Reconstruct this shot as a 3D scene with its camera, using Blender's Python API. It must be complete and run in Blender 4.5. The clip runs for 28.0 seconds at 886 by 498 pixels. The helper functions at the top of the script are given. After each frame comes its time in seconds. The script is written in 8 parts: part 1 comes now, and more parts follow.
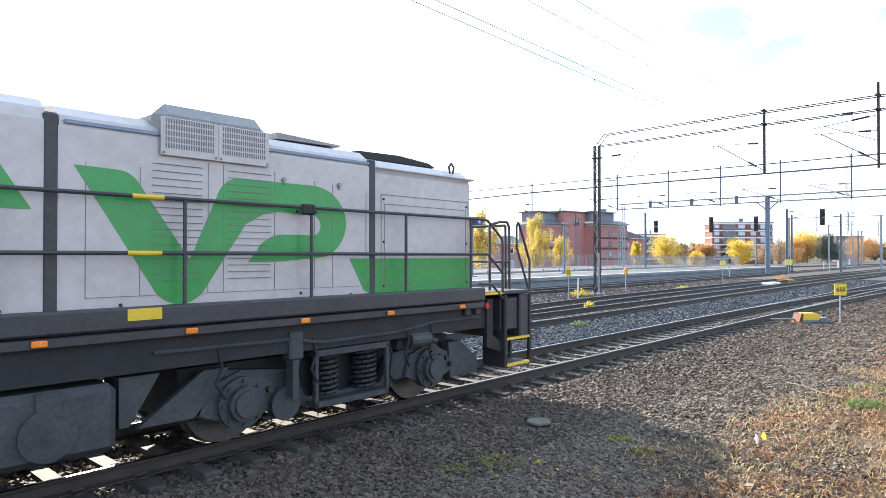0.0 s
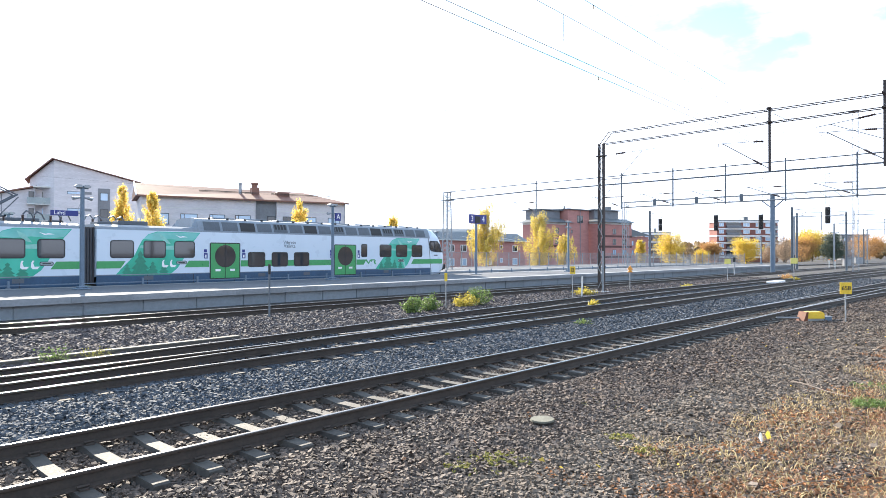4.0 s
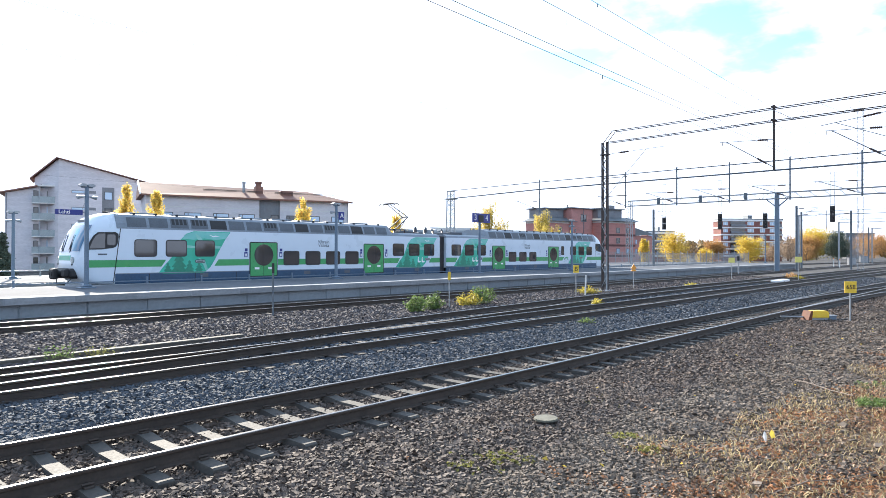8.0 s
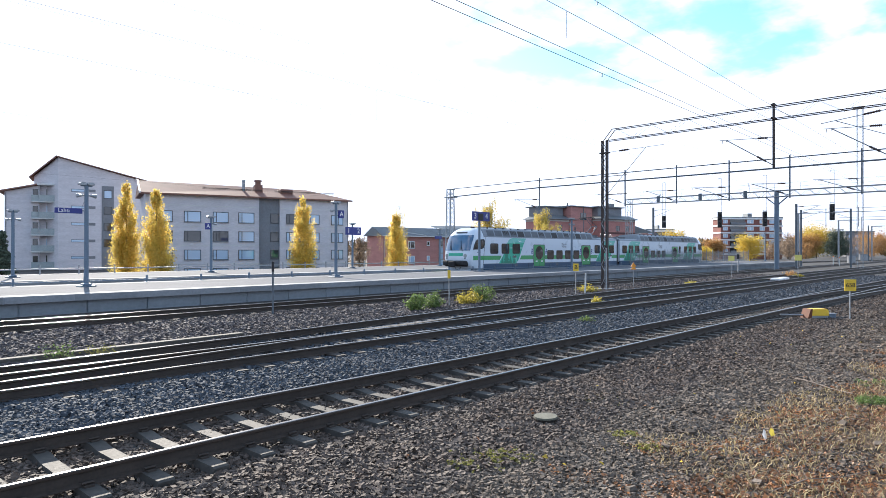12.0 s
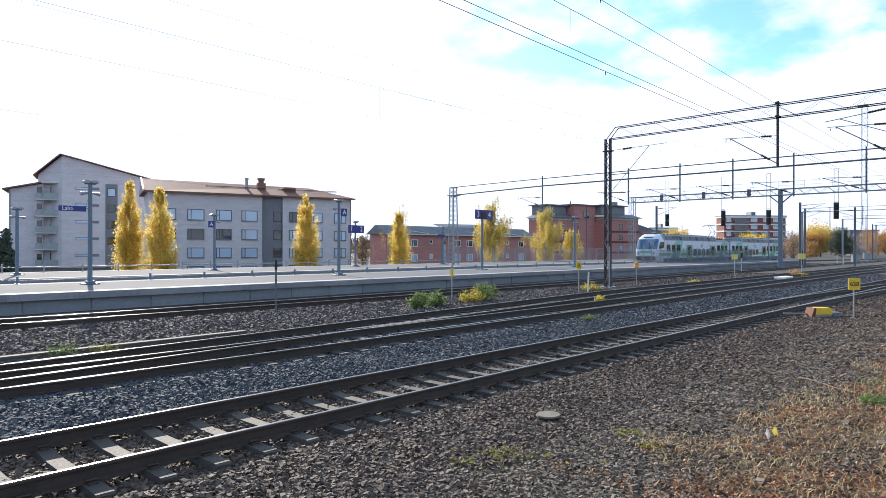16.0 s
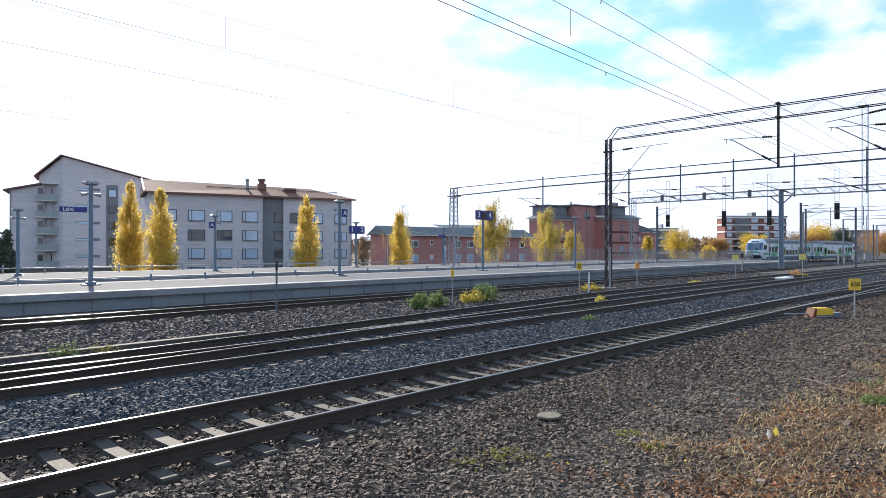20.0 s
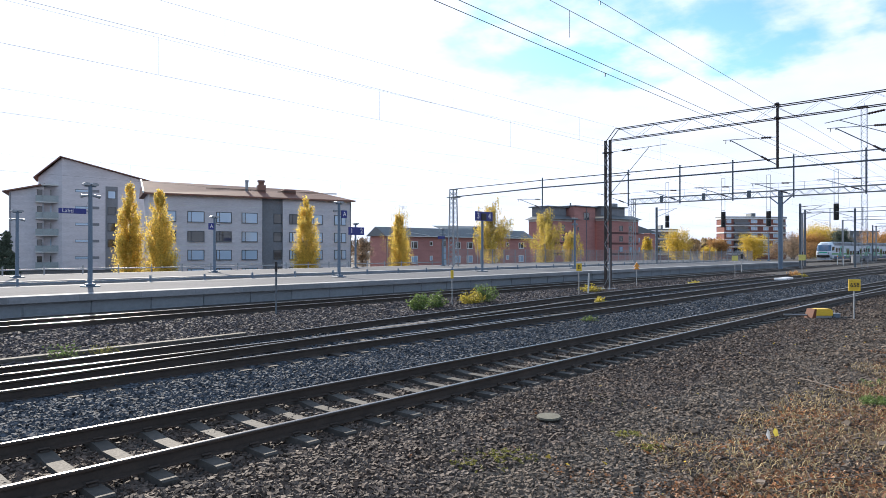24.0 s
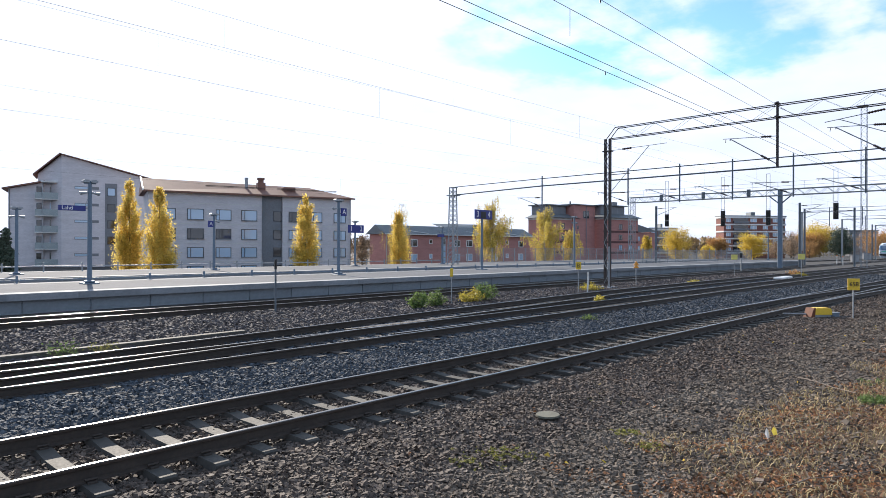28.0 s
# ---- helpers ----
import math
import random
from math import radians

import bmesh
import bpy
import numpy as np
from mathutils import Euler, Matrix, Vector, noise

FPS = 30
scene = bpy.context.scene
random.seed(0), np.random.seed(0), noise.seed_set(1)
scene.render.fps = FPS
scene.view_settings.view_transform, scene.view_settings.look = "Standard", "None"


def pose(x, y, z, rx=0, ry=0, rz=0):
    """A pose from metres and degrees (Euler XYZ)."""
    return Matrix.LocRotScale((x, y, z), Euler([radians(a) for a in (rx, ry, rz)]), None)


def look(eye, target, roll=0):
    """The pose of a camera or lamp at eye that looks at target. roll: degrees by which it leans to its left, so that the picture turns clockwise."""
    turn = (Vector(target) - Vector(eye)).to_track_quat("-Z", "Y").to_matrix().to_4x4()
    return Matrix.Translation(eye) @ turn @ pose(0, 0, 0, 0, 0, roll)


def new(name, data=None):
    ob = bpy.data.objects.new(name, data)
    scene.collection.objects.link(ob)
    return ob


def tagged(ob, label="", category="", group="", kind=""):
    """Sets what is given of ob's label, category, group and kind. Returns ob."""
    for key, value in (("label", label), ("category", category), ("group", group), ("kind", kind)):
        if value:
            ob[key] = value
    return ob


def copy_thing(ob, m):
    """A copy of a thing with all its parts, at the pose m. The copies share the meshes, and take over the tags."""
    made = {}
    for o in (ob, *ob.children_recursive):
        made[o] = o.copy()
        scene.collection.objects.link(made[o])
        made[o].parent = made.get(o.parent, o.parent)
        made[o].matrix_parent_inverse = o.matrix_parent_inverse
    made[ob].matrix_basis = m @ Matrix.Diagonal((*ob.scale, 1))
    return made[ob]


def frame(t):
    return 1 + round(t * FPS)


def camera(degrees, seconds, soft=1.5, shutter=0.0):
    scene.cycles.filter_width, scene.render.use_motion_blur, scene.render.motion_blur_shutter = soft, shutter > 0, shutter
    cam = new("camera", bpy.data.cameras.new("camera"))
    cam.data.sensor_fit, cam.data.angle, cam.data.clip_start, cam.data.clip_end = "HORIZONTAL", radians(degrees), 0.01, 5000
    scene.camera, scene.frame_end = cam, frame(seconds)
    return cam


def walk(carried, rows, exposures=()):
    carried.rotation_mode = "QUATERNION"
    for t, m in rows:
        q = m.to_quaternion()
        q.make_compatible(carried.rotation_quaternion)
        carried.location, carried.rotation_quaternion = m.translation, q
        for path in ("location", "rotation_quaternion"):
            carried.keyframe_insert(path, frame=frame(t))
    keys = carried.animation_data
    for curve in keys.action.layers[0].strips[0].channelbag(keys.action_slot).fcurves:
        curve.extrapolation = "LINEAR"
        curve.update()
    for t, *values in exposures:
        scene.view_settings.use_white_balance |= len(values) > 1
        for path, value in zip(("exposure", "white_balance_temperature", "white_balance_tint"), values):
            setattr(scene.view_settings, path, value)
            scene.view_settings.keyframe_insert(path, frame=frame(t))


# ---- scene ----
cam = camera(70, 28.0, soft=0.5)
EYE = (0.0, 0.0, 2.2)          # metres; z = 0 is the top of the rails
TURNS = [                      # seconds, heading from +x, tilt, lean
    (0, 41.58, 0.65, -0.01), (0.5, 41.60, 0.64, 0.02), (1, 41.63, 0.62, 0.02), (1.5, 41.67, 0.59, 0.02),
    (2, 41.73, 0.56, 0.01), (2.5, 41.81, 0.51, 0.05), (3, 41.88, 0.50, 0.05), (3.5, 41.91, 0.48, 0.07),
    (5.5, 42.02, 0.39, 0.05), (6, 42.05, 0.37, 0.03), (6.5, 42.11, 0.34, 0.03), (7, 42.16, 0.34, 0.03),
    (7.5, 42.21, 0.34, 0.06), (8, 42.24, 0.35, 0.08), (8.5, 42.25, 0.35, 0.04), (9, 42.26, 0.36, 0.01),
    (9.5, 42.26, 0.37, -0.01), (10, 42.27, 0.36, 0.02), (10.5, 42.26, 0.33, 0.05), (11, 42.25, 0.29, 0.07),
    (11.5, 42.23, 0.24, 0.07), (12, 42.22, 0.20, 0.04), (12.5, 42.21, 0.17, 0.03), (14.5, 42.37, 0.11, 0.14),
    (15, 42.40, 0.09, 0.17), (15.5, 42.44, 0.06, 0.16), (16, 42.48, 0.04, 0.11), (16.5, 42.49, 0.04, 0.07),
    (17, 42.49, 0.06, 0.07), (17.5, 42.50, 0.08, 0.07), (18, 42.52, 0.10, 0.07), (18.5, 42.53, 0.11, 0.07),
    (19, 42.53, 0.11, 0.08), (19.5, 42.53, 0.11, 0.09), (20, 42.53, 0.10, 0.07), (20.5, 42.53, 0.09, 0.05),
    (21, 42.54, 0.09, 0.05), (21.5, 42.54, 0.10, 0.06), (23.5, 42.49, 0.20, -0.02), (24, 42.49, 0.20, 0.01),
    (24.5, 42.49, 0.19, 0.05), (25, 42.48, 0.19, 0.08), (25.5, 42.46, 0.17, 0.10), (26, 42.44, 0.14, 0.13),
    (26.5, 42.42, 0.12, 0.17), (27, 42.42, 0.08, 0.16), (27.5, 42.44, 0.06, 0.18), (28, 42.45, 0.03, 0.17),
]
walk(cam, [(t, pose(*EYE, 90 + p, 0, h - 90) @ pose(0, 0, 0, 0, 0, r)) for t, h, p, r in TURNS],
     exposures=[(0.0, 2.14, 6250, 11), (3.5, 2.04, 6200, 11), (8.0, 1.77, 6000, 11), (12.5, 1.34, 5950, 12), (17.0, 1.14, 6000, 12), (28.0, 0.97, 6080, 13)])

# ---- light ----
SUN_AZ, SUN_EL = 72.0, 23.0
sun_dir = Vector((math.cos(radians(SUN_AZ)) * math.cos(radians(SUN_EL)), math.sin(radians(SUN_AZ)) * math.cos(radians(SUN_EL)), math.sin(radians(SUN_EL))))
sun = new("sun", bpy.data.lights.new("sun", "SUN"))
sun.data.energy, sun.data.angle, sun.data.color = 4.2, radians(0.6), (1.0, 0.88, 0.70)
sun.matrix_basis = look(sun_dir * 400, (0, 0, 0))


def make_world():
    w = bpy.data.worlds.new("sky")
    scene.world = w
    w.use_nodes = True
    nt = w.node_tree
    nt.nodes.clear()
    N, L = nt.nodes.new, nt.links.new
    sky = N("ShaderNodeTexSky")
    sky.sky_type, sky.sun_disc = "NISHITA", False
    sky.sun_elevation, sky.sun_rotation = radians(SUN_EL), radians(90 - SUN_AZ)
    sky.air_density, sky.dust_density, sky.ozone_density = 1.0, 0.6, 2.0
    gain = N("ShaderNodeVectorMath"); gain.operation = "MULTIPLY"
    gain.inputs[1].default_value = (0.225, 0.285, 0.26)
    L(sky.outputs[0], gain.inputs[0])
    tc = N("ShaderNodeTexCoord")
    # flatten towards the horizon, as a cloud deck seen from below
    sep = N("ShaderNodeSeparateXYZ"); L(tc.outputs["Generated"], sep.inputs[0])
    zz = N("ShaderNodeMath"); zz.operation = "ADD"; zz.inputs[1].default_value = 0.16; L(sep.outputs[2], zz.inputs[0])
    zm = N("ShaderNodeMath"); zm.operation = "MAXIMUM"; zm.inputs[1].default_value = 0.06; L(zz.outputs[0], zm.inputs[0])
    dv = N("ShaderNodeVectorMath"); dv.operation = "DIVIDE"
    cmb = N("ShaderNodeCombineXYZ")
    for i in range(3):
        L(zm.outputs[0], cmb.inputs[i])
    L(tc.outputs["Generated"], dv.inputs[0]); L(cmb.outputs[0], dv.inputs[1])
    mp = N("ShaderNodeMapping"); mp.inputs["Location"].default_value = CLOUD_SHIFT; mp.inputs["Scale"].default_value = (1.0, 1.0, 0.0)
    L(dv.outputs[0], mp.inputs[0])
    n1 = N("ShaderNodeTexNoise"); n1.inputs["Scale"].default_value = 2.1; n1.inputs["Detail"].default_value = 9.0; n1.inputs["Roughness"].default_value = 0.55
    L(mp.outputs[0], n1.inputs["Vector"])
    # more cloud and haze towards the sun
    dt = N("ShaderNodeVectorMath"); dt.operation = "DOT_PRODUCT"; dt.inputs[1].default_value = tuple(sun_dir)
    L(tc.outputs["Generated"], dt.inputs[0])
    near = N("ShaderNodeMapRange"); near.inputs[1].default_value = 0.87; near.inputs[2].default_value = 0.95; near.inputs[3].default_value = 0.0; near.inputs[4].default_value = 0.4
    L(dt.outputs["Value"], near.inputs[0])
    ad = N("ShaderNodeMath"); ad.operation = "ADD"; L(n1.outputs[0], ad.inputs[0]); L(near.outputs[0], ad.inputs[1])
    low = N("ShaderNodeMapRange"); low.inputs[1].default_value = 0.10; low.inputs[2].default_value = 0.28; low.inputs[3].default_value = 0.6; low.inputs[4].default_value = 0.0
    L(sep.outputs[2], low.inputs[0])
    ad2 = N("ShaderNodeMath"); ad2.operation = "ADD"; L(ad.outputs[0], ad2.inputs[0]); L(low.outputs[0], ad2.inputs[1])
    cov = N("ShaderNodeMapRange"); cov.interpolation_type = "SMOOTHSTEP"
    cov.inputs[1].default_value, cov.inputs[2].default_value = CLOUD_EDGE
    L(ad2.outputs[0], cov.inputs[0])
    br = N("ShaderNodeMapRange"); br.inputs[1].default_value = 0.2; br.inputs[2].default_value = 1.0; br.inputs[3].default_value = 1.15; br.inputs[4].default_value = 1.45
    L(dt.outputs["Value"], br.inputs[0])
    # grey bellies in the thick parts
    n2 = N("ShaderNodeTexNoise"); n2.inputs["Scale"].default_value = 2.6; n2.inputs["Detail"].default_value = 6.0
    L(mp.outputs[0], n2.inputs["Vector"])
    bel = N("ShaderNodeMapRange"); bel.inputs[1].default_value = 0.35; bel.inputs[2].default_value = 0.7; bel.inputs[3].default_value = 0.94; bel.inputs[4].default_value = 1.1
    L(n2.outputs[0], bel.inputs[0])
    mb = N("ShaderNodeMath"); mb.operation = "MULTIPLY"; L(br.outputs[0], mb.inputs[0]); L(bel.outputs[0], mb.inputs[1])
    cc = N("ShaderNodeVectorMath"); cc.operation = "SCALE"; cc.inputs[0].default_value = (0.93, 1.0, 1.13); L(mb.outputs[0], cc.inputs["Scale"])
    mix = N("ShaderNodeMix"); mix.data_type = "RGBA"
    L(cov.outputs[0], mix.inputs[0]); L(gain.outputs[0], mix.inputs[6]); L(cc.outputs[0], mix.inputs[7])
    bg = N("ShaderNodeBackground"); bg.inputs[1].default_value = 0.42
    out = N("ShaderNodeOutputWorld")
    L(mix.outputs[2], bg.inputs[0]); L(bg.outputs[0], out.inputs[0])


CLOUD_SHIFT, CLOUD_EDGE = (0.0, 0.0, 0.0), (0.42, 0.62)
make_world()


# ---- materials ----
def mat(name, col, rough=0.6, metal=0.0, scale=6.0, amount=0.25, bump=0.0, bscale=None, col2=None, island=0.0, obrand=0.0, fine=None, coat=0.0, spec=0.5, stretch=(1, 1, 1), glow=0.0, transl=0.0):
    """A node material: base colour with two noises over it, per-piece variation and fine relief."""
    m = bpy.data.materials.new(name)
    m.use_nodes = True
    nt = m.node_tree
    N, L = nt.nodes.new, nt.links.new
    b = nt.nodes["Principled BSDF"]
    b.inputs["Metallic"].default_value = metal
    b.inputs["Specular IOR Level"].default_value = spec
    b.inputs["Coat Weight"].default_value = coat
    tc = N("ShaderNodeTexCoord")
    mp = N("ShaderNodeMapping"); mp.inputs["Scale"].default_value = stretch
    L(tc.outputs["Object"], mp.inputs[0])
    big = N("ShaderNodeTexNoise"); big.inputs["Scale"].default_value = scale; big.inputs["Detail"].default_value = 4
    L(mp.outputs[0], big.inputs["Vector"])
    sm = N("ShaderNodeTexNoise"); sm.inputs["Scale"].default_value = fine or scale * 9; sm.inputs["Detail"].default_value = 5
    L(mp.outputs[0], sm.inputs["Vector"])
    ramp = N("ShaderNodeMapRange"); ramp.inputs[1].default_value = 0.3; ramp.inputs[2].default_value = 0.7
    L(big.outputs[0], ramp.inputs[0])
    mx = N("ShaderNodeMix"); mx.data_type = "RGBA"
    c2 = col2 or tuple(c * (1 - amount) for c in col)
    mx.inputs[6].default_value, mx.inputs[7].default_value = (*col, 1), (*c2, 1)
    L(ramp.outputs[0], mx.inputs[0])
    val = N("ShaderNodeMapRange"); val.inputs[1].default_value = 0.3; val.inputs[2].default_value = 0.7
    val.inputs[3].default_value, val.inputs[4].default_value = 1 - amount * 0.7, 1 + amount * 0.7
    L(sm.outputs[0], val.inputs[0])
    last = val.outputs[0]
    for use, kind, sock in ((island, "ShaderNodeNewGeometry", "Random Per Island"), (obrand, "ShaderNodeObjectInfo", "Random")):
        if use:
            g = N(kind)
            mr = N("ShaderNodeMapRange"); mr.inputs[3].default_value, mr.inputs[4].default_value = 1 - use, 1 + use
            L(g.outputs[sock], mr.inputs[0])
            mu = N("ShaderNodeMath"); mu.operation = "MULTIPLY"
            L(last, mu.inputs[0]); L(mr.outputs[0], mu.inputs[1])
            last = mu.outputs[0]
    sc = N("ShaderNodeVectorMath"); sc.operation = "SCALE"
    L(mx.outputs[2], sc.inputs[0]); L(last, sc.inputs["Scale"])
    L(sc.outputs[0], b.inputs["Base Color"])
    rr = N("ShaderNodeMapRange"); rr.inputs[3].default_value, rr.inputs[4].default_value = max(0.03, rough - 0.12), min(1, rough + 0.12)
    L(sm.outputs[0], rr.inputs[0]); L(rr.outputs[0], b.inputs["Roughness"])
    if bump:
        bp = N("ShaderNodeBump"); bp.inputs["Strength"].default_value = 0.6; bp.inputs["Distance"].default_value = bump
        bn = N("ShaderNodeTexNoise"); bn.inputs["Scale"].default_value = bscale or scale * 12; bn.inputs["Detail"].default_value = 5
        L(mp.outputs[0], bn.inputs["Vector"]); L(bn.outputs[0], bp.inputs["Height"]); L(bp.outputs[0], b.inputs["Normal"])
    if glow:
        b.inputs["Emission Color"].default_value = (*col, 1)
        b.inputs["Emission Strength"].default_value = glow
    if transl:
        tr = N("ShaderNodeBsdfTranslucent"); L(sc.outputs[0], tr.inputs[0])
        ms = N("ShaderNodeMixShader"); ms.inputs[0].default_value = transl
        L(b.outputs[0], ms.inputs[1]); L(tr.outputs[0], ms.inputs[2])
        L(ms.outputs[0], nt.nodes["Material Output"].inputs[0])
    return m


def glass(name, tint, rough=0.05, spec=0.8):
    m = bpy.data.materials.new(name)
    m.use_nodes = True
    b = m.node_tree.nodes["Principled BSDF"]
    b.inputs["Base Color"].default_value = (*tint, 1)
    b.inputs["Roughness"].default_value = rough
    b.inputs["Specular IOR Level"].default_value = spec
    b.inputs["Coat Weight"].default_value = 0.5
    b.inputs["Coat Roughness"].default_value = 0.02
    return m


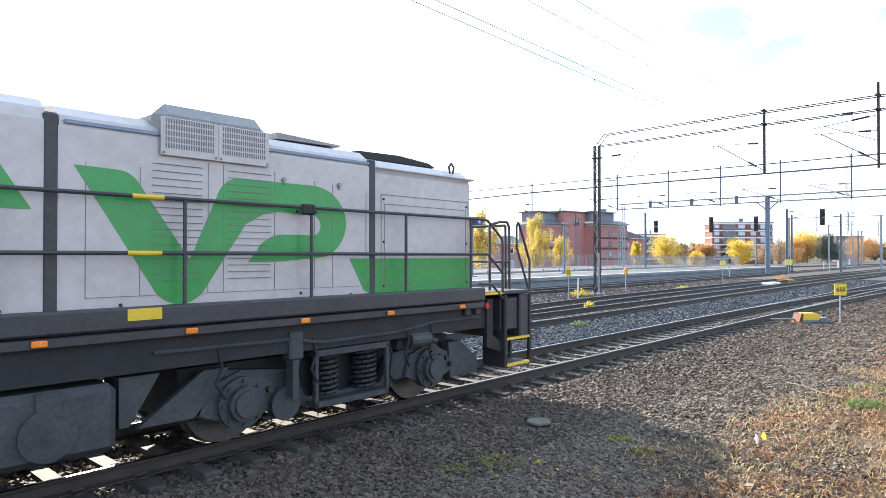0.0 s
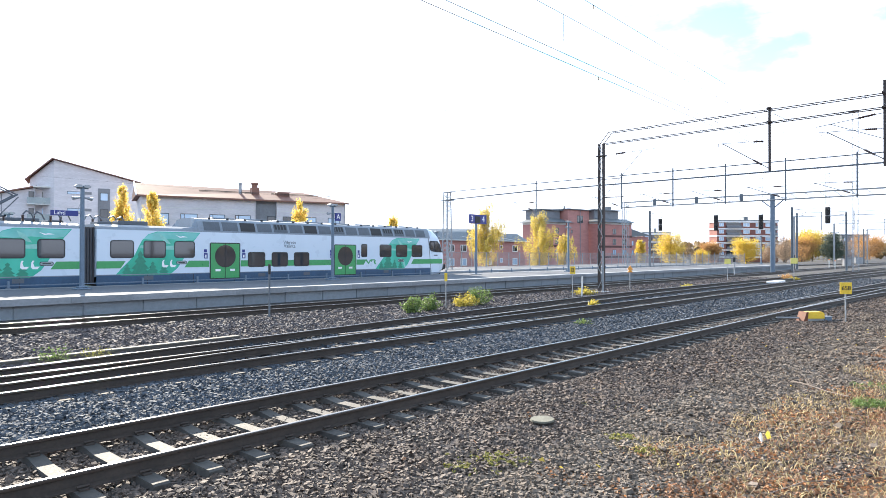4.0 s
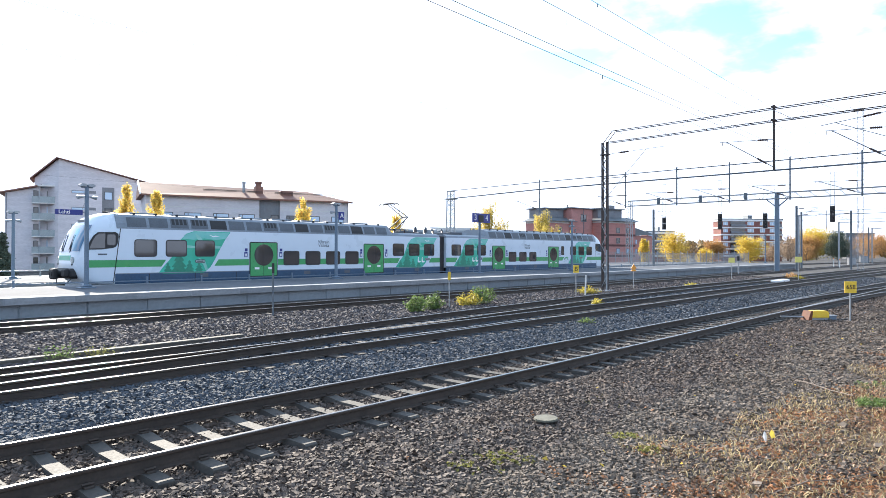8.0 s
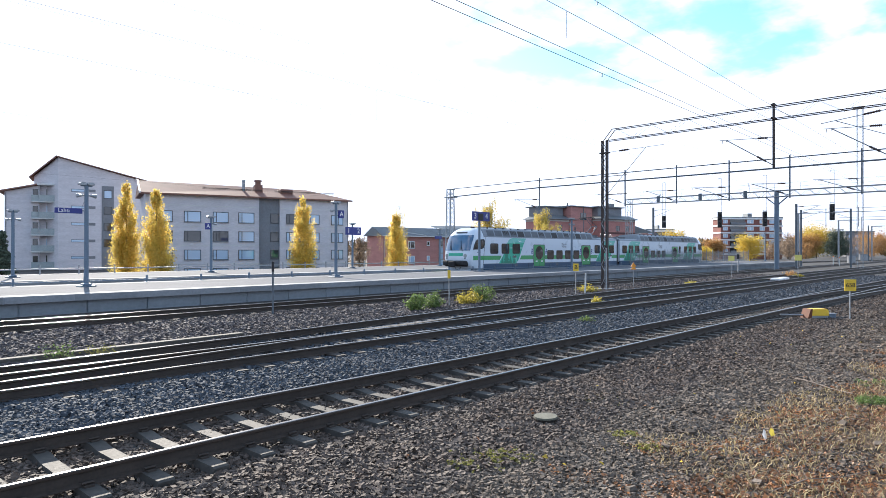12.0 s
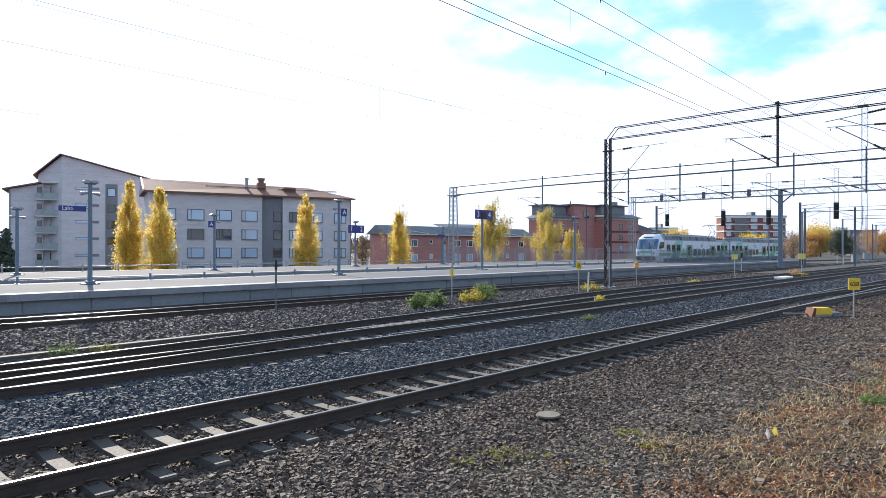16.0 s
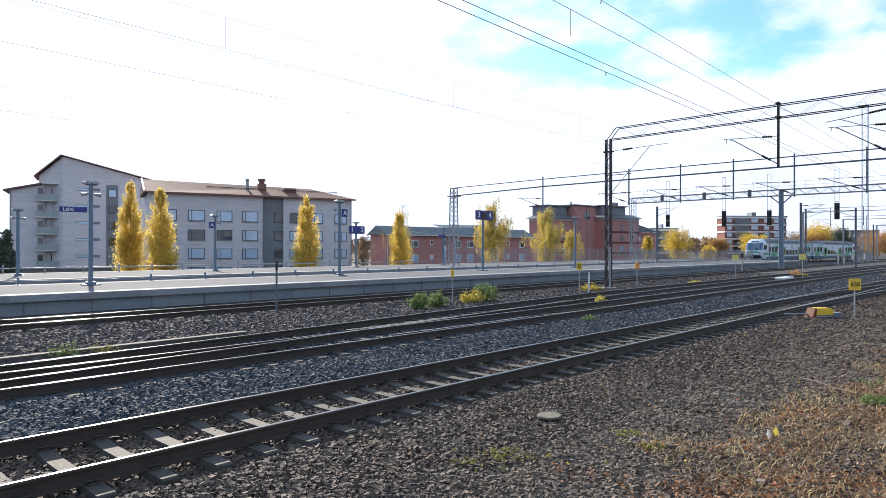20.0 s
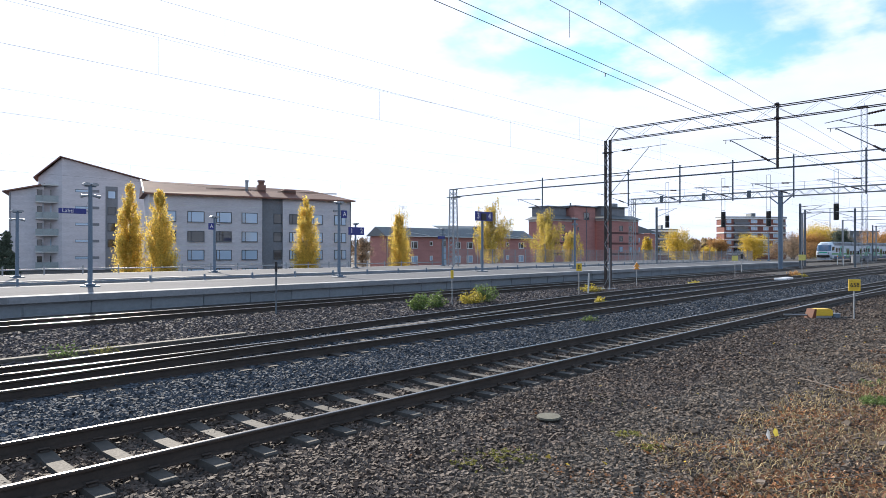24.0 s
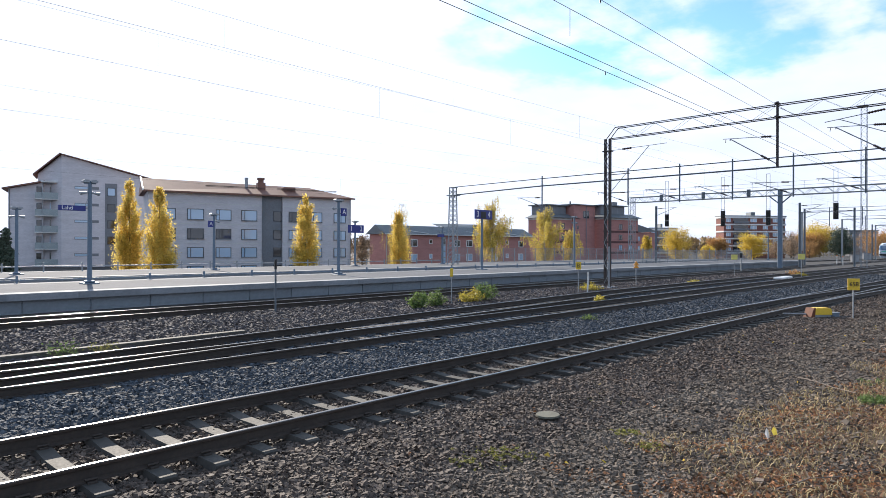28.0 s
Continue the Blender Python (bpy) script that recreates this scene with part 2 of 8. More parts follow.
M = dict(
    ballast=mat("ballast_stone", (0.066, 0.076, 0.090), 0.85, spec=0.2, scale=2.0, amount=0.3, island=0.45, fine=40, bump=0.004, bscale=60, col2=(0.066, 0.076, 0.092)),
    dusk=mat("dull_ballast_stone", (0.088, 0.081, 0.086), 0.85, spec=0.25, scale=1.2, amount=0.3, island=0.4, fine=40, bump=0.004, bscale=60, col2=(0.095, 0.078, 0.074)),
    rusty=mat("brown_ballast_stone", (0.092, 0.066, 0.051), 0.8, spec=0.3, scale=2.0, amount=0.35, island=0.5, fine=40, bump=0.004, bscale=60, col2=(0.10, 0.08, 0.068)),
    mixed=mat("grey_brown_gravel", (0.158, 0.130, 0.105), 0.85, scale=1.2, amount=0.35, island=0.45, fine=40, bump=0.003, bscale=90, spec=0.3, col2=(0.112, 0.086, 0.066)),
    sleeper=mat("sleeper_concrete", (0.064, 0.058, 0.051), 0.8, scale=3, amount=0.35, obrand=0.2, bump=0.003, bscale=90),
    oldsleeper=mat("tarred_sleeper_wood", (0.048, 0.038, 0.032), 0.85, scale=3, amount=0.4, obrand=0.3, bump=0.005, stretch=(6, 1, 6)),
    rail=mat("rail_rust", (0.048, 0.035, 0.027), 0.7, scale=4, amount=0.4, bump=0.001, bscale=200),
    railtop=mat("rail_head_steel", (0.19, 0.185, 0.18), 0.27, 1.0, scale=10, amount=0.15, stretch=(0.2, 8, 1)),
    # worn steel, lighter than the rail body to paint the sheen on its side
    railhead=mat("rail_head_worn_sheen", (0.062, 0.047, 0.037), 0.45, 0.4, scale=4, amount=0.3, stretch=(0.3, 6, 6)),
    clip=mat("rail_clip_iron", (0.06, 0.045, 0.036), 0.75, 0.2),
    conc=mat("platform_concrete", (0.225, 0.25, 0.275), 0.85, scale=0.7, amount=0.13, bump=0.003, bscale=40, obrand=0.08),
    deck=mat("platform_deck", (0.142, 0.15, 0.165), 0.95, spec=0.08, scale=0.3, amount=0.25, bump=0.003, bscale=30, fine=6),
    lip=mat("platform_edge_slab", (0.24, 0.25, 0.265), 0.85, scale=0.8, amount=0.16, bump=0.003, bscale=40, obrand=0.12),
    bluepost=mat("blue_grey_paint", (0.13, 0.18, 0.24), 0.45, scale=2, amount=0.15, spec=0.4),
    galv=mat("galvanised_steel", (0.33, 0.35, 0.37), 0.5, 0.6, scale=3, amount=0.25),
    dkiron=mat("brown_painted_iron", (0.055, 0.042, 0.038), 0.65, 0.2, scale=3, amount=0.35),
    mastgrey=mat("blue_grey_steel", (0.12, 0.145, 0.17), 0.55, 0.3, scale=3, amount=0.25),
    wire=mat("copper_wire", (0.05, 0.05, 0.055), 0.5, 0.5),
    insul=mat("brown_porcelain", (0.05, 0.025, 0.02), 0.3),
    signblue=mat("sign_blue", (0.02, 0.03, 0.20), 0.4, scale=3, amount=0.1),
    white=mat("white_paint", (0.80, 0.80, 0.80), 0.4, scale=1.5, amount=0.08),
    black=mat("black_paint", (0.015, 0.015, 0.017), 0.5),
    yellow=mat("yellow_paint", (0.72, 0.48, 0.03), 0.5, scale=4, amount=0.15),
    paleyellow=mat("pale_yellow_paint", (0.70, 0.62, 0.16), 0.5, scale=4, amount=0.15),
    orange=mat("orange_lens", (0.9, 0.25, 0.02), 0.3, glow=0.0),
    redlens=mat("red_lens", (0.5, 0.03, 0.02), 0.3),
    # trains
    twhite=mat("train_white", (0.57, 0.645, 0.725), 0.3, scale=0.4, amount=0.025, fine=1.2, coat=0.3),
    tgreen=mat("train_green", (0.045, 0.31, 0.10), 0.32, scale=0.8, amount=0.08, coat=0.3),
    tteal=mat("train_teal", (0.015, 0.36, 0.22), 0.32, scale=0.5, amount=0.1, fine=1.0, col2=(0.05, 0.45, 0.32), coat=0.3),
    tsky=mat("train_pale_sky_paint", (0.10, 0.44, 0.38), 0.32, scale=0.8, amount=0.15, fine=2.0, col2=(0.22, 0.54, 0.50), coat=0.3),
    tmist=mat("train_mist_paint", (0.22, 0.54, 0.46), 0.32, scale=0.8, amount=0.15, coat=0.3),
    tdkteal=mat("train_dark_teal", (0.015, 0.24, 0.15), 0.32, scale=0.8, amount=0.2, coat=0.3),
    tskirt=mat("train_blue_skirt", (0.025, 0.07, 0.14), 0.45, scale=1, amount=0.2),
    troof=mat("train_grey_roof", (0.20, 0.235, 0.275), 0.5, scale=1, amount=0.15),
    tgrille=mat("train_roof_panel", (0.085, 0.10, 0.12), 0.5, scale=2, amount=0.2),
    tdark=mat("train_dark_rubber", (0.02, 0.02, 0.022), 0.6),
    tglass=glass("train_window_glass", (0.028, 0.034, 0.042)),
    # the blue in this base colour paints the sky's reflection on the windscreen
    twind=glass("train_sky_tinted_windscreen", (0.05, 0.11, 0.20), 0.04, 1.0),
    lwhite=mat("loco_white", (0.48, 0.435, 0.42), 0.38, scale=0.9, amount=0.12, coat=0.15),
    lgreen=mat("loco_green", (0.03, 0.27, 0.055), 0.38, scale=0.9, amount=0.1, coat=0.15),
    lgutter=mat("loco_steel_blue_strip", (0.20, 0.25, 0.33), 0.45, scale=2, amount=0.1),
    lvent=mat("loco_vent_grey", (0.25, 0.245, 0.24), 0.5, scale=2, amount=0.15),
    lseam=mat("loco_seam_grey", (0.16, 0.155, 0.15), 0.6, scale=2, amount=0.2),
    lgrey=mat("loco_frame_grey", (0.045, 0.042, 0.046), 0.5, scale=1.5, amount=0.3),
    lbogie=mat("loco_bogie_grey", (0.052, 0.055, 0.058), 0.65, scale=3, amount=0.4, bump=0.002),
    lblack=mat("loco_grime_and_shade_black", (0.018, 0.018, 0.02), 0.7, scale=3, amount=0.4),
    steel=mat("wheel_steel", (0.18, 0.17, 0.16), 0.4, 0.9, scale=4, amount=0.3),
    # buildings
    greybrick=mat("grey_brick", (0.62, 0.595, 0.62), 0.9, scale=0.35, amount=0.14, fine=2.0, stretch=(1, 1, 5)),
    darkpanel=mat("dark_facade_panel", (0.20, 0.21, 0.23), 0.7, scale=0.5, amount=0.15),
    redroof=mat("brown_red_roof_tile", (0.23, 0.115, 0.085), 0.75, scale=0.5, amount=0.2, fine=5),
    redbrick=mat("red_brick", (0.47, 0.225, 0.20), 0.9, scale=0.4, amount=0.18, fine=3, stretch=(1, 1, 4)),
    brownbrick=mat("brown_brick", (0.25, 0.105, 0.088), 0.9, scale=0.4, amount=0.18, fine=3, stretch=(1, 1, 4)),
    dkbrick=mat("dark_brick_band", (0.13, 0.06, 0.055), 0.9, scale=0.4, amount=0.2),
    slate=mat("dark_metal_roof", (0.15, 0.17, 0.185), 0.55, 0.2, scale=0.4, amount=0.2),
    paleband=mat("pale_render", (0.62, 0.62, 0.60), 0.8, scale=0.5, amount=0.12),
    balcony=mat("balcony_glass", (0.30, 0.35, 0.36), 0.25, scale=1, amount=0.1),
    # pale blue base colour stands in for sky mirrored in the panes; bwindk lacks it
    bwin=glass("sky_tinted_window_glass", (0.36, 0.50, 0.66), 0.05, 1.0),
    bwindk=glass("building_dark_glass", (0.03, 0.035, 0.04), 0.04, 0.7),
    wframe=mat("dark_window_frame", (0.06, 0.065, 0.075), 0.5),
    # plants
    bark=mat("bark", (0.10, 0.085, 0.07), 0.9, scale=3, amount=0.4, bump=0.01, stretch=(4, 4, 0.6)),
    birchbark=mat("birch_bark", (0.55, 0.53, 0.50), 0.8, scale=2, amount=0.6, stretch=(1, 1, 3)),
    poplar=mat("yellow_poplar_leaf", (0.85, 0.66, 0.16), 0.6, scale=0.5, amount=0.2, island=0.35, transl=0.6),
    birchleaf=mat("yellow_green_birch_leaf", (0.66, 0.50, 0.12), 0.6, scale=0.4, amount=0.25, island=0.35, transl=0.6, col2=(0.42, 0.36, 0.09)),
    gold=mat("golden_leaf", (0.66, 0.49, 0.08), 0.6, scale=0.3, amount=0.2, island=0.3, transl=0.6),
    rust=mat("rust_leaf", (0.58, 0.33, 0.12), 0.7, scale=0.3, amount=0.35, island=0.4, transl=0.4),
    brownleaf=mat("brown_twigs", (0.42, 0.30, 0.20), 0.8, scale=0.4, amount=0.4, island=0.4, transl=0.3),
    conifer=mat("conifer_needle", (0.10, 0.13, 0.09), 0.8, scale=0.5, amount=0.35, island=0.4),
    shrub=mat("green_shrub_leaf", (0.15, 0.22, 0.065), 0.6, scale=1, amount=0.3, island=0.4, transl=0.45),
    yshrub=mat("yellow_shrub_leaf", (0.46, 0.38, 0.06), 0.6, scale=1, amount=0.3, island=0.4, transl=0.45),
    drygrass=mat("dry_grass", (0.46, 0.36, 0.19), 0.8, scale=1, amount=0.35, island=0.5, transl=0.3),
    redgrass=mat("red_brown_litter", (0.31, 0.17, 0.10), 0.8, scale=1, amount=0.35, island=0.5, transl=0.25),
    moss=mat("yellow_green_moss", (0.27, 0.26, 0.07), 0.8, scale=1, amount=0.3, island=0.4, transl=0.3),
    paleleaf=mat("pale_withered_leaf", (0.40, 0.28, 0.17), 0.7, scale=1, amount=0.4, island=0.5, transl=0.25),
    twigwood=mat("dry_twig", (0.20, 0.16, 0.13), 0.85, scale=8, amount=0.3),
    litter=mat("fallen_leaf", (0.33, 0.15, 0.06), 0.7, scale=1, amount=0.4, island=0.6, transl=0.3, col2=(0.20, 0.11, 0.065)),
)


# ---- mesh helpers ----
class Mb:
    """A plain list of vertices and faces that becomes one mesh."""

    def __init__(self):
        self.v, self.f, self.smooth = [], [], False

    def add(self, vs, fs):
        o = len(self.v)
        self.v.extend(vs)
        self.f.extend([tuple(i + o for i in f) for f in fs])
        return self

    def box(self, x0, y0, z0, x1, y1, z1, c=0.0):
        if not c:
            return self.add([(x, y, z) for z in (z0, z1) for y in (y0, y1) for x in (x0, x1)],
                            [(0, 2, 3, 1), (4, 5, 7, 6), (0, 1, 5, 4), (2, 6, 7, 3), (0, 4, 6, 2), (1, 3, 7, 5)])
        bm = bmesh.new()
        bmesh.ops.create_cube(bm, size=1)
        for w in bm.verts:
            w.co = Vector(((x0 + x1) / 2 + w.co.x * (x1 - x0), (y0 + y1) / 2 + w.co.y * (y1 - y0), (z0 + z1) / 2 + w.co.z * (z1 - z0)))
        bmesh.ops.bevel(bm, geom=bm.edges[:], offset=c, segments=1, affect="EDGES")
        bm.verts.index_update()
        self.add([w.co[:] for w in bm.verts], [[w.index for w in f.verts] for f in bm.faces])
        bm.free()
        return self

    def tube(self, p0, p1, r, n=6, r1=None, caps=True):
        p0, p1 = Vector(p0), Vector(p1)
        d = (p1 - p0).normalized()
        a = d.orthogonal().normalized()
        b = d.cross(a)
        r1 = r if r1 is None else r1
        vs = [tuple(p + (a * math.cos(2 * math.pi * i / n) + b * math.sin(2 * math.pi * i / n)) * q) for p, q in ((p0, r), (p1, r1)) for i in range(n)]
        fs = [(i, (i + 1) % n, n + (i + 1) % n, n + i) for i in range(n)]
        if caps:
            fs += [tuple(range(n))[::-1], tuple(range(n, 2 * n))]
        return self.add(vs, fs)

    def path(self, pts, r, n=6):
        for a, b in zip(pts, pts[1:]):
            self.tube(a, b, r, n)
        return self

    def prism(self, pts, axis, a, b):
        """A polygon in the two other axes, drawn out along axis from a to b."""
        put = {"x": lambda p, h: (h, p[0], p[1]), "y": lambda p, h: (p[0], h, p[1]), "z": lambda p, h: (p[0], p[1], h)}[axis]
        n = len(pts)
        return self.add([put(p, h) for h in (a, b) for p in pts],
                        [tuple(range(n))[::-1], tuple(range(n, 2 * n))] + [(i, (i + 1) % n, n + (i + 1) % n, n + i) for i in range(n)])

    def strip(self, pts, prof):
        """A closed profile (sideways, up) swept along level points."""
        n, vs, fs = len(prof), [], []
        for i, p in enumerate(pts):
            d = Vector(pts[min(i + 1, len(pts) - 1)]) - Vector(pts[max(i - 1, 0)])
            s = Vector((-d.y, d.x, 0)).normalized()
            vs += [(p[0] + s.x * u, p[1] + s.y * u, p[2] + h) for u, h in prof]
        for i in range(len(pts) - 1):
            fs += [(i * n + j, i * n + (j + 1) % n, (i + 1) * n + (j + 1) % n, (i + 1) * n + j) for j in range(n)]
        fs += [tuple(range(n))[::-1], tuple((len(pts) - 1) * n + j for j in range(n))]
        return self.add(vs, fs)

    def mesh(self, name, material):
        me = bpy.data.meshes.new(name)
        me.from_pydata([tuple(p) for p in self.v], [], self.f)
        bm = bmesh.new()
        bm.from_mesh(me)
        bmesh.ops.recalc_face_normals(bm, faces=bm.faces[:])
        bm.to_mesh(me)
        bm.free()
        me.materials.append(material)
        if self.smooth:
            me.polygons.foreach_set("use_smooth", [True] * len(me.polygons))
        return me


def part(name, mb, material, parent=None, label=""):
    ob = new(name, mb.mesh(name, material))
    if parent:
        ob.parent = parent
    return tagged(ob, label)


def thing(name, label, category, m=None, group="", kind=""):
    ob = new(name)
    ob.empty_display_size = 0.2
    if m is not None:
        ob.matrix_basis = m
    return tagged(ob, label, category, group, kind)


def stuff_mesh(name, verts, faces, material, label, category, size=4):
    """A mesh of many small flat-shaded pieces from arrays."""
    me = bpy.data.meshes.new(name)
    me.vertices.add(len(verts)); me.vertices.foreach_set("co", np.asarray(verts, np.float32).ravel())
    nf = len(faces)
    me.loops.add(nf * size); me.loops.foreach_set("vertex_index", np.asarray(faces, np.int32).ravel())
    me.polygons.add(nf); me.polygons.foreach_set("loop_start", np.arange(nf, dtype=np.int32) * size)
    me.update(calc_edges=True)
    me.polygons.foreach_set("use_smooth", [False] * nf)
    me.materials.append(material)
    return me


def text_part(name, body, size, m, material, parent, label=""):
    """Raised lettering in the built-in font, as a mesh; m: its pose in the parent."""
    cu = bpy.data.curves.new(name, "FONT")
    cu.body, cu.size, cu.extrude, cu.align_x, cu.align_y = body, size, 0.004, "CENTER", "CENTER"
    tmp = bpy.data.objects.new(name, cu)
    scene.collection.objects.link(tmp)
    me = bpy.data.meshes.new_from_object(tmp.evaluated_get(bpy.context.evaluated_depsgraph_get()))
    bpy.data.objects.remove(tmp)
    me.materials.clear(); me.materials.append(material)
    ob = new(name, me)
    ob.parent, ob.matrix_basis = parent, m
    return tagged(ob, label)


FRONT = pose(0, 0, 0, 90, 0, 0)   # stands text upright, facing -y


# ---- ground ----
def ground_z(x, y):
    z = -0.21
    if y < 5.5:
        z += 0.10 * min(1, (5.5 - y) / 5)
    if abs(y - near_y(x)) < 1.5:
        z -= 0.045 * min(1, (1.5 - abs(y - near_y(x))) / 0.3)
    if y > 52:
        z -= min(1.0, (y - 52) / 6)
    if -30 < x < 90 and -12 < y < 26:
        z += 0.035 * noise.noise((x * 0.5, y * 0.5, 0)) + 0.02 * noise.noise((x * 1.7, y * 1.7, 3))
    return z


def ground_mat():
    # base colour darkened to paint the shade in the gaps between stones
    m = mat("gap_shade_gravel_ground", (0.040, 0.036, 0.034), 0.9, scale=0.6, amount=0.4, fine=24, bump=0.03, bscale=22, col2=(0.030, 0.026, 0.023))
    nt = m.node_tree
    N, L = nt.nodes.new, nt.links.new
    b = nt.nodes["Principled BSDF"]
    src = b.inputs["Base Color"].links[0].from_socket
    tc = N("ShaderNodeTexCoord")
    sep = N("ShaderNodeSeparateXYZ"); L(tc.outputs["Object"], sep.inputs[0])
    # withered verge away from the tracks
    ns = N("ShaderNodeTexNoise"); ns.inputs["Scale"].default_value = 0.8; ns.inputs["Detail"].default_value = 5; L(tc.outputs["Object"], ns.inputs["Vector"])
    a = N("ShaderNodeMath"); a.operation = "MULTIPLY_ADD"; a.inputs[1].default_value = -4.0; L(ns.outputs[0], a.inputs[0]); L(sep.outputs[1], a.inputs[2])
    edge = N("ShaderNodeMapRange"); edge.inputs[1].default_value = 0.6; edge.inputs[2].default_value = 2.2; edge.inputs[3].default_value = 1; edge.inputs[4].default_value = 0
    L(a.outputs[0], edge.inputs[0])
    n2 = N("ShaderNodeTexNoise"); n2.inputs["Scale"].default_value = 9; n2.inputs["Detail"].default_value = 6; L(tc.outputs["Object"], n2.inputs["Vector"])
    rp = N("ShaderNodeMix"); rp.data_type = "RGBA"; rp.inputs[6].default_value = (0.05, 0.03, 0.02, 1); rp.inputs[7].default_value = (0.13, 0.08, 0.04, 1); L(n2.outputs[0], rp.inputs[0])
    mx = N("ShaderNodeMix"); mx.data_type = "RGBA"
    L(edge.outputs[0], mx.inputs[0]); L(src, mx.inputs[6]); L(rp.outputs[2], mx.inputs[7])
    L(mx.outputs[2], b.inputs["Base Color"])
    return m


def make_ground():
    xs = [-3000, -1200, -500, -200, -80, -40] + [-20 + 0.5 * i for i in range(0, 161)] + [64, 70, 80, 95, 115, 140, 170, 210, 260, 330, 450, 700, 1200, 2000, 3500]
    ys = [-3000, -1200, -400, -150, -60, -30, -18] + [-12 + 0.5 * i for i in range(0, 79)] + [28, 34, 40, 46, 51.5, 53, 55, 58, 62, 70, 85, 110, 150, 220, 350, 600, 1200, 2200, 3500]
    vs = [(x, y, ground_z(x, y)) for y in ys for x in xs]
    w = len(xs)
    fs = [(j * w + i, j * w + i + 1, (j + 1) * w + i + 1, (j + 1) * w + i) for j in range(len(ys) - 1) for i in range(w - 1)]
    me = bpy.data.meshes.new("ground")
    me.from_pydata(vs, [], fs)
    me.materials.append(ground_mat())
    me.polygons.foreach_set("use_smooth", [True] * len(me.polygons))
    tagged(new("ground", me), "grey gravel railway yard with a withered grassy verge", "ground", kind="structure")


# ---- tracks ----
RAIL_BODY = [(-0.075, -0.172), (0.075, -0.172), (0.075, -0.16), (0.012, -0.14), (0.012, -0.05), (0.03, -0.042), (-0.03, -0.042), (-0.012, -0.05), (-0.012, -0.14), (-0.075, -0.16)]
RAIL_HEAD = [(-0.033, -0.041), (0.033, -0.041), (0.036, -0.034), (0.036, -0.010), (0.030, -0.004), (-0.030, -0.004), (-0.036, -0.010), (-0.036, -0.034)]
RAIL_TOP = [(-0.030, -0.004), (0.030, -0.004), (0.030, -0.0015), (0.024, 0.0012), (0.012, 0.003), (0.0, 0.0035), (-0.012, 0.003), (-0.024, 0.0012), (-0.030, -0.0015)]
HALF = 0.797


def near_y(x):
    return 7.86 - 0.018 * x


def mid_y(x):
    return 12.66 if x < 40 else 12.66 - 0.00025 * (x - 40) ** 2 if x < 120 else 11.06 - 0.04 * (x - 120)


def fork_y(x):
    """The track that branches off the middle one and then runs beside it."""
    if x < -14:
        return 12.66
    t = min(1.0, (x + 14) / 52)
    s = t * t * (3 - 2 * t)
    return 12.66 + 3.3 * s + (0 if x < 60 else -0.00012 * (x - 60) ** 2 if x < 140 else -0.768 - 0.0192 * (x - 140))


def side_y(x):
    return 22.75


def far_y(x):
    return 36.6 if x < 107 else 36.6 - 0.00118 * (x - 107) ** 2 if x < 160 else 33.285 - 0.125 * (x - 160)


def branch_y(x):
    """Diverges from the near track to the right, past the point machine."""
    return near_y(x) - (0 if x < 24 else 0.0016 * (x - 24) ** 2 if x < 60 else 2.07 + 0.115 * (x - 60))


make_ground()


def xs_of(a, b, fn):
    xs, x = [], a
    while x < b:
        xs.append(x)
        x += 1.5 if -20 < x < 90 else 8.0
    return xs + [b]


def sleeper_mesh(wood=False):
    mb = Mb()
    if wood:
        mb.box(-0.12, -1.3, -0.30, 0.12, 1.3, -0.165, 0.012)
        return mb.mesh("sleeper", M["oldsleeper"])
    prof = [(-1.28, -0.19), (-1.25, -0.172), (-0.95, -0.172), (-0.62, -0.172), (-0.35, -0.20), (0.35, -0.20), (0.62, -0.172), (0.95, -0.172), (1.25, -0.172), (1.28, -0.19)]
    vs, n = [], len(prof)
    for y, z in prof:
        vs += [(-0.135, y, -0.36), (-0.088, y, z), (0.088, y, z), (0.135, y, -0.36)]
    fs = [(4 * i + k, 4 * i + (k + 1) % 4, 4 * i + 4 + (k + 1) % 4, 4 * i + 4 + k) for i in range(n - 1) for k in range(4)]
    fs += [(0, 1, 2, 3), tuple(4 * (n - 1) + k for k in (3, 2, 1, 0))]
    return mb.add(vs, fs).mesh("sleeper", M["sleeper"])


def clip_mesh():
    mb = Mb()
    for s in (-HALF, HALF):
        for e in (-0.1, 0.1):
            mb.box(-0.045, s + e - 0.035, -0.172, 0.045, s + e + 0.035, -0.155)
            mb.tube((-0.06, s + e * 0.8, -0.135), (0.06, s + e * 0.8, -0.135), 0.014, 5)
    return mb.mesh("rail_clip", M["clip"])


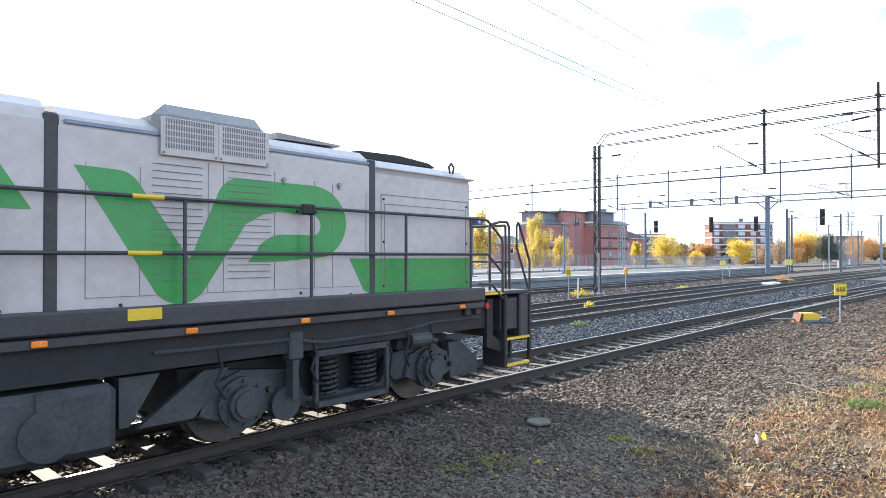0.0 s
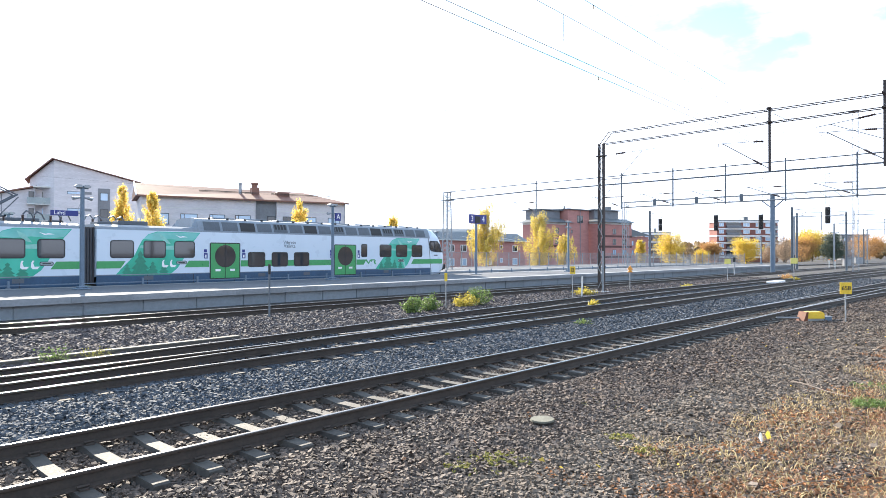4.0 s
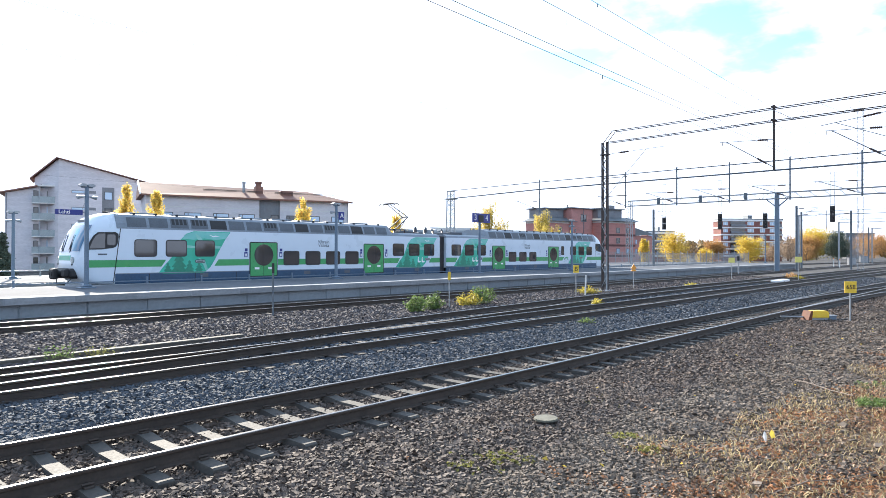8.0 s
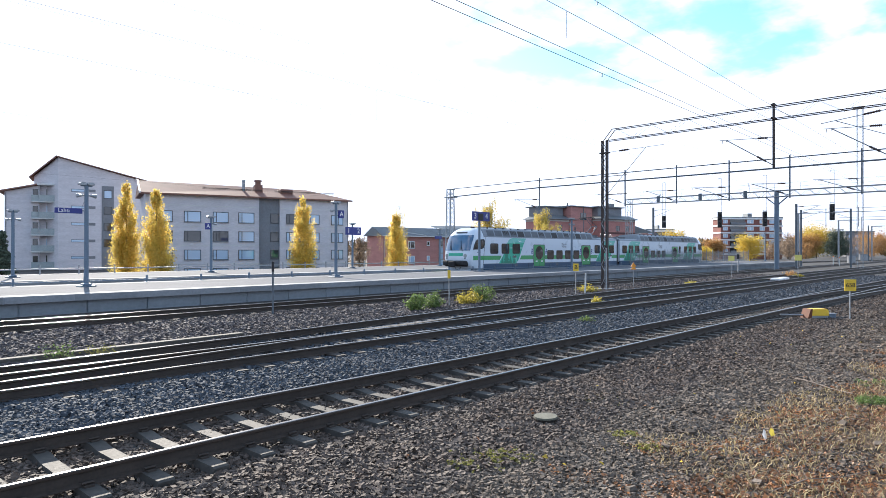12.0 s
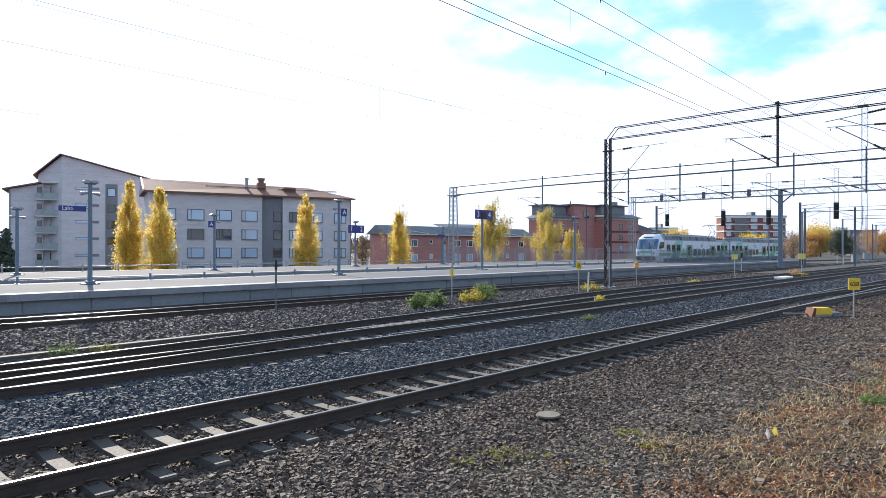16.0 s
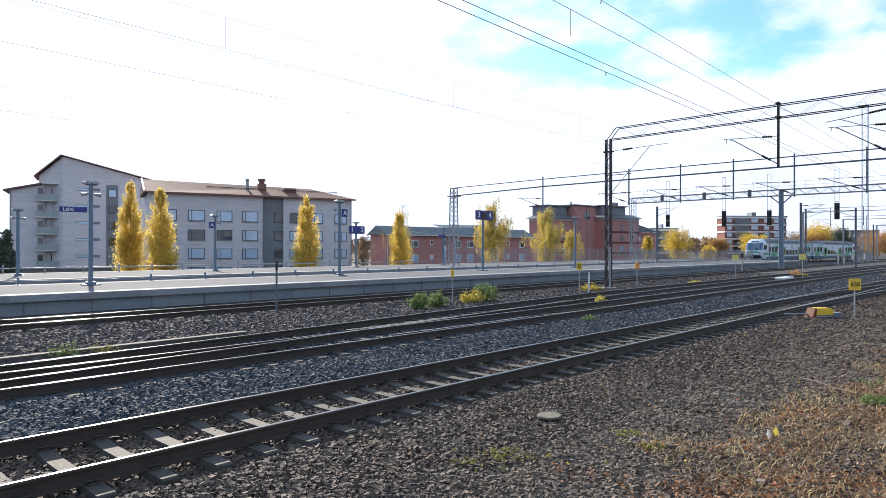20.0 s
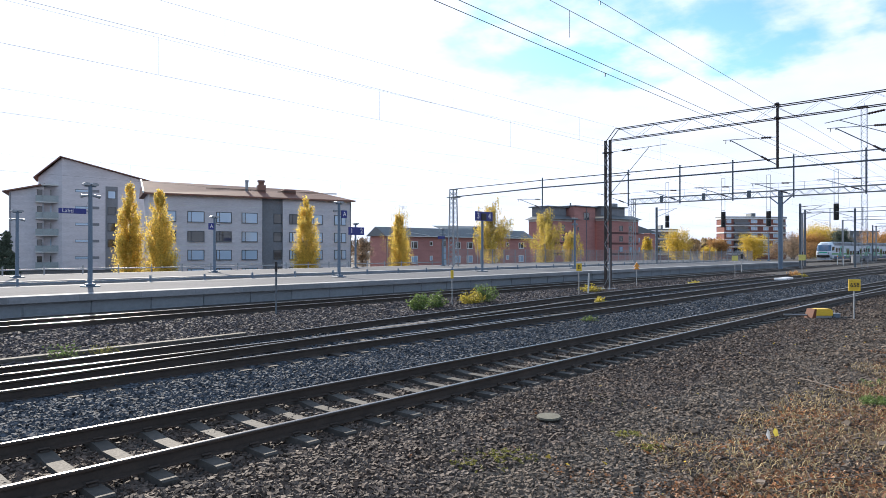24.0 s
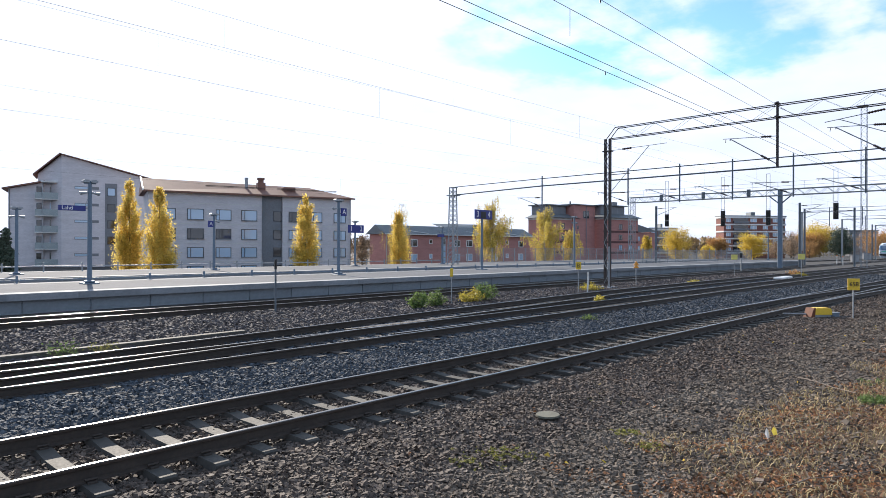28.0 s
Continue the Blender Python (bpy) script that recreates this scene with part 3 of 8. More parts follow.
def make_track(label, fn, a, b, s0, s1, pitch, wood=False, keep=(-1e9, 1e9), clips=False):
    tr = thing("railway_track", label, "railway track", kind="structure")
    for side in (-HALF, HALF):
        pts = [(x, fn(x) + side, 0.0) for x in xs_of(a, b, fn)]
        r = part("rail", Mb().strip(pts, RAIL_BODY), M["rail"], tr, "rust-brown steel rail")
        part("rail_head", Mb().strip(pts, RAIL_HEAD), M["railhead"], r, "brown worn rail head with a painted lighter sheen")
        top = Mb().strip(pts, RAIL_TOP)
        part("running_surface", top, M["railtop"], r, "polished rail head")
    sm, cm = sleeper_mesh(wood), clip_mesh() if clips else None
    x = s0
    far = Mb()
    while x < s1:
        if keep[0] < x < keep[1]:
            ob = new("sleeper", sm)
            ob.parent = tr
            ob.matrix_basis = pose(x, fn(x), random.uniform(-0.006, 0.004), 0, 0, random.uniform(-0.5, 0.5))
            if clips and x < 34:
                c = new("rail_clip", cm)
                c.parent, c.matrix_basis = ob, Matrix.Identity(4)
        else:
            far.box(x - 0.12, fn(x) - 1.28, -0.33, x + 0.12, fn(x) + 1.28, -0.172)
        x += pitch
    if far.v:
        tagged(part("sleeper_row", far, M["oldsleeper" if wood else "sleeper"], tr), kind="stuff")
    return tr


make_track("near railway track with rusty rails on concrete sleepers", near_y, -320, 420, -40.27, 120, 0.6, keep=(-2, 75), clips=True)
make_track("middle railway track with shiny rail heads on dark sleepers", mid_y, -320, 420, -20, 110, 0.62, wood=True, keep=(0, 60))
make_track("branching railway track on dark timber sleepers", fork_y, -14, 420, 14, 110, 0.62, wood=True, keep=(14, 60))
make_track("platform-side railway track on dark sleepers", side_y, -320, 420, 0, 90, 0.62, wood=True, keep=(2, 50))
make_track("railway track between the two station platforms", far_y, -320, 420, -60, 300, 0.62, wood=True, keep=(90, 150))
make_track("diverging railway track past the yellow point machine", branch_y, 24, 420, 44, 120, 0.62, wood=True, keep=(44, 80))


def check_rails():
    """Guard rails and switch blades by the frog of the turnout."""
    g = thing("turnout_guard_rail", "short bright steel guard rail inside the turnout", "guard rail")
    part("guard_rail_bar", Mb().strip([(x, 11.98 + 0.05 * abs(x - 14.3) / 3, 0.012) for x in (11.3, 12.2, 14.3, 16.4, 17.3)], [(-0.03, -0.17), (0.03, -0.17), (0.03, 0.0), (-0.03, 0.0)]), M["rail"], g)
    part("guard_rail_top", Mb().strip([(x, 11.98 + 0.05 * abs(x - 14.3) / 3, 0.016) for x in (11.3, 12.2, 14.3, 16.4, 17.3)], [(-0.03, -0.004), (0.03, -0.004), (0.03, 0.0), (-0.03, 0.0)]), M["railtop"], g)
    f = thing("turnout_frog", "cast steel frog where two rails cross", "rail crossing")
    part("frog_casting", Mb().prism([(11.0, 13.62), (13.2, 13.50), (15.6, 13.68), (15.6, 13.86), (13.2, 13.78), (11.0, 13.74)], "z", -0.17, 0.008), M["rail"], f)
    part("wing_rail", Mb().prism([(11.2, 13.66), (15.2, 13.74), (15.2, 13.80), (11.2, 13.70)], "z", 0.008, 0.014), M["railtop"], f, "worn bright wing rail")


check_rails()


# ---- platforms ----
def make_platform(label, x0, x1, y0, y1, top, pitch, phase, face_lo):
    pf = thing("platform", label, "station platform", kind="structure")
    part("platform_core", Mb().box(x0, y0 + 0.35, -0.6, x1, y1 - 0.35, top - 0.16), M["conc"], pf)
    part("platform_deck", Mb().box(x0, y0 + 0.9, top - 0.158, x1, y1 - 0.9, top), M["deck"], pf, "sunlit pale asphalt deck")
    lo, hi = max(x0, 0), min(x1, 110)
    n = int((hi - lo) / pitch)
    lm = Mb().box(0.012, 0, -0.26, pitch - 0.012, 0.895, 0.004, 0.012).mesh("edge_slab", M["lip"])
    wm = Mb().box(0.025, 0, -0.62, pitch - 0.025, 0.1, 0, 0.012).mesh("wall_panel", M["conc"])
    for i in range(n):
        xx = lo + phase + i * pitch
        a = new("edge_slab", lm); a.parent, a.matrix_basis = pf, pose(xx, y0, top)
        b = new("wall_panel", wm); b.parent, b.matrix_basis = pf, pose(xx + 0.5, y0 + 0.24, top - 0.264)
    for ya, yb in ((y0 + 0.005, y0 + 0.89), (y1 - 0.89, y1)):
        part("edge_course", Mb().box(x0, ya, top - 0.255, x1, yb, top - 0.002), M["lip"], pf)
    part("wall_base", Mb().box(x0, y0 + 0.28, -0.6, x1, y0 + 0.345, top - 0.257), M["conc"], pf)
    return pf


make_platform("long pale concrete island platform with edge slabs", -120, 116.5, 26.6, 34.75, 0.55, 2.3, 1.55, -0.4)
make_platform("far concrete station platform along the fence", -120, 116.5, 40.0, 51.5, 0.55, 2.3, 0.4, -0.4)


def platform_rail():
    """Low posts with one bar along the back edge of the island platform."""
    first = None
    for i in range(24):
        m = pose(5.3 + 3.05 * i, 34.55, 0.55)
        if first is None:
            first = thing("platform_edge_post", "short grey post on the back edge of the platform", "post", m, "posts along the platform edge")
            part("post", Mb().box(-0.045, -0.045, 0.01, 0.045, 0.045, 0.36, 0.008), M["bluepost"], first)
            part("foot_plate", Mb().box(-0.1, -0.1, 0, 0.1, 0.1, 0.02, 0.004), M["galv"], first)
            part("bar", Mb().box(0.046, -0.02, 0.12, 3.0, 0.02, 0.17), M["bluepost"], first, "thin bar to the next post")
        else:
            copy_thing(first, m)


platform_rail()


# ---- overhead line portals ----
def lattice_leg(mb, x, y, z0, z1, w, d, step, r=0.03, chord=0.06, taper=1.0):
    """Four chords with zig-zag lacing on all sides."""
    def cor(k, z):
        f = 1 + (taper - 1) * (z - z0) / (z1 - z0)
        return (x + (w / 2 if k in (0, 3) else -w / 2) * f, y + (d / 2 if k in (0, 1) else -d / 2) * f, z)
    for k in range(4):
        mb.tube(cor(k, z0), cor(k, z1), chord / 2, 4)
    z, i = z0 + 0.1, 0
    while z + step < z1:
        for k in range(4):
            a, b = (k, (k + 1) % 4) if i % 2 == 0 else ((k + 1) % 4, k)
            mb.tube(cor(a, z), cor(b, z + step), r / 2, 3, caps=False)
        z += step
        i += 1
    return mb


def insulator(mb, a, b, r=0.07):
    a, b = Vector(a), Vector(b)
    for i in range(6):
        p = a.lerp(b, (i + 0.15) / 6)
        mb.tube(p, a.lerp(b, (i + 0.75) / 6), r, 8, r * 0.6)
    return mb.tube(a, b, r * 0.62, 8)


def cantilever(parent, x, y, z, reach, drop):
    """A bracket from a post at y towards +y: top tie, strut, two insulators, steady arm."""
    tip = (x, y + reach, z)
    part("top_tie", Mb().tube((x, y, z - 0.12), (x, y + reach + 0.35, z + 0.02), 0.018, 5), M["galv"], parent)
    part("strut", Mb().tube((x, y, z - drop), tip, 0.028, 6), M["galv"], parent)
    ins = part("insulator", insulator(Mb(), (x, y + 0.3, z - 0.11), (x, y + 0.8, z - 0.08)), M["insul"], parent, "brown ribbed insulator")
    k = 0.16
    part("insulator", insulator(Mb(), (x, y + reach * k, z - drop * (1 - k)), (x, y + reach * (k + 0.18), z - drop * (1 - k - 0.18))), M["insul"], parent, "brown ribbed insulator")
    part("clamp", Mb().tube((x, y + reach + 0.2, z + 0.02), (x + 0.05, y + reach + 0.24, z - 0.18), 0.02, 5), M["galv"], parent)
    part("clamp", Mb().tube((x, y + reach - 0.02, z), (x, y + reach - 0.02, z - 0.1), 0.03, 5), M["galv"], parent)
    return ins


def near_portal():
    X = 36.3
    t = thing("overhead_line_portal", "brown lattice steel portal carrying overhead wires", "line portal")
    for sy in (-0.155, 0.155):
        part("leg_channel", Mb().box(X - 0.11, 19.2 + sy - 0.05, -0.3, X + 0.11, 19.2 + sy + 0.05, 9.15), M["dkiron"], t, "dark steel channel of the leg")
    for i in range(14):
        z = 0.1 + i * 0.64
        s = 1 if i % 2 else -1
        for dx in (-0.115, 0.115):
            part("lacing_bar", Mb().tube((X + dx, 19.2 - 0.16 * s, z), (X + dx, 19.2 + 0.16 * s, z + 0.62), 0.022, 4), M["galv"], t)
    part("foundation", Mb().box(X - 0.5, 18.75, -0.5, X + 0.5, 19.65, -0.12, 0.04), M["conc"], t)
    part("cable_duct", Mb().box(X - 0.16, 18.98, -0.2, X - 0.115, 19.06, 2.4), M["galv"], t)
    for z, y0 in ((9.12, 19.0), (9.78, 18.6)):
        for dx in (-0.2, 0.2):
            part("beam_chord", Mb().tube((X + dx, y0, z), (X + dx, -14.0, z + 0.12), 0.027, 6), M["dkiron"], t)
            part("knee", Mb().tube((X + dx, 19.2, 9.1), (X + dx, 18.6, 9.78), 0.028, 5), M["dkiron"], t) if z > 9.5 else None
    for i in range(14):
        y = 18.4 - i * 2.2
        for dx in (-0.2, 0.2):
            part("beam_diagonal", Mb().tube((X + dx, y, 9.80), (X + dx, y - 1.1, 9.12), 0.009, 4).tube((X + dx, y - 1.1, 9.12), (X + dx, y - 2.2, 9.80), 0.009, 4), M["galv"], t)
        for yy, z in ((y, 9.80), (y - 1.1, 9.13)):
            part("cross_bar", Mb().tube((X - 0.2, yy, z), (X + 0.2, yy, z), 0.009, 4), M["galv"], t)
    part("leg_far", Mb().box(X - 0.16, -14.2, -0.4, X + 0.16, -13.9, 9.8), M["dkiron"], t)
    for y, z0, z1 in ((9.46, 6.59, 10.0), (4.44, 6.4, 10.5)):
        p = part("drop_post", Mb().box(X - 0.055, y - 0.055, z0, X + 0.055, y + 0.055, z1), M["dkiron"], t, "dark hanging post")
        for z in (9.2, 9.9):
            part("post_clamp", Mb().box(X - 0.23, y - 0.1, z - 0.04, X + 0.23, y + 0.1, z + 0.04, 0.01), M["dkiron"], p)
        cantilever(p, X, y, 8.32, 2.4, 1.6)
    p = part("side_bracket", Mb().box(X - 0.16, 18.9, 8.35, X + 0.16, 19.5, 8.42), M["dkiron"], t)
    part("tie", Mb().tube((X, 19.1, 8.4), (X, 15.4, 8.5), 0.016, 5), M["galv"], p)
    part("insulator", insulator(Mb(), (X, 18.2, 8.42), (X, 17.6, 8.44)), M["insul"], p, "brown ribbed insulator")
    part("strut", Mb().tube((X, 19.1, 5.7), (X, 16.5, 8.45), 0.02, 5), M["galv"], p)
    for z in (5.75, 6.9):
        part("bracket", Mb().tube((X, 19.2, z), (X, 17.7, z), 0.025, 5), M["dkiron"], p)
    # upper arms towards the near track
    q = part("upper_bracket", Mb().tube((X, 4.44, 8.95), (X, 7.3, 8.62), 0.02, 5).tube((X, 4.44, 7.7), (X, 6.7, 8.7), 0.02, 5), M["galv"], t)
    part("insulator", insulator(Mb(), (X, 4.8, 8.92), (X, 5.5, 8.83)), M["insul"], q, "brown ribbed insulator")


near_portal()


def second_portal():
    X = 51.1
    t = thing("overhead_line_portal", "slender grey steel portal spanning all tracks and platforms", "line portal")
    part("lattice_leg", lattice_leg(Mb(), X, 45.3, 0.5, 8.9, 0.8, 0.8, 0.5, 0.085, 0.12, 0.65), M["galv"], t)
    part("leg_cap", Mb().box(X - 0.5, 44.7, 7.95, X + 0.5, 45.8, 8.05), M["galv"], t)
    part("leg_cap", Mb().box(X - 0.3, 44.9, 8.8, X + 0.3, 45.6, 8.9), M["galv"], t)
    for z, r in ((9.0, 0.042), (8.3, 0.062)):
        part("beam_chord", Mb().tube((X, 45.2, z - (0.25 if z < 8.5 else 0.1)), (X, 34, z), r, 6).tube((X, 34, z), (X, -14, z + 0.1), r, 6), M["mastgrey"], t)
    part("leg_far", Mb().box(X - 0.16, -14.2, -0.4, X + 0.16, -13.9, 9.1), M["mastgrey"], t)
    for y in (33.9, 25.1, 20.6, 16.48, 12.25, 7.82):
        p = part("drop_post", Mb().box(X - 0.045, y - 0.045, 6.1, X + 0.045, y + 0.045, 9.25), M["mastgrey"], t, "thin hanging post")
        cantilever(p, X, y, 7.3, 2.6, 1.0)


second_portal()


def signal_head(parent, X, y, z0, z1):
    """A hanging colour-light signal: hangers, back board, two lamp boxes with hoods."""
    h = part("signal_hanger", Mb().tube((X, y - 0.22, z1), (X, y - 0.22, 12.0), 0.03, 5).tube((X, y + 0.22, z1), (X, y + 0.22, 12.0), 0.03, 5).tube((X, y - 0.22, z1 + 0.15), (X, y + 0.22, z1 + 0.15), 0.03, 5).tube((X, y - 0.22, 12.0), (X, y + 0.22, 12.0), 0.03, 5).tube((X, y - 0.22, 10.9), (X, y + 0.22, 10.9), 0.025, 5), M["galv"], parent)
    zm = (z0 + z1) / 2
    for a, b in ((z0, zm - 0.01), (zm + 0.01, z1)):
        bx = part("lamp_box", Mb().box(X - 0.1, y - 0.28, a, X + 0.12, y + 0.28, b, 0.04), M["black"], h, "black signal lamp box")
        part("lens_hood", Mb().tube((X - 0.09, y, (a + b) / 2 + 0.16), (X - 0.36, y, (a + b) / 2 + 0.14), 0.15, 10).tube((X - 0.09, y, (a + b) / 2 - 0.2), (X - 0.36, y, (a + b) / 2 - 0.22), 0.15, 10), M["black"], bx)


def signal_gantry():
    X = 88.0
    t = thing("signal_gantry", "grey lattice gantry with black hanging signals", "signal gantry")
    part("lattice_leg", lattice_leg(Mb(), X, 42.6, 0.5, 9.9, 0.7, 0.7, 0.6, 0.04, 0.1), M["galv"], t)
    part("box_leg", Mb().box(X - 0.24, 22.35, -0.3, X + 0.24, 22.85, 9.9, 0.04), M["bluepost"], t, "blue-grey box column")
    for s in (-1, 1):
        part("knee_brace", Mb().tube((X, 22.6, 8.0), (X, 22.6 + s * 1.3, 9.15), 0.08, 6), M["bluepost"], t)
    for dx in (-0.45, 0.45):
        for z in (9.15, 9.9):
            part("beam_chord", Mb().tube((X + dx, 43.0, z), (X + dx, -6, z), 0.055, 5), M["galv"], t)
    lac = Mb()
    for i in range(61):
        y = 43 - i * 0.8
        a, b = (9.15, 9.9) if i % 2 else (9.9, 9.15)
        for dx in (-0.45, 0.45):
            lac.tube((X + dx, y, a), (X + dx, y - 0.8, b), 0.03, 4)
        lac.tube((X - 0.45, y, 9.15), (X + 0.45, y, 9.15), 0.025, 4)
    part("beam_lacing", lac, M["galv"], t)
    hr = Mb()
    for y in range(-4, 44, 3):
        hr.tube((X + 0.5, y, 9.9), (X + 0.5, y, 10.9), 0.022, 4)
    for z in (10.4, 10.9):
        hr.tube((X + 0.5, -6, z), (X + 0.5, 43, z), 0.02, 4)
    part("walkway_rail", hr, M["galv"], t)
    part("leg_far", Mb().box(X - 0.3, -6.6, -0.4, X + 0.3, -6.0, 9.9), M["galv"], t)
    for y, z0, z1 in ((37.3, 5.55, 7.3), (29.6, 5.4, 7.5), (24.0, 5.45, 7.35), (16.5, 5.95, 7.95)):
        signal_head(t, X, y, z0, z1)
    for y in (37.9, 32.0, 26.2):
        part("relay_box", Mb().box(X - 0.6, y - 0.24, 9.2, X - 0.5, y + 0.24, 10.1, 0.03), M["mastgrey"], t)


signal_gantry()


def far_masts():
    """Masts, portals and the tall lattice tower down the line."""
    t = thing("line_mast", "blue-grey steel overhead line mast with a bracket", "line mast", group="masts down the line")
    part("mast", Mb().box(-0.13, -0.13, -0.5, 0.13, 0.13, 8.6, 0.02), M["mastgrey"], t)
    part("bracket", Mb().tube((0, 0, 8.2), (0, -3.0, 8.3), 0.03, 5).tube((0, 0, 7.2), (0, -2.6, 8.2), 0.035, 5), M["galv"], t)
    part("insulator", insulator(Mb(), (0, -0.3, 8.2), (0, -0.9, 8.22)), M["insul"], t)
    places = [(89.2, 39.4), (95.0, 22.0)]
    t.matrix_basis = pose(*places[0], 0)
    for p in places[1:]:
        copy_thing(t, pose(*p, 0))
    tw = thing("lattice_tower", "tall slim galvanised lattice tower", "lattice tower")
    part("tower_frame", lattice_leg(Mb(), 100, 15.5, -0.4, 21.4, 0.66, 0.66, 0.6, 0.03, 0.06), M["galv"], tw)
    part("tower_head", Mb().box(99.6, 15.1, 21.4, 100.4, 16.3, 21.55).tube((100, 15.5, 21.5), (100, 15.5, 22.0), 0.03, 5), M["galv"], tw)
    # portals receding down the line
    first = None
    for i, X in enumerate((118, 150, 190, 240, 300)):
        m = pose(X, 0, 0)
        if first is None:
            first = thing("overhead_line_portal", "distant steel portal over the tracks", "line portal", m, "portals down the line")
            for y in (-2, 14.2, 27):
                part("leg", Mb().box(-0.14, y - 0.14, -0.5, 0.14, y + 0.14, 8.6), M["galv"], first)
            part("beam", Mb().tube((0, -2, 8.5), (0, 27, 8.5), 0.06, 5).tube((0, -2, 9.1), (0, 27, 9.1), 0.04, 5), M["galv"], first)
            for y in (5.0, 9.7, 18.5, 23.0):
                p = part("drop_post", Mb().box(-0.05, y - 0.05, 6.2, 0.05, y + 0.05, 9.2), M["mastgrey"], first)
                part("bracket_arm", Mb().tube((0, y, 7.2), (0, y + 2.4, 7.4), 0.03, 4).tube((0, y, 6.4), (0, y + 2.1, 7.3), 0.03, 4), M["galv"], p)
        else:
            copy_thing(first, m)
    for i, (x, y) in enumerate(((110, 24.8), (111, 18.4), (185, 27), (250, 38))):
        copy_thing(t, pose(x, y, 0, 0, 0, 180 if i % 2 else 0))


far_masts()


# ---- overhead wires ----
def wires():
    def run(name, label, pts, r):
        mb = Mb().path(pts, r, 5)
        part(name, mb, M["wire"], w, label)

    def sag(x0, x1, y0, y1, z, d, n=10):
        return [(x0 + (x1 - x0) * i / n, y0 + (y1 - y0) * i / n, z - d * 4 * (i / n) * (1 - i / n)) for i in range(n + 1)]

    for y, zc, zm, lab in ((7.8, 6.72, 8.47, "near"), (7.801, 6.92, 7.83, "near"), (12.6, 6.5, 7.75, "middle"), (15.9, 6.6, 8.1, "fork"), (22.75, 6.4, 7.7, "side"), (36.6, 6.12, 7.5, "far")):
        w = thing("catenary_wire", "thin dark overhead wires above a railway track", "overhead wire")
        spans = [(-30, 36.3), (36.3, 51.1), (51.1, 88), (88, 118), (118, 150), (150, 190), (190, 240), (240, 300)]
        cw, mw = [], []
        for a, b in spans:
            s = 0 if lab == "near" else 0.35 * (b - a) / 40
            mseg = sag(a, b, y, y, zm, s)
            cseg = sag(a, b, y, y, zc, 0.0)
            cw += cseg if not cw else cseg[1:]
            mw += mseg if not mw else mseg[1:]
            k = max(2, int((b - a) / 7))
            if lab in ("middle", "fork", "far"):
                for i in range(1, k):
                    x = a + (b - a) * i / k
                    part("dropper", Mb().tube((x, y, zc), (x, y, zm - s * 4 * (i / k) * (1 - i / k)), 0.003, 4), M["wire"], w)
        run("contact_wire", "", cw, 0.008 if y < 9 else 0.0035)
        run("messenger_wire", "", mw, 0.007 if y < 9 else 0.0028)
        if y == 7.8:
            ins = Mb()
            for x, zz in ((14.34, 8.47), (14.6, 6.72)):
                ins.tube((x, 7.8, zz - 0.09), (x, 7.8, zz), 0.016, 6)
            ins.tube((12.9, 7.8, 7.2), (12.9, 7.8, 7.83), 0.006, 4)
            part("wire_clamp", ins, M["wire"], w)


wires()


# ---- platform lamps and signs ----
def platform_lamp(label, m, h=4.75, double=True, group="platform lamps"):
    t = thing("platform_lamp", label, "lamp post", m, group)
    part("base_plate", Mb().box(-0.34, -0.34, 0, 0.34, 0.34, 0.06, 0.02).box(-0.2, -0.2, 0.06, 0.2, 0.2, 0.16, 0.03), M["bluepost"], t)
    part("pole", Mb().tube((0, 0, 0.1), (0, 0, h - 0.1), 0.105, 10, 0.09), M["bluepost"], t, "blue-grey steel pole")
    arm = part("lamp_arm", Mb().tube((-0.25, 0, h - 0.09), (0.25, 0, h - 0.09), 0.035, 6).tube((0, 0, h - 0.2), (0, 0, h + 0.02), 0.06, 8), M["bluepost"], t)
    for s in ((-1, 1) if double else (1,)):
        part("lamp_head", Mb().prism([(s * 0.03, h - 0.02), (s * 0.06, h + 0.06), (s * 0.24, h + 0.07), (s * 0.33, h + 0.01), (s * 0.32, h - 0.06), (s * 0.05, h - 0.07)], "y", -0.14, 0.14), M["galv"], arm, "flat pale luminaire")
    for s in (-1, 1):
        part("loudspeaker", Mb().tube((s * 0.1, 0, h - 0.52), (s * 0.42, 0, h - 0.57), 0.04, 10, 0.095), M["galv"], arm, "horn loudspeaker")
    return t


def sign_board(parent, x0, x1, z0, z1, y, words, size, mm="signblue", label="dark blue sign board"):
    b = part("sign_board", Mb().box(x0, y - 0.05, z0, x1, y + 0.05, z1, 0.012), M[mm], parent, label)
    for wd, cx in words:
        text_part("lettering", wd, size, Matrix.Translation((cx, y - 0.056, (z0 + z1) / 2)) @ FRONT, M["white"], b, "white lettering")
    return b


L1 = platform_lamp("blue-grey lamp post with a station name board", pose(10.58, 31.87, 0.55))
sign_board(L1, -1.31, -0.18, 3.36, 3.60, 0.0, (("Lahti", -0.95),), 0.24, label="dark blue station name board")
part("sign_bracket", Mb().tube((-0.3, 0, 3.5), (0.0, 0, 3.5), 0.03, 6).tube((-0.2, 0, 3.62), (-0.05, 0, 4.05), 0.012, 5), M["galv"], L1)
L2 = platform_lamp("blue-grey lamp post with a blue section sign", pose(25.16, 32.0, 0.55))
sign_board(L2, 0.1, 0.52, 3.75, 4.25, -0.12, (("A", 0.31),), 0.42)
L3 = thing("track_number_sign", "dark blue track number sign on a grey pole", "sign", pose(39.98, 32.3, 0.55))
part("base_plate", Mb().box(-0.34, -0.34, 0, 0.34, 0.34, 0.06, 0.02), M["bluepost"], L3)
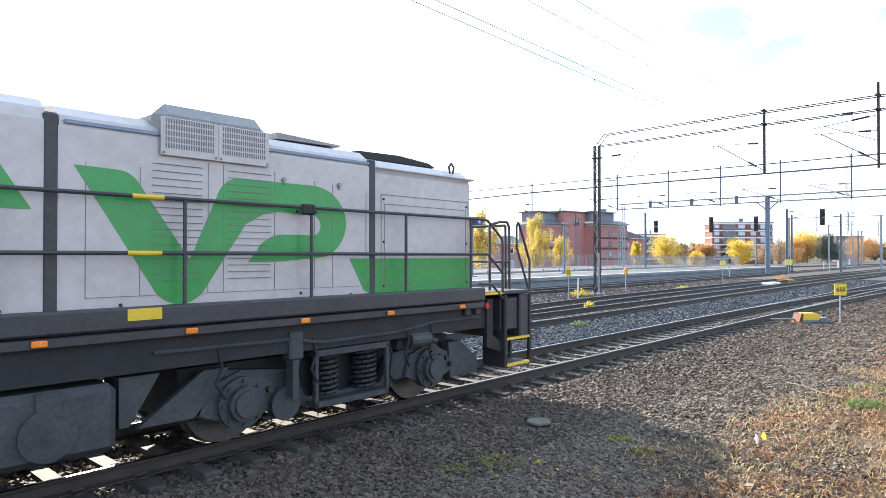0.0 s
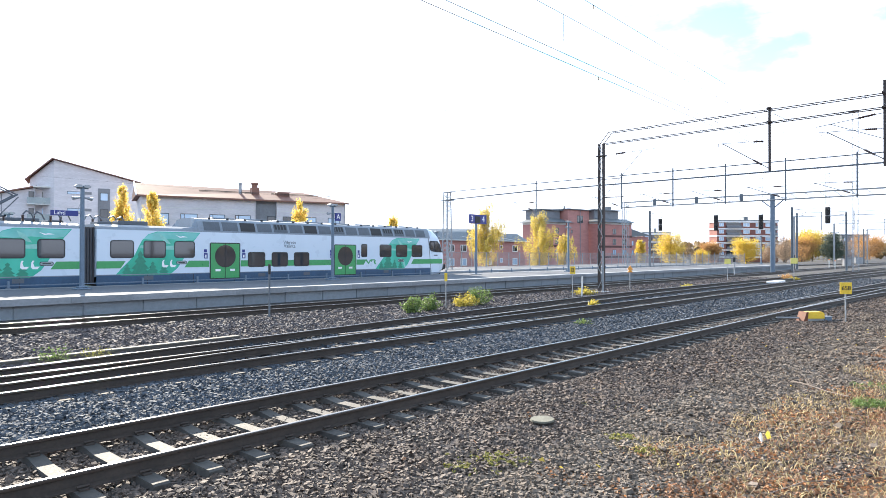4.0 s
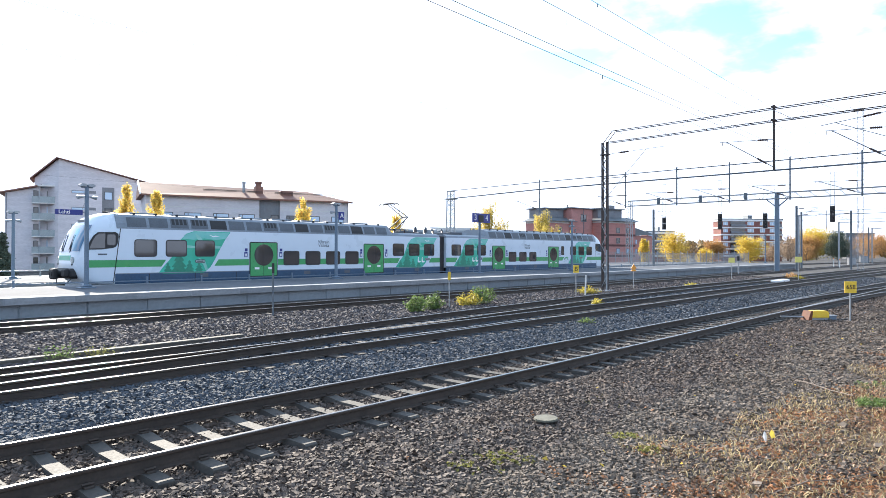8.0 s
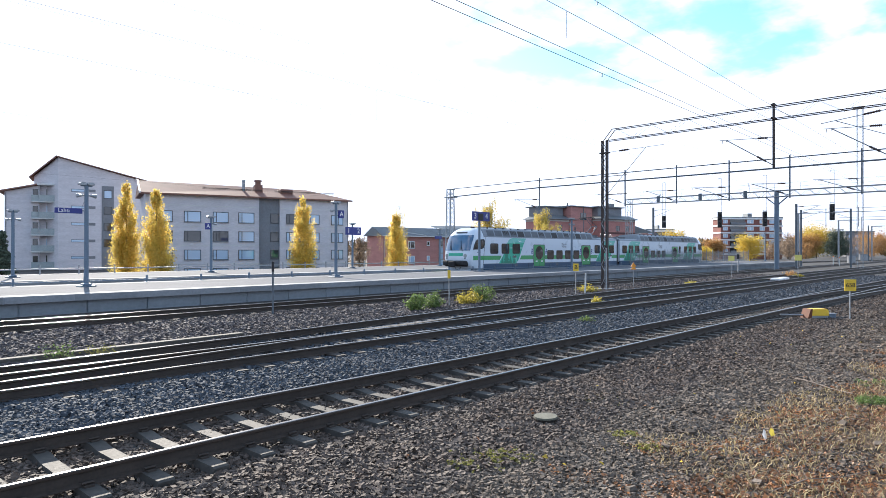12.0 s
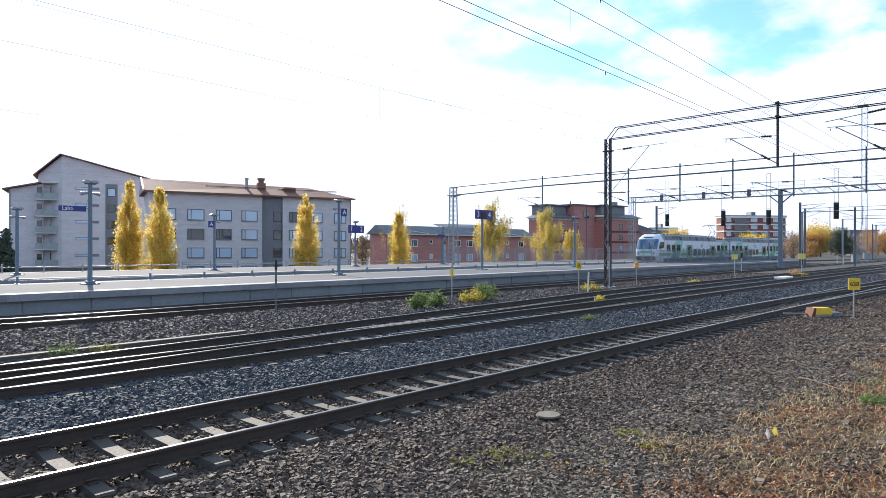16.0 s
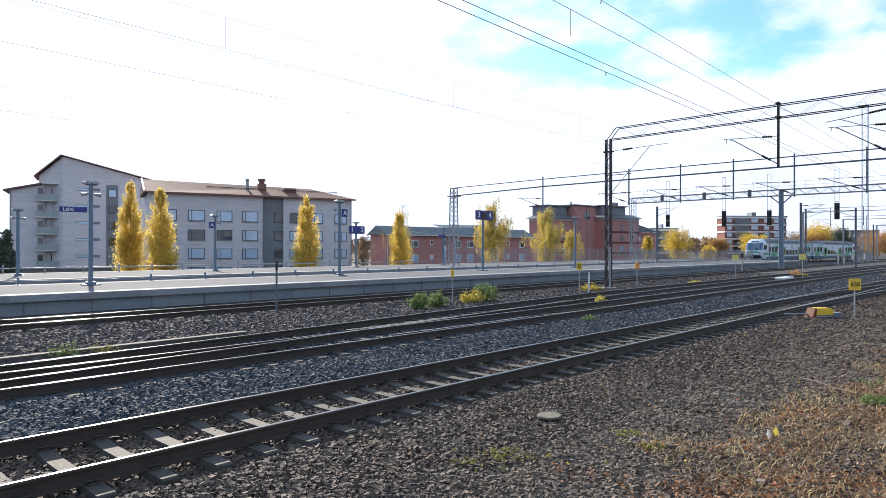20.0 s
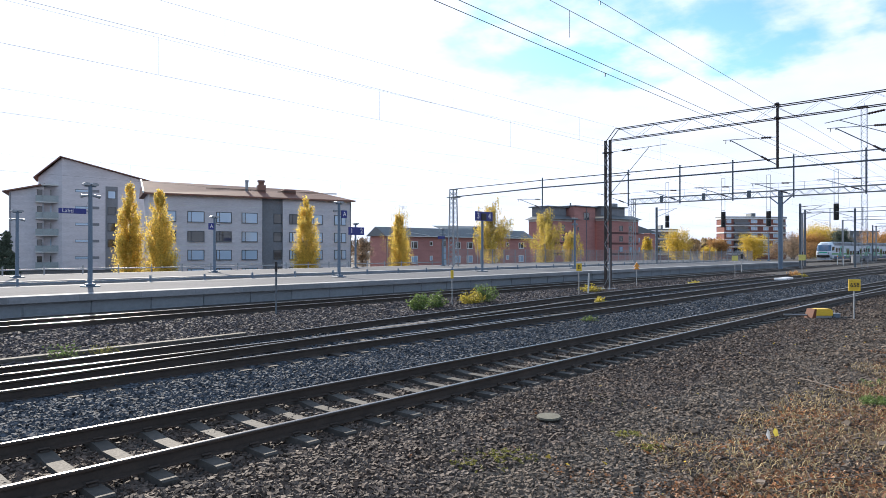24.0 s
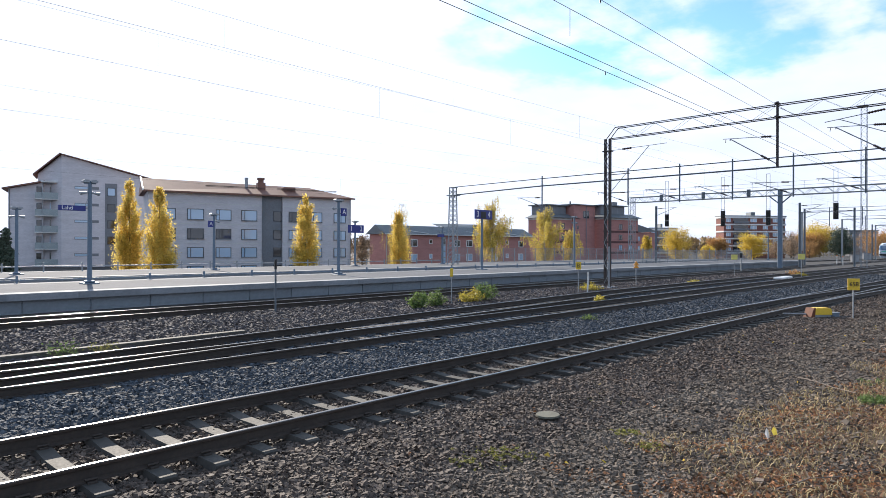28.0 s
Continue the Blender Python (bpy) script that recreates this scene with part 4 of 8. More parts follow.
part("pole", Mb().tube((0, 0, 0), (0, 0, 4.7), 0.10, 10), M["bluepost"], L3)
sign_board(L3, -1.05, 1.15, 4.1, 4.85, -0.12, (("3", -0.72), ("4", 0.72)), 0.66)
part("display_panel", Mb().box(-0.35, -0.2, 4.15, 0.3, -0.172, 4.7, 0.01), M["black"], L3, "dark split display")
copyL = platform_lamp("blue-grey lamp post on the island platform", pose(52.5, 31.2, 0.55))
copy_thing(copyL, pose(114.5, 31.2, 0.55))
platform_lamp("blue-grey lamp post on the far platform", pose(11.1, 46.0, 0.55), 4.15)
B2 = platform_lamp("blue-grey lamp post with a small section sign", pose(24.1, 46.0, 0.55), 4.3)
sign_board(B2, -0.55, -0.12, 3.3, 3.8, -0.12, (("A", -0.33),), 0.4)
B3 = platform_lamp("blue-grey lamp post with a track number sign", pose(39.1, 47.2, 0.55), 4.3)
sign_board(B3, -0.95, 0.95, 3.2, 3.95, -0.12, (("1", -0.6), ("2", 0.6)), 0.66)
B4 = platform_lamp("blue-grey lamp post on the far platform by the mast", pose(51.5, 47.2, 0.55), 4.1)
sign_board(B4, -0.9, 0.15, 3.0, 3.3, -0.12, (), 0.2, label="small dark blue sign board")


def fence():
    pm = Mb().box(-0.04, -0.04, 0, 0.04, 0.04, 2.0).mesh("fence_post", M["galv"])
    for lab, x0, n, y0, z0, h, step in (("grey mesh fence along the far platform", 58, 23, 51.2, 0.5, 1.9, 0.125), ("grey mesh fence along the island platform edge", 71.5, 18, 34.4, 0.55, 1.6, 0.1)):
        t = thing("platform_fence", lab, "fence")
        for i in range(n + 1):
            a = new("fence_post", pm); a.parent, a.matrix_basis = t, pose(x0 + i * 2.5, y0, z0 - 0.08)
        for z in (0.1, h * 0.5, h):
            part("fence_rail", Mb().box(x0, y0 - 0.012, z0 + z - 0.014, x0 + 2.5 * n, y0 + 0.012, z0 + z + 0.014), M["galv"], t)
        bars = Mb()
        for i in range(int(2.5 * n / step)):
            x = x0 + i * step
            bars.box(x - 0.006, y0 - 0.006, z0 + 0.08, x + 0.006, y0 + 0.006, z0 + h)
        tagged(part("fence_mesh", bars, M["galv"], t, "thin upright fence bars"), kind="stuff")
    lo = thing("platform_balustrade", "low grey rail at the back of the far platform", "railing")
    for i in range(22):
        a = new("fence_post", pm); a.parent, a.matrix_basis = lo, Matrix.Translation((4 + i * 2.5, 51.2, -0.85))
    part("top_rail", Mb().box(-10, 51.15, 0.86, 57.5, 51.25, 0.94), M["galv"], lo)


fence()


def board_sign(name, label, x, y, z0, h, w, bh, mat_key, words="", size=0.3, text="black"):
    t = thing(name, label, "sign", pose(x, y, z0, 0, 0, -49))
    part("post", Mb().tube((0, 0.02, 0), (0, 0.02, h - bh * 0.3), 0.024, 6), M["galv"], t)
    b = part("board", Mb().box(-w / 2, -0.02, h - bh, w / 2, 0.012, h, 0.006), M[mat_key], t)
    if words:
        text_part("lettering", words, size, Matrix.Translation((0, -0.028, h - bh / 2)) @ FRONT, M[text], b)
    return t


board_sign("number_sign", "yellow plate with black digits on a thin post", 25.5, 4.25, -0.12, 1.36, 0.40, 0.40, "yellow", "658", 0.21)
board_sign("yellow_sign", "narrow yellow marker plate on a thin post", 20.45, 18.2, -0.2, 1.58, 0.13, 0.36, "yellow")
board_sign("letter_sign", "yellow plate with a black letter on a post", 31.07, 18.2, -0.2, 1.72, 0.30, 0.42, "yellow", "B", 0.32)
ar = thing("arrow_sign", "small orange arrow marker on a thin post", "sign", pose(40.1, 19.1, -0.2, 0, 0, -49))
part("post", Mb().tube((0, 0.02, 0), (0, 0.02, 1.2), 0.024, 6), M["galv"], ar)
part("arrow_plate", Mb().prism([(-0.2, 1.18), (0.2, 1.18), (0.06, 1.36), (0.2, 1.36), (0.0, 1.66), (-0.2, 1.36), (-0.06, 1.36)], "y", -0.02, 0.012), mat("orange_plate", (0.75, 0.30, 0.03), 0.5, scale=4, amount=0.15), ar)
board_sign("pale_sign", "pale yellow marker plate on a thin post", 60.1, 19.2, -0.2, 2.0, 0.55, 0.45, "paleyellow")
board_sign("pale_sign", "pale yellow marker plate on a thin post", 62.4, 14.3, -0.2, 2.1, 0.6, 0.5, "paleyellow")
dw = thing("dwarf_signal", "small black dwarf signal on a grey post", "signal", pose(71, 22.0, -0.2))
part("post", Mb().tube((0, 0, 0), (0, 0, 1.6), 0.05, 6), M["galv"], dw)
part("lamp_box", Mb().box(-0.1, -0.12, 1.6, 0.08, 0.12, 2.1, 0.03), M["black"], dw)
dp = thing("marker_post", "dark thin post with a black sleeve", "post", pose(13.5, 21.0, -0.2))
part("post", Mb().tube((0, 0, 0), (0, 0, 1.95), 0.038, 8), M["mastgrey"], dp)
part("sleeve", Mb().tube((0, 0, 1.62), (0, 0, 2.0), 0.05, 8), M["black"], dp)
st = thing("marker_stake", "pale leaning wooden stake", "stake", pose(31.9, 18.1, -0.2, 0, 4, 0))
part("stake", Mb().box(-0.035, -0.035, 0, 0.035, 0.035, 1.15, 0.008), M["paleband"], st)


def point_machine():
    t = thing("point_machine", "yellow point machine with an orange hood beside the rail", "point machine", pose(25.66, 5.3, -0.17, 0, 0, -42))
    rust = mat("rust_orange_paint", (0.14, 0.045, 0.02), 0.8, scale=4, amount=0.35)
    part("housing", Mb().prism([(-0.32, 0.10), (-0.32, 0.26), (-0.27, 0.32), (0.27, 0.32), (0.32, 0.26), (0.32, 0.10)], "y", -0.2, 0.2), M["yellow"], t)
    part("lower_case", Mb().box(-0.32, -0.18, 0.0, 0.32, 0.18, 0.098, 0.02), M["galv"], t, "dull grey lower case")
    part("hood", Mb().prism([(-0.48, 0.0), (-0.37, 0.33), (-0.29, 0.34), (-0.335, 0.0)], "y", -0.21, 0.21), rust, t, "rust orange end hood")
    part("cover_plate", Mb().box(-0.22, -0.16, 0.322, 0.25, 0.18, 0.338, 0.008), M["yellow"], t, "yellow cover plate")
    part("base", Mb().box(-0.6, -0.22, -0.12, 1.0, 0.22, -0.002, 0.02), M["dkiron"], t)
    jb = part("junction_box", Mb().box(0.38, -0.14, 0.0, 0.66, 0.1, 0.15, 0.02), M["bluepost"], t, "blue-grey junction box")
    part("box_lid", Mb().box(0.37, -0.15, 0.152, 0.67, 0.11, 0.17, 0.006), M["galv"], jb)
    part("foot_plate", Mb().box(0.66, -0.1, -0.001, 1.3, 0.05, 0.03, 0.006), M["lblack"], t)
    part("drive_rod", Mb().tube((-0.45, 0.1, 0.1), (-1.15, 0.35, 0.1), 0.03, 6), M["galv"], t, "pale steel drive rod")
    part("detector_rod", Mb().tube((-0.3, 0.2, 0.05), (-0.55, 1.6, 0.03), 0.022, 6), M["rail"], t)


point_machine()
lid = thing("chamber_lid", "round weathered concrete chamber lid in the gravel", "chamber lid", pose(7.62, 4.95, -0.14, -1, -1, 20))
part("lid", Mb().tube((0, 0, -0.012), (0, 0, 0.012), 0.17, 20, 0.165), mat("mossy_concrete", (0.15, 0.145, 0.11), 0.85, scale=6, amount=0.35, bump=0.003), lid)
part("lid_rim", Mb().tube((0, 0, -0.11), (0, 0, -0.013), 0.13, 20), M["rail"], lid)
cb = thing("timber_kerb", "weathered pale timber baulk lying along the track", "timber baulk", pose(6.0, 16.05, -0.16, 0, 0, 2))
part("baulk", Mb().box(-3.4, -0.12, -0.1, 3.4, 0.12, 0.07, 0.02), mat("weathered_timber", (0.10, 0.088, 0.072), 0.85, scale=2, amount=0.4, bump=0.004, stretch=(0.5, 6, 6)), cb)
wb = thing("cable_trough_cover", "white concrete trough cover beside the far track", "trough cover", pose(57.8, 14.6, -0.16))
part("cover", Mb().box(-1.5, -0.35, 0, 1.5, 0.35, 0.16, 0.03), M["white"], wb)


# ---- the two-car electric train ----
NOSE = [(0.55, 1.05), (0.75, 0.78), (1.0, 0.56), (1.3, 0.46), (1.56, 0.44), (2.05, 0.48), (2.3, 0.53), (2.96, 0.79), (3.4, 1.0), (3.6, 1.11), (3.77, 1.24), (4.0, 1.46), (4.14, 1.7), (4.28, 2.15)]


def nose_x(z):
    for (z0, x0), (z1, x1) in zip(NOSE, NOSE[1:]):
        if z <= z1:
            return x0 + (x1 - x0) * (z - z0) / (z1 - z0)
    return NOSE[-1][1]


def nose_w(z):
    return 1.6 if z < 3.4 else 1.6 - 0.42 * ((z - 3.4) / 0.86) ** 1.3


def side_plate(x0, x1, z0, z1, s, d, t=0.012, r=0.0):
    """A thin plate on the car's side s (-1 near, 1 far), d proud, with cut corners."""
    y = s * (1.6 + d)
    if not r:
        return [(x0, z0), (x1, z0), (x1, z1), (x0, z1)], y - s * t, y
    pts = []
    for cx, cz, a0 in ((x1 - r, z0 + r, -90), (x1 - r, z1 - r, 0), (x0 + r, z1 - r, 90), (x0 + r, z0 + r, 180)):
        for k in range(4):
            a = radians(a0 + 30 * k)
            pts.append((cx + r * math.cos(a), cz + r * math.sin(a)))
    return pts, y - s * t, y


def plate(x0, x1, z0, z1, s, d, r=0.0, t=0.03):
    p, a, b = side_plate(x0, x1, z0, z1, s, d, t, r)
    return Mb().prism(p, "y", a, b)


def car_front(car):
    """The cab: nose shell, windscreen, lamps, bumper and coupler."""
    lay = []
    for z, xf in NOSE:
        w = nose_w(z)
        half = [(2.55, w), (min(xf + 0.95, 2.5), w), (min(xf + 0.55, 2.48), w * 0.985), (min(xf + 0.26, 2.45), w * 0.93), (min(xf + 0.08, 2.4), w * 0.8), (xf, w * 0.52)]
        lay.append([(x, -y, z) for x, y in half] + [(x, y, z) for x, y in half[::-1]])
    nb, n = Mb(), len(lay[0])
    nb.v = [p for l in lay for p in l]
    nb.f = [(i * n + k, i * n + k + 1, (i + 1) * n + k + 1, (i + 1) * n + k) for i in range(len(lay) - 1) for k in range(n - 1)]
    nb.f += [tuple(range(n)), tuple((len(lay) - 1) * n + k for k in range(n))[::-1]]
    nb.smooth = True
    part("cab_nose", nb, M["twhite"], car, "rounded white cab nose")
    ws, rows = Mb(), []
    for z in (2.26, 2.4, 2.6, 2.8, 3.0, 3.2, 3.4, 3.52, 3.62):
        xf, w = nose_x(z), nose_w(z)
        rows.append([(xf + 0.17, -w * 0.90, z), (xf + 0.06, -w * 0.80 - 0.012, z), (xf - 0.016, -w * 0.52, z), (xf - 0.022, 0, z), (xf - 0.016, w * 0.52, z), (xf + 0.06, w * 0.80 + 0.012, z), (xf + 0.17, w * 0.90, z)])
    ws.v = [p for l in rows for p in l]
    ws.f = [(i * 7 + k, i * 7 + k + 1, i * 7 + 8 + k, i * 7 + 7 + k) for i in range(8) for k in range(6)]
    ws.smooth = True
    wsp = part("windscreen", ws, M["twind"], car, "large raked cab windscreen")
    for y in (-0.75, 0.45):
        wp = part("wiper", Mb().tube((nose_x(2.2) - 0.05, y, 2.2), (nose_x(2.75) - 0.06, y + 0.32, 2.75), 0.022, 5), M["tdark"], wsp)
        part("wiper_blade", Mb().tube((nose_x(2.32) - 0.06, y + 0.2, 2.32), (nose_x(3.12) - 0.06, y + 0.42, 3.12), 0.018, 4), M["tdark"], wp)
    part("sun_blind", Mb().box(nose_x(3.45) + 0.02, -1.1, 3.30, nose_x(3.45) + 0.05, 1.1, 3.5), M["tgrille"], wsp, "dark band at the top of the windscreen")
    part("front_strip", Mb().box(nose_x(1.9) - 0.022, -0.82, 1.78, nose_x(1.9) + 0.05, 0.82, 2.04, 0.008), M["tteal"], car, "teal field under the windscreen")
    for y in (-1.05, 1.05):
        hl = part("headlight", Mb().tube((nose_x(1.75) + 0.0, y, 1.80), (nose_x(1.75) + 0.2, y, 1.80), 0.17, 14), M["balcony"], car, "oval headlight under glass")
        part("tail_lamp", Mb().tube((nose_x(1.6) + 0.0, y, 1.58), (nose_x(1.6) + 0.2, y, 1.58), 0.05, 12), M["lblack"], hl, "small dark tail lamp")
    part("destination_panel", Mb().box(nose_x(3.8) - 0.02, -0.62, 3.70, nose_x(3.9) + 0.3, 0.62, 3.93, 0.02), M["tgrille"], car, "dark destination panel")
    bp = part("bumper", Mb().box(0.26, -1.28, 0.86, 0.8, 1.28, 1.38, 0.13), M["tdark"], car, "black rubber bumper")
    for y in (-0.95, 0.95):
        part("bumper_pad", Mb().box(0.08, y - 0.3, 0.94, 0.32, y + 0.3, 1.38, 0.08), M["lblack"], bp, "ribbed black bumper pad")
    cp = part("coupler", Mb().tube((0.6, 0, 1.06), (0.05, 0, 1.06), 0.2, 12), M["tdark"], car, "black automatic coupler")
    part("coupler_head", Mb().box(-0.18, -0.33, 0.82, 0.1, 0.33, 1.36, 0.07).tube((-0.22, -0.14, 1.1), (-0.1, -0.14, 1.1), 0.1, 10).tube((-0.22, 0.14, 1.1), (-0.1, 0.14, 1.1), 0.08, 10), M["lblack"], cp)
    part("coupler_cable", Mb().path([(0.0, -0.3, 0.9), (-0.05, -0.45, 0.6), (0.3, -0.5, 0.55), (0.6, -0.45, 0.8)], 0.025, 5), M["tdark"], cp)
    part("plough", Mb().prism([(0.9, 0.25), (0.86, 0.60), (1.2, 0.75), (2.2, 0.6), (2.2, 0.3), (1.2, 0.25)], "y", -1.3, 1.3), M["twhite"], car, "white snow plough apron")
    part("horn", Mb().tube((2.1, -0.5, 4.36), (2.45, -0.5, 4.36), 0.05, 8, 0.03).tube((2.2, -0.3, 4.36), (2.5, -0.3, 4.36), 0.05, 8, 0.03).box(2.3, -0.55, 4.26, 2.4, -0.25, 4.33), M["tdark"], car, "dark roof horns")


def painted_panel(car, a, wd, s, flip, swans):
    """A leaf-shaped teal field with a pale sky, firs, swans and a feather."""
    def at(u):
        return a + u * wd / 4.65 if not flip else a + wd - u * wd / 4.65

    def flat(pts, d0, d1):
        return Mb().prism([(at(u), z) for u, z in pts], "y", s * (1.6 + d0), s * (1.6 + d1))

    poly = [(0.0, 1.0), (0.33, 1.40), (0.72, 1.80), (1.02, 2.15), (1.2, 2.55), (1.38, 2.92), (1.72, 3.26), (2.2, 3.42), (4.65, 3.42), (4.3, 2.98), (3.95, 2.42), (3.6, 1.80), (3.32, 1.38), (3.0, 1.12), (2.75, 1.0)]
    pn = part("painted_panel", flat(poly, 0.002, 0.0035), M["tteal"], car, "teal painted panel")
    part("painted_sky", flat([(1.46, 3.0), (1.74, 3.24), (2.22, 3.38), (4.58, 3.38), (4.3, 3.02), (3.7, 2.94), (2.9, 3.02), (2.2, 2.93)], 0.0036, 0.0042), M["tsky"], pn, "pale painted sky")
    part("painted_mist", flat([(1.25, 2.5), (1.32, 2.66), (2.2, 2.58), (3.2, 2.66), (4.02, 2.56), (3.95, 2.44), (3.0, 2.42), (2.0, 2.46)], 0.0036, 0.0041), M["tmist"], pn, "lighter painted band")
    for q, (u, hh, wd2) in enumerate(((0.62, 0.62, 0.34), (1.3, 1.35, 0.62), (1.95, 0.75, 0.4), (2.55, 0.62, 0.36))):
        pts, tiers = [], 4
        left = []
        for k in range(tiers):
            za, zb = 1.02 + hh * k / tiers, 1.02 + hh * (k + 1) / tiers
            ha, hb = wd2 * (1 - k / tiers), wd2 * (1 - (k + 1) / tiers) * (0.62 if k < tiers - 1 else 0)
            left += [(u - ha, za + 0.03 * k), (u - hb, zb)]
        right = [(2 * u - x, z) for x, z in left[::-1]]
        part("painted_fir", flat(left + right[1:], 0.0043, 0.0048 + 0.0003 * q), M["tdkteal"], pn, "dark painted fir")
    part("painted_feather", flat([(2.3, 3.3), (2.62, 3.12), (2.95, 2.72), (2.7, 2.78), (2.42, 3.0)], 0.005, 0.0058), M["tmist"], pn, "pale painted feather")
    part("painted_bird", flat([(3.2, 3.24), (3.5, 3.16), (3.62, 3.2), (3.9, 3.14), (3.6, 3.12), (3.45, 3.1)], 0.005, 0.0058), M["white"], pn)
    if swans:
        for u in (2.62, 3.06):
            part("painted_swan", flat([(u - 0.17, 1.52), (u - 0.1, 1.44), (u + 0.1, 1.44), (u + 0.2, 1.56), (u - 0.02, 1.56), (u - 0.08, 1.74), (u - 0.02, 1.84), (u - 0.1, 1.86), (u - 0.15, 1.76)], 0.005, 0.006), M["white"], pn, "white painted swan")
    else:
        part("painted_feather", flat([(2.5, 1.9), (2.95, 1.72), (3.12, 1.25), (2.98, 1.16), (2.82, 1.5)], 0.005, 0.006), M["tmist"], pn, "pale painted feather")
    bu = (3.25, 3.85) if swans else (2.3, 2.95)
    x0, x1 = sorted((at(bu[0]), at(bu[1])))
    ov = part("data_plate", plate(x0, x1, 1.60, 1.80, s, 0.009, 0.08), M["tdark"], car, "small oval data plate")
    part("plate_field", plate(x0 + 0.03, x1 - 0.03, 1.63, 1.77, s, 0.011, 0.06), M["balcony"], ov)
    part("plate_bar", plate(x0 + 0.12, x1 - 0.12, 1.675, 1.725, s, 0.013), M["tdark"], ov, "dark lettering bar")


def build_car(label, low_wins, narrow, panels, flip):
    """One end car, cab at x = 0, gangway end at x = 27.5."""
    L = 27.5
    car = thing("train_car", label, "train car", group="cars of the train")
    doors = [(10.24, 12.10), (19.42, 21.26)]
    high = [(3.36, 4.48), (5.05, 6.17), (6.74, 7.86), (22.28, 23.40), (23.97, 25.09), (25.68, 26.80)]
    part("body", Mb().prism([(-1.6, 0.98), (-1.6, 3.46), (1.6, 3.46), (1.6, 0.98)], "x", 2.55, L), M["twhite"], car, "glossy white car body")
    car_front(car)
    # skirts and roof
    for s in (-1, 1):
        part("cab_seam", Mb().prism([(2.24, 0.62), (2.285, 0.62), (2.63, 3.46), (2.585, 3.46)], "y", s * 1.575, s * 1.604), M["tdark"], car, "slanting black panel joint")
        sk = part("skirt", plate(2.35, L, 0.45, 1.06, s, 0.004, t=0.08), M["tskirt"], car, "dark blue lower skirt")
        part("skirt_ledge", plate(2.4, L, 1.06, 1.10, s, 0.009), M["troof"], sk, "thin grey ledge")
        for i in range(9):
            part("skirt_joint", plate(4.1 + i * 2.6, 4.13 + i * 2.6, 0.46, 1.05, s, 0.008), M["tdark"], sk)
        for x in (7.0, 14.2, 17.6, 24.6):
            part("skirt_hatch", plate(x, x + 0.5, 0.78, 1.0, s, 0.012), M["tgrille"], sk, "small dark hatch")
    part("underframe", Mb().box(1.0, -1.4, 0.5, L - 0.2, 1.4, 0.97), M["tdark"], car)
    roof = [(-1.6, 3.46), (-1.52, 3.75), (-1.36, 4.1), (-1.2, 4.24), (-0.6, 4.32), (0.6, 4.32), (1.2, 4.24), (1.36, 4.1), (1.52, 3.75), (1.6, 3.46)]
    rl = part("roof", Mb().prism(roof, "x", 2.42, 22.0), M["troof"], car, "grey panelled roof fairing")
    part("low_roof", Mb().prism([(-1.6, 3.46), (-1.5, 3.62), (-1.2, 3.74), (1.2, 3.74), (1.5, 3.62), (1.6, 3.46)], "x", 22.0, L), M["troof"], car, "grey low roof by the gangway")
    sl = Mb()
    sl.v = [(22.0, y, z) for y, z in roof] + [(22.0 + 1.05 * min(1.0, (4.34 - max(z, 3.66)) / 0.68), y * 0.99, z if z < 3.7 else 3.66) for y, z in roof]
    m = len(roof)
    sl.f = [(i, i + 1, m + i + 1, m + i) for i in range(m - 1)]
    part("roof_slope", sl, M["troof"], car, "sloping end of the roof fairing")
    for i in range(16):
        x = 2.95 + i * 1.18
        for s in (-1, 1):
            q = Mb().add([(x + e, s * y, z) for y, z in ((1.585, 3.56), (1.532, 3.75), (1.376, 4.09)) for e in (0, 1.02)], [(0, 1, 3, 2), (2, 3, 5, 4)])
            gr = part("roof_grille", q, M["tgrille"] if i not in (4, 9, 13) else M["tdark"], rl, "dark roof side panel")
            if i in (2, 3, 7, 11):
                for k in range(4):
                    u = 0.08 + k * 0.23
                    part("grille_vent", Mb().add([(x + u, s * 1.537, 3.75), (x + u + 0.16, s * 1.537, 3.75), (x + u + 0.16, s * 1.389, 4.075), (x + u, s * 1.389, 4.075)], [(0, 1, 2, 3)]), M["tdark"], gr)
        for y in (-1.16, 1.16):
            part("roof_clip", Mb().box(x + 0.45, y - 0.06, 4.24, x + 0.55, y + 0.06, 4.35), M["tdark"], rl)
    for i in range(8):
        part("roof_box", Mb().box(3.4 + i * 2.25, -0.6, 4.32, 4.9 + i * 2.25, 0.6, 4.40, 0.03), M["troof"], rl)
    for k, x in enumerate((25.2, 25.8, 26.4, 27.0)):
        yk = -0.9 + 0.5 * (k % 2)
        iz = part("roof_insulator", insulator(Mb(), (x, yk, 3.74), (x, yk, 4.08), 0.085), M["insul"], car, "brown roof insulator")
        part("busbar", Mb().path([(x, yk, 4.10), (x + 0.15, yk, 4.28), (x + 0.4, yk + 0.2, 4.18), (x + 0.6, yk + 0.4, 3.9)], 0.035, 5), M["tgrille"], iz, "bent dark cable")
    part("roof_equipment", Mb().box(24.6, 0.1, 3.74, 26.2, 0.9, 3.98, 0.04).box(26.5, -0.2, 3.74, 27.2, 0.9, 3.9, 0.03), M["tgrille"], car, "dark roof equipment box")
    # windows, doors, stripes on both sides
    for s in (-1, 1):
        for x0, x1 in high:
            fr = part("window", plate(x0 - 0.05, x1 + 0.05, 1.96, 2.91, s, 0.006, 0.15), M["tdark"], car, "dark rubber window surround")
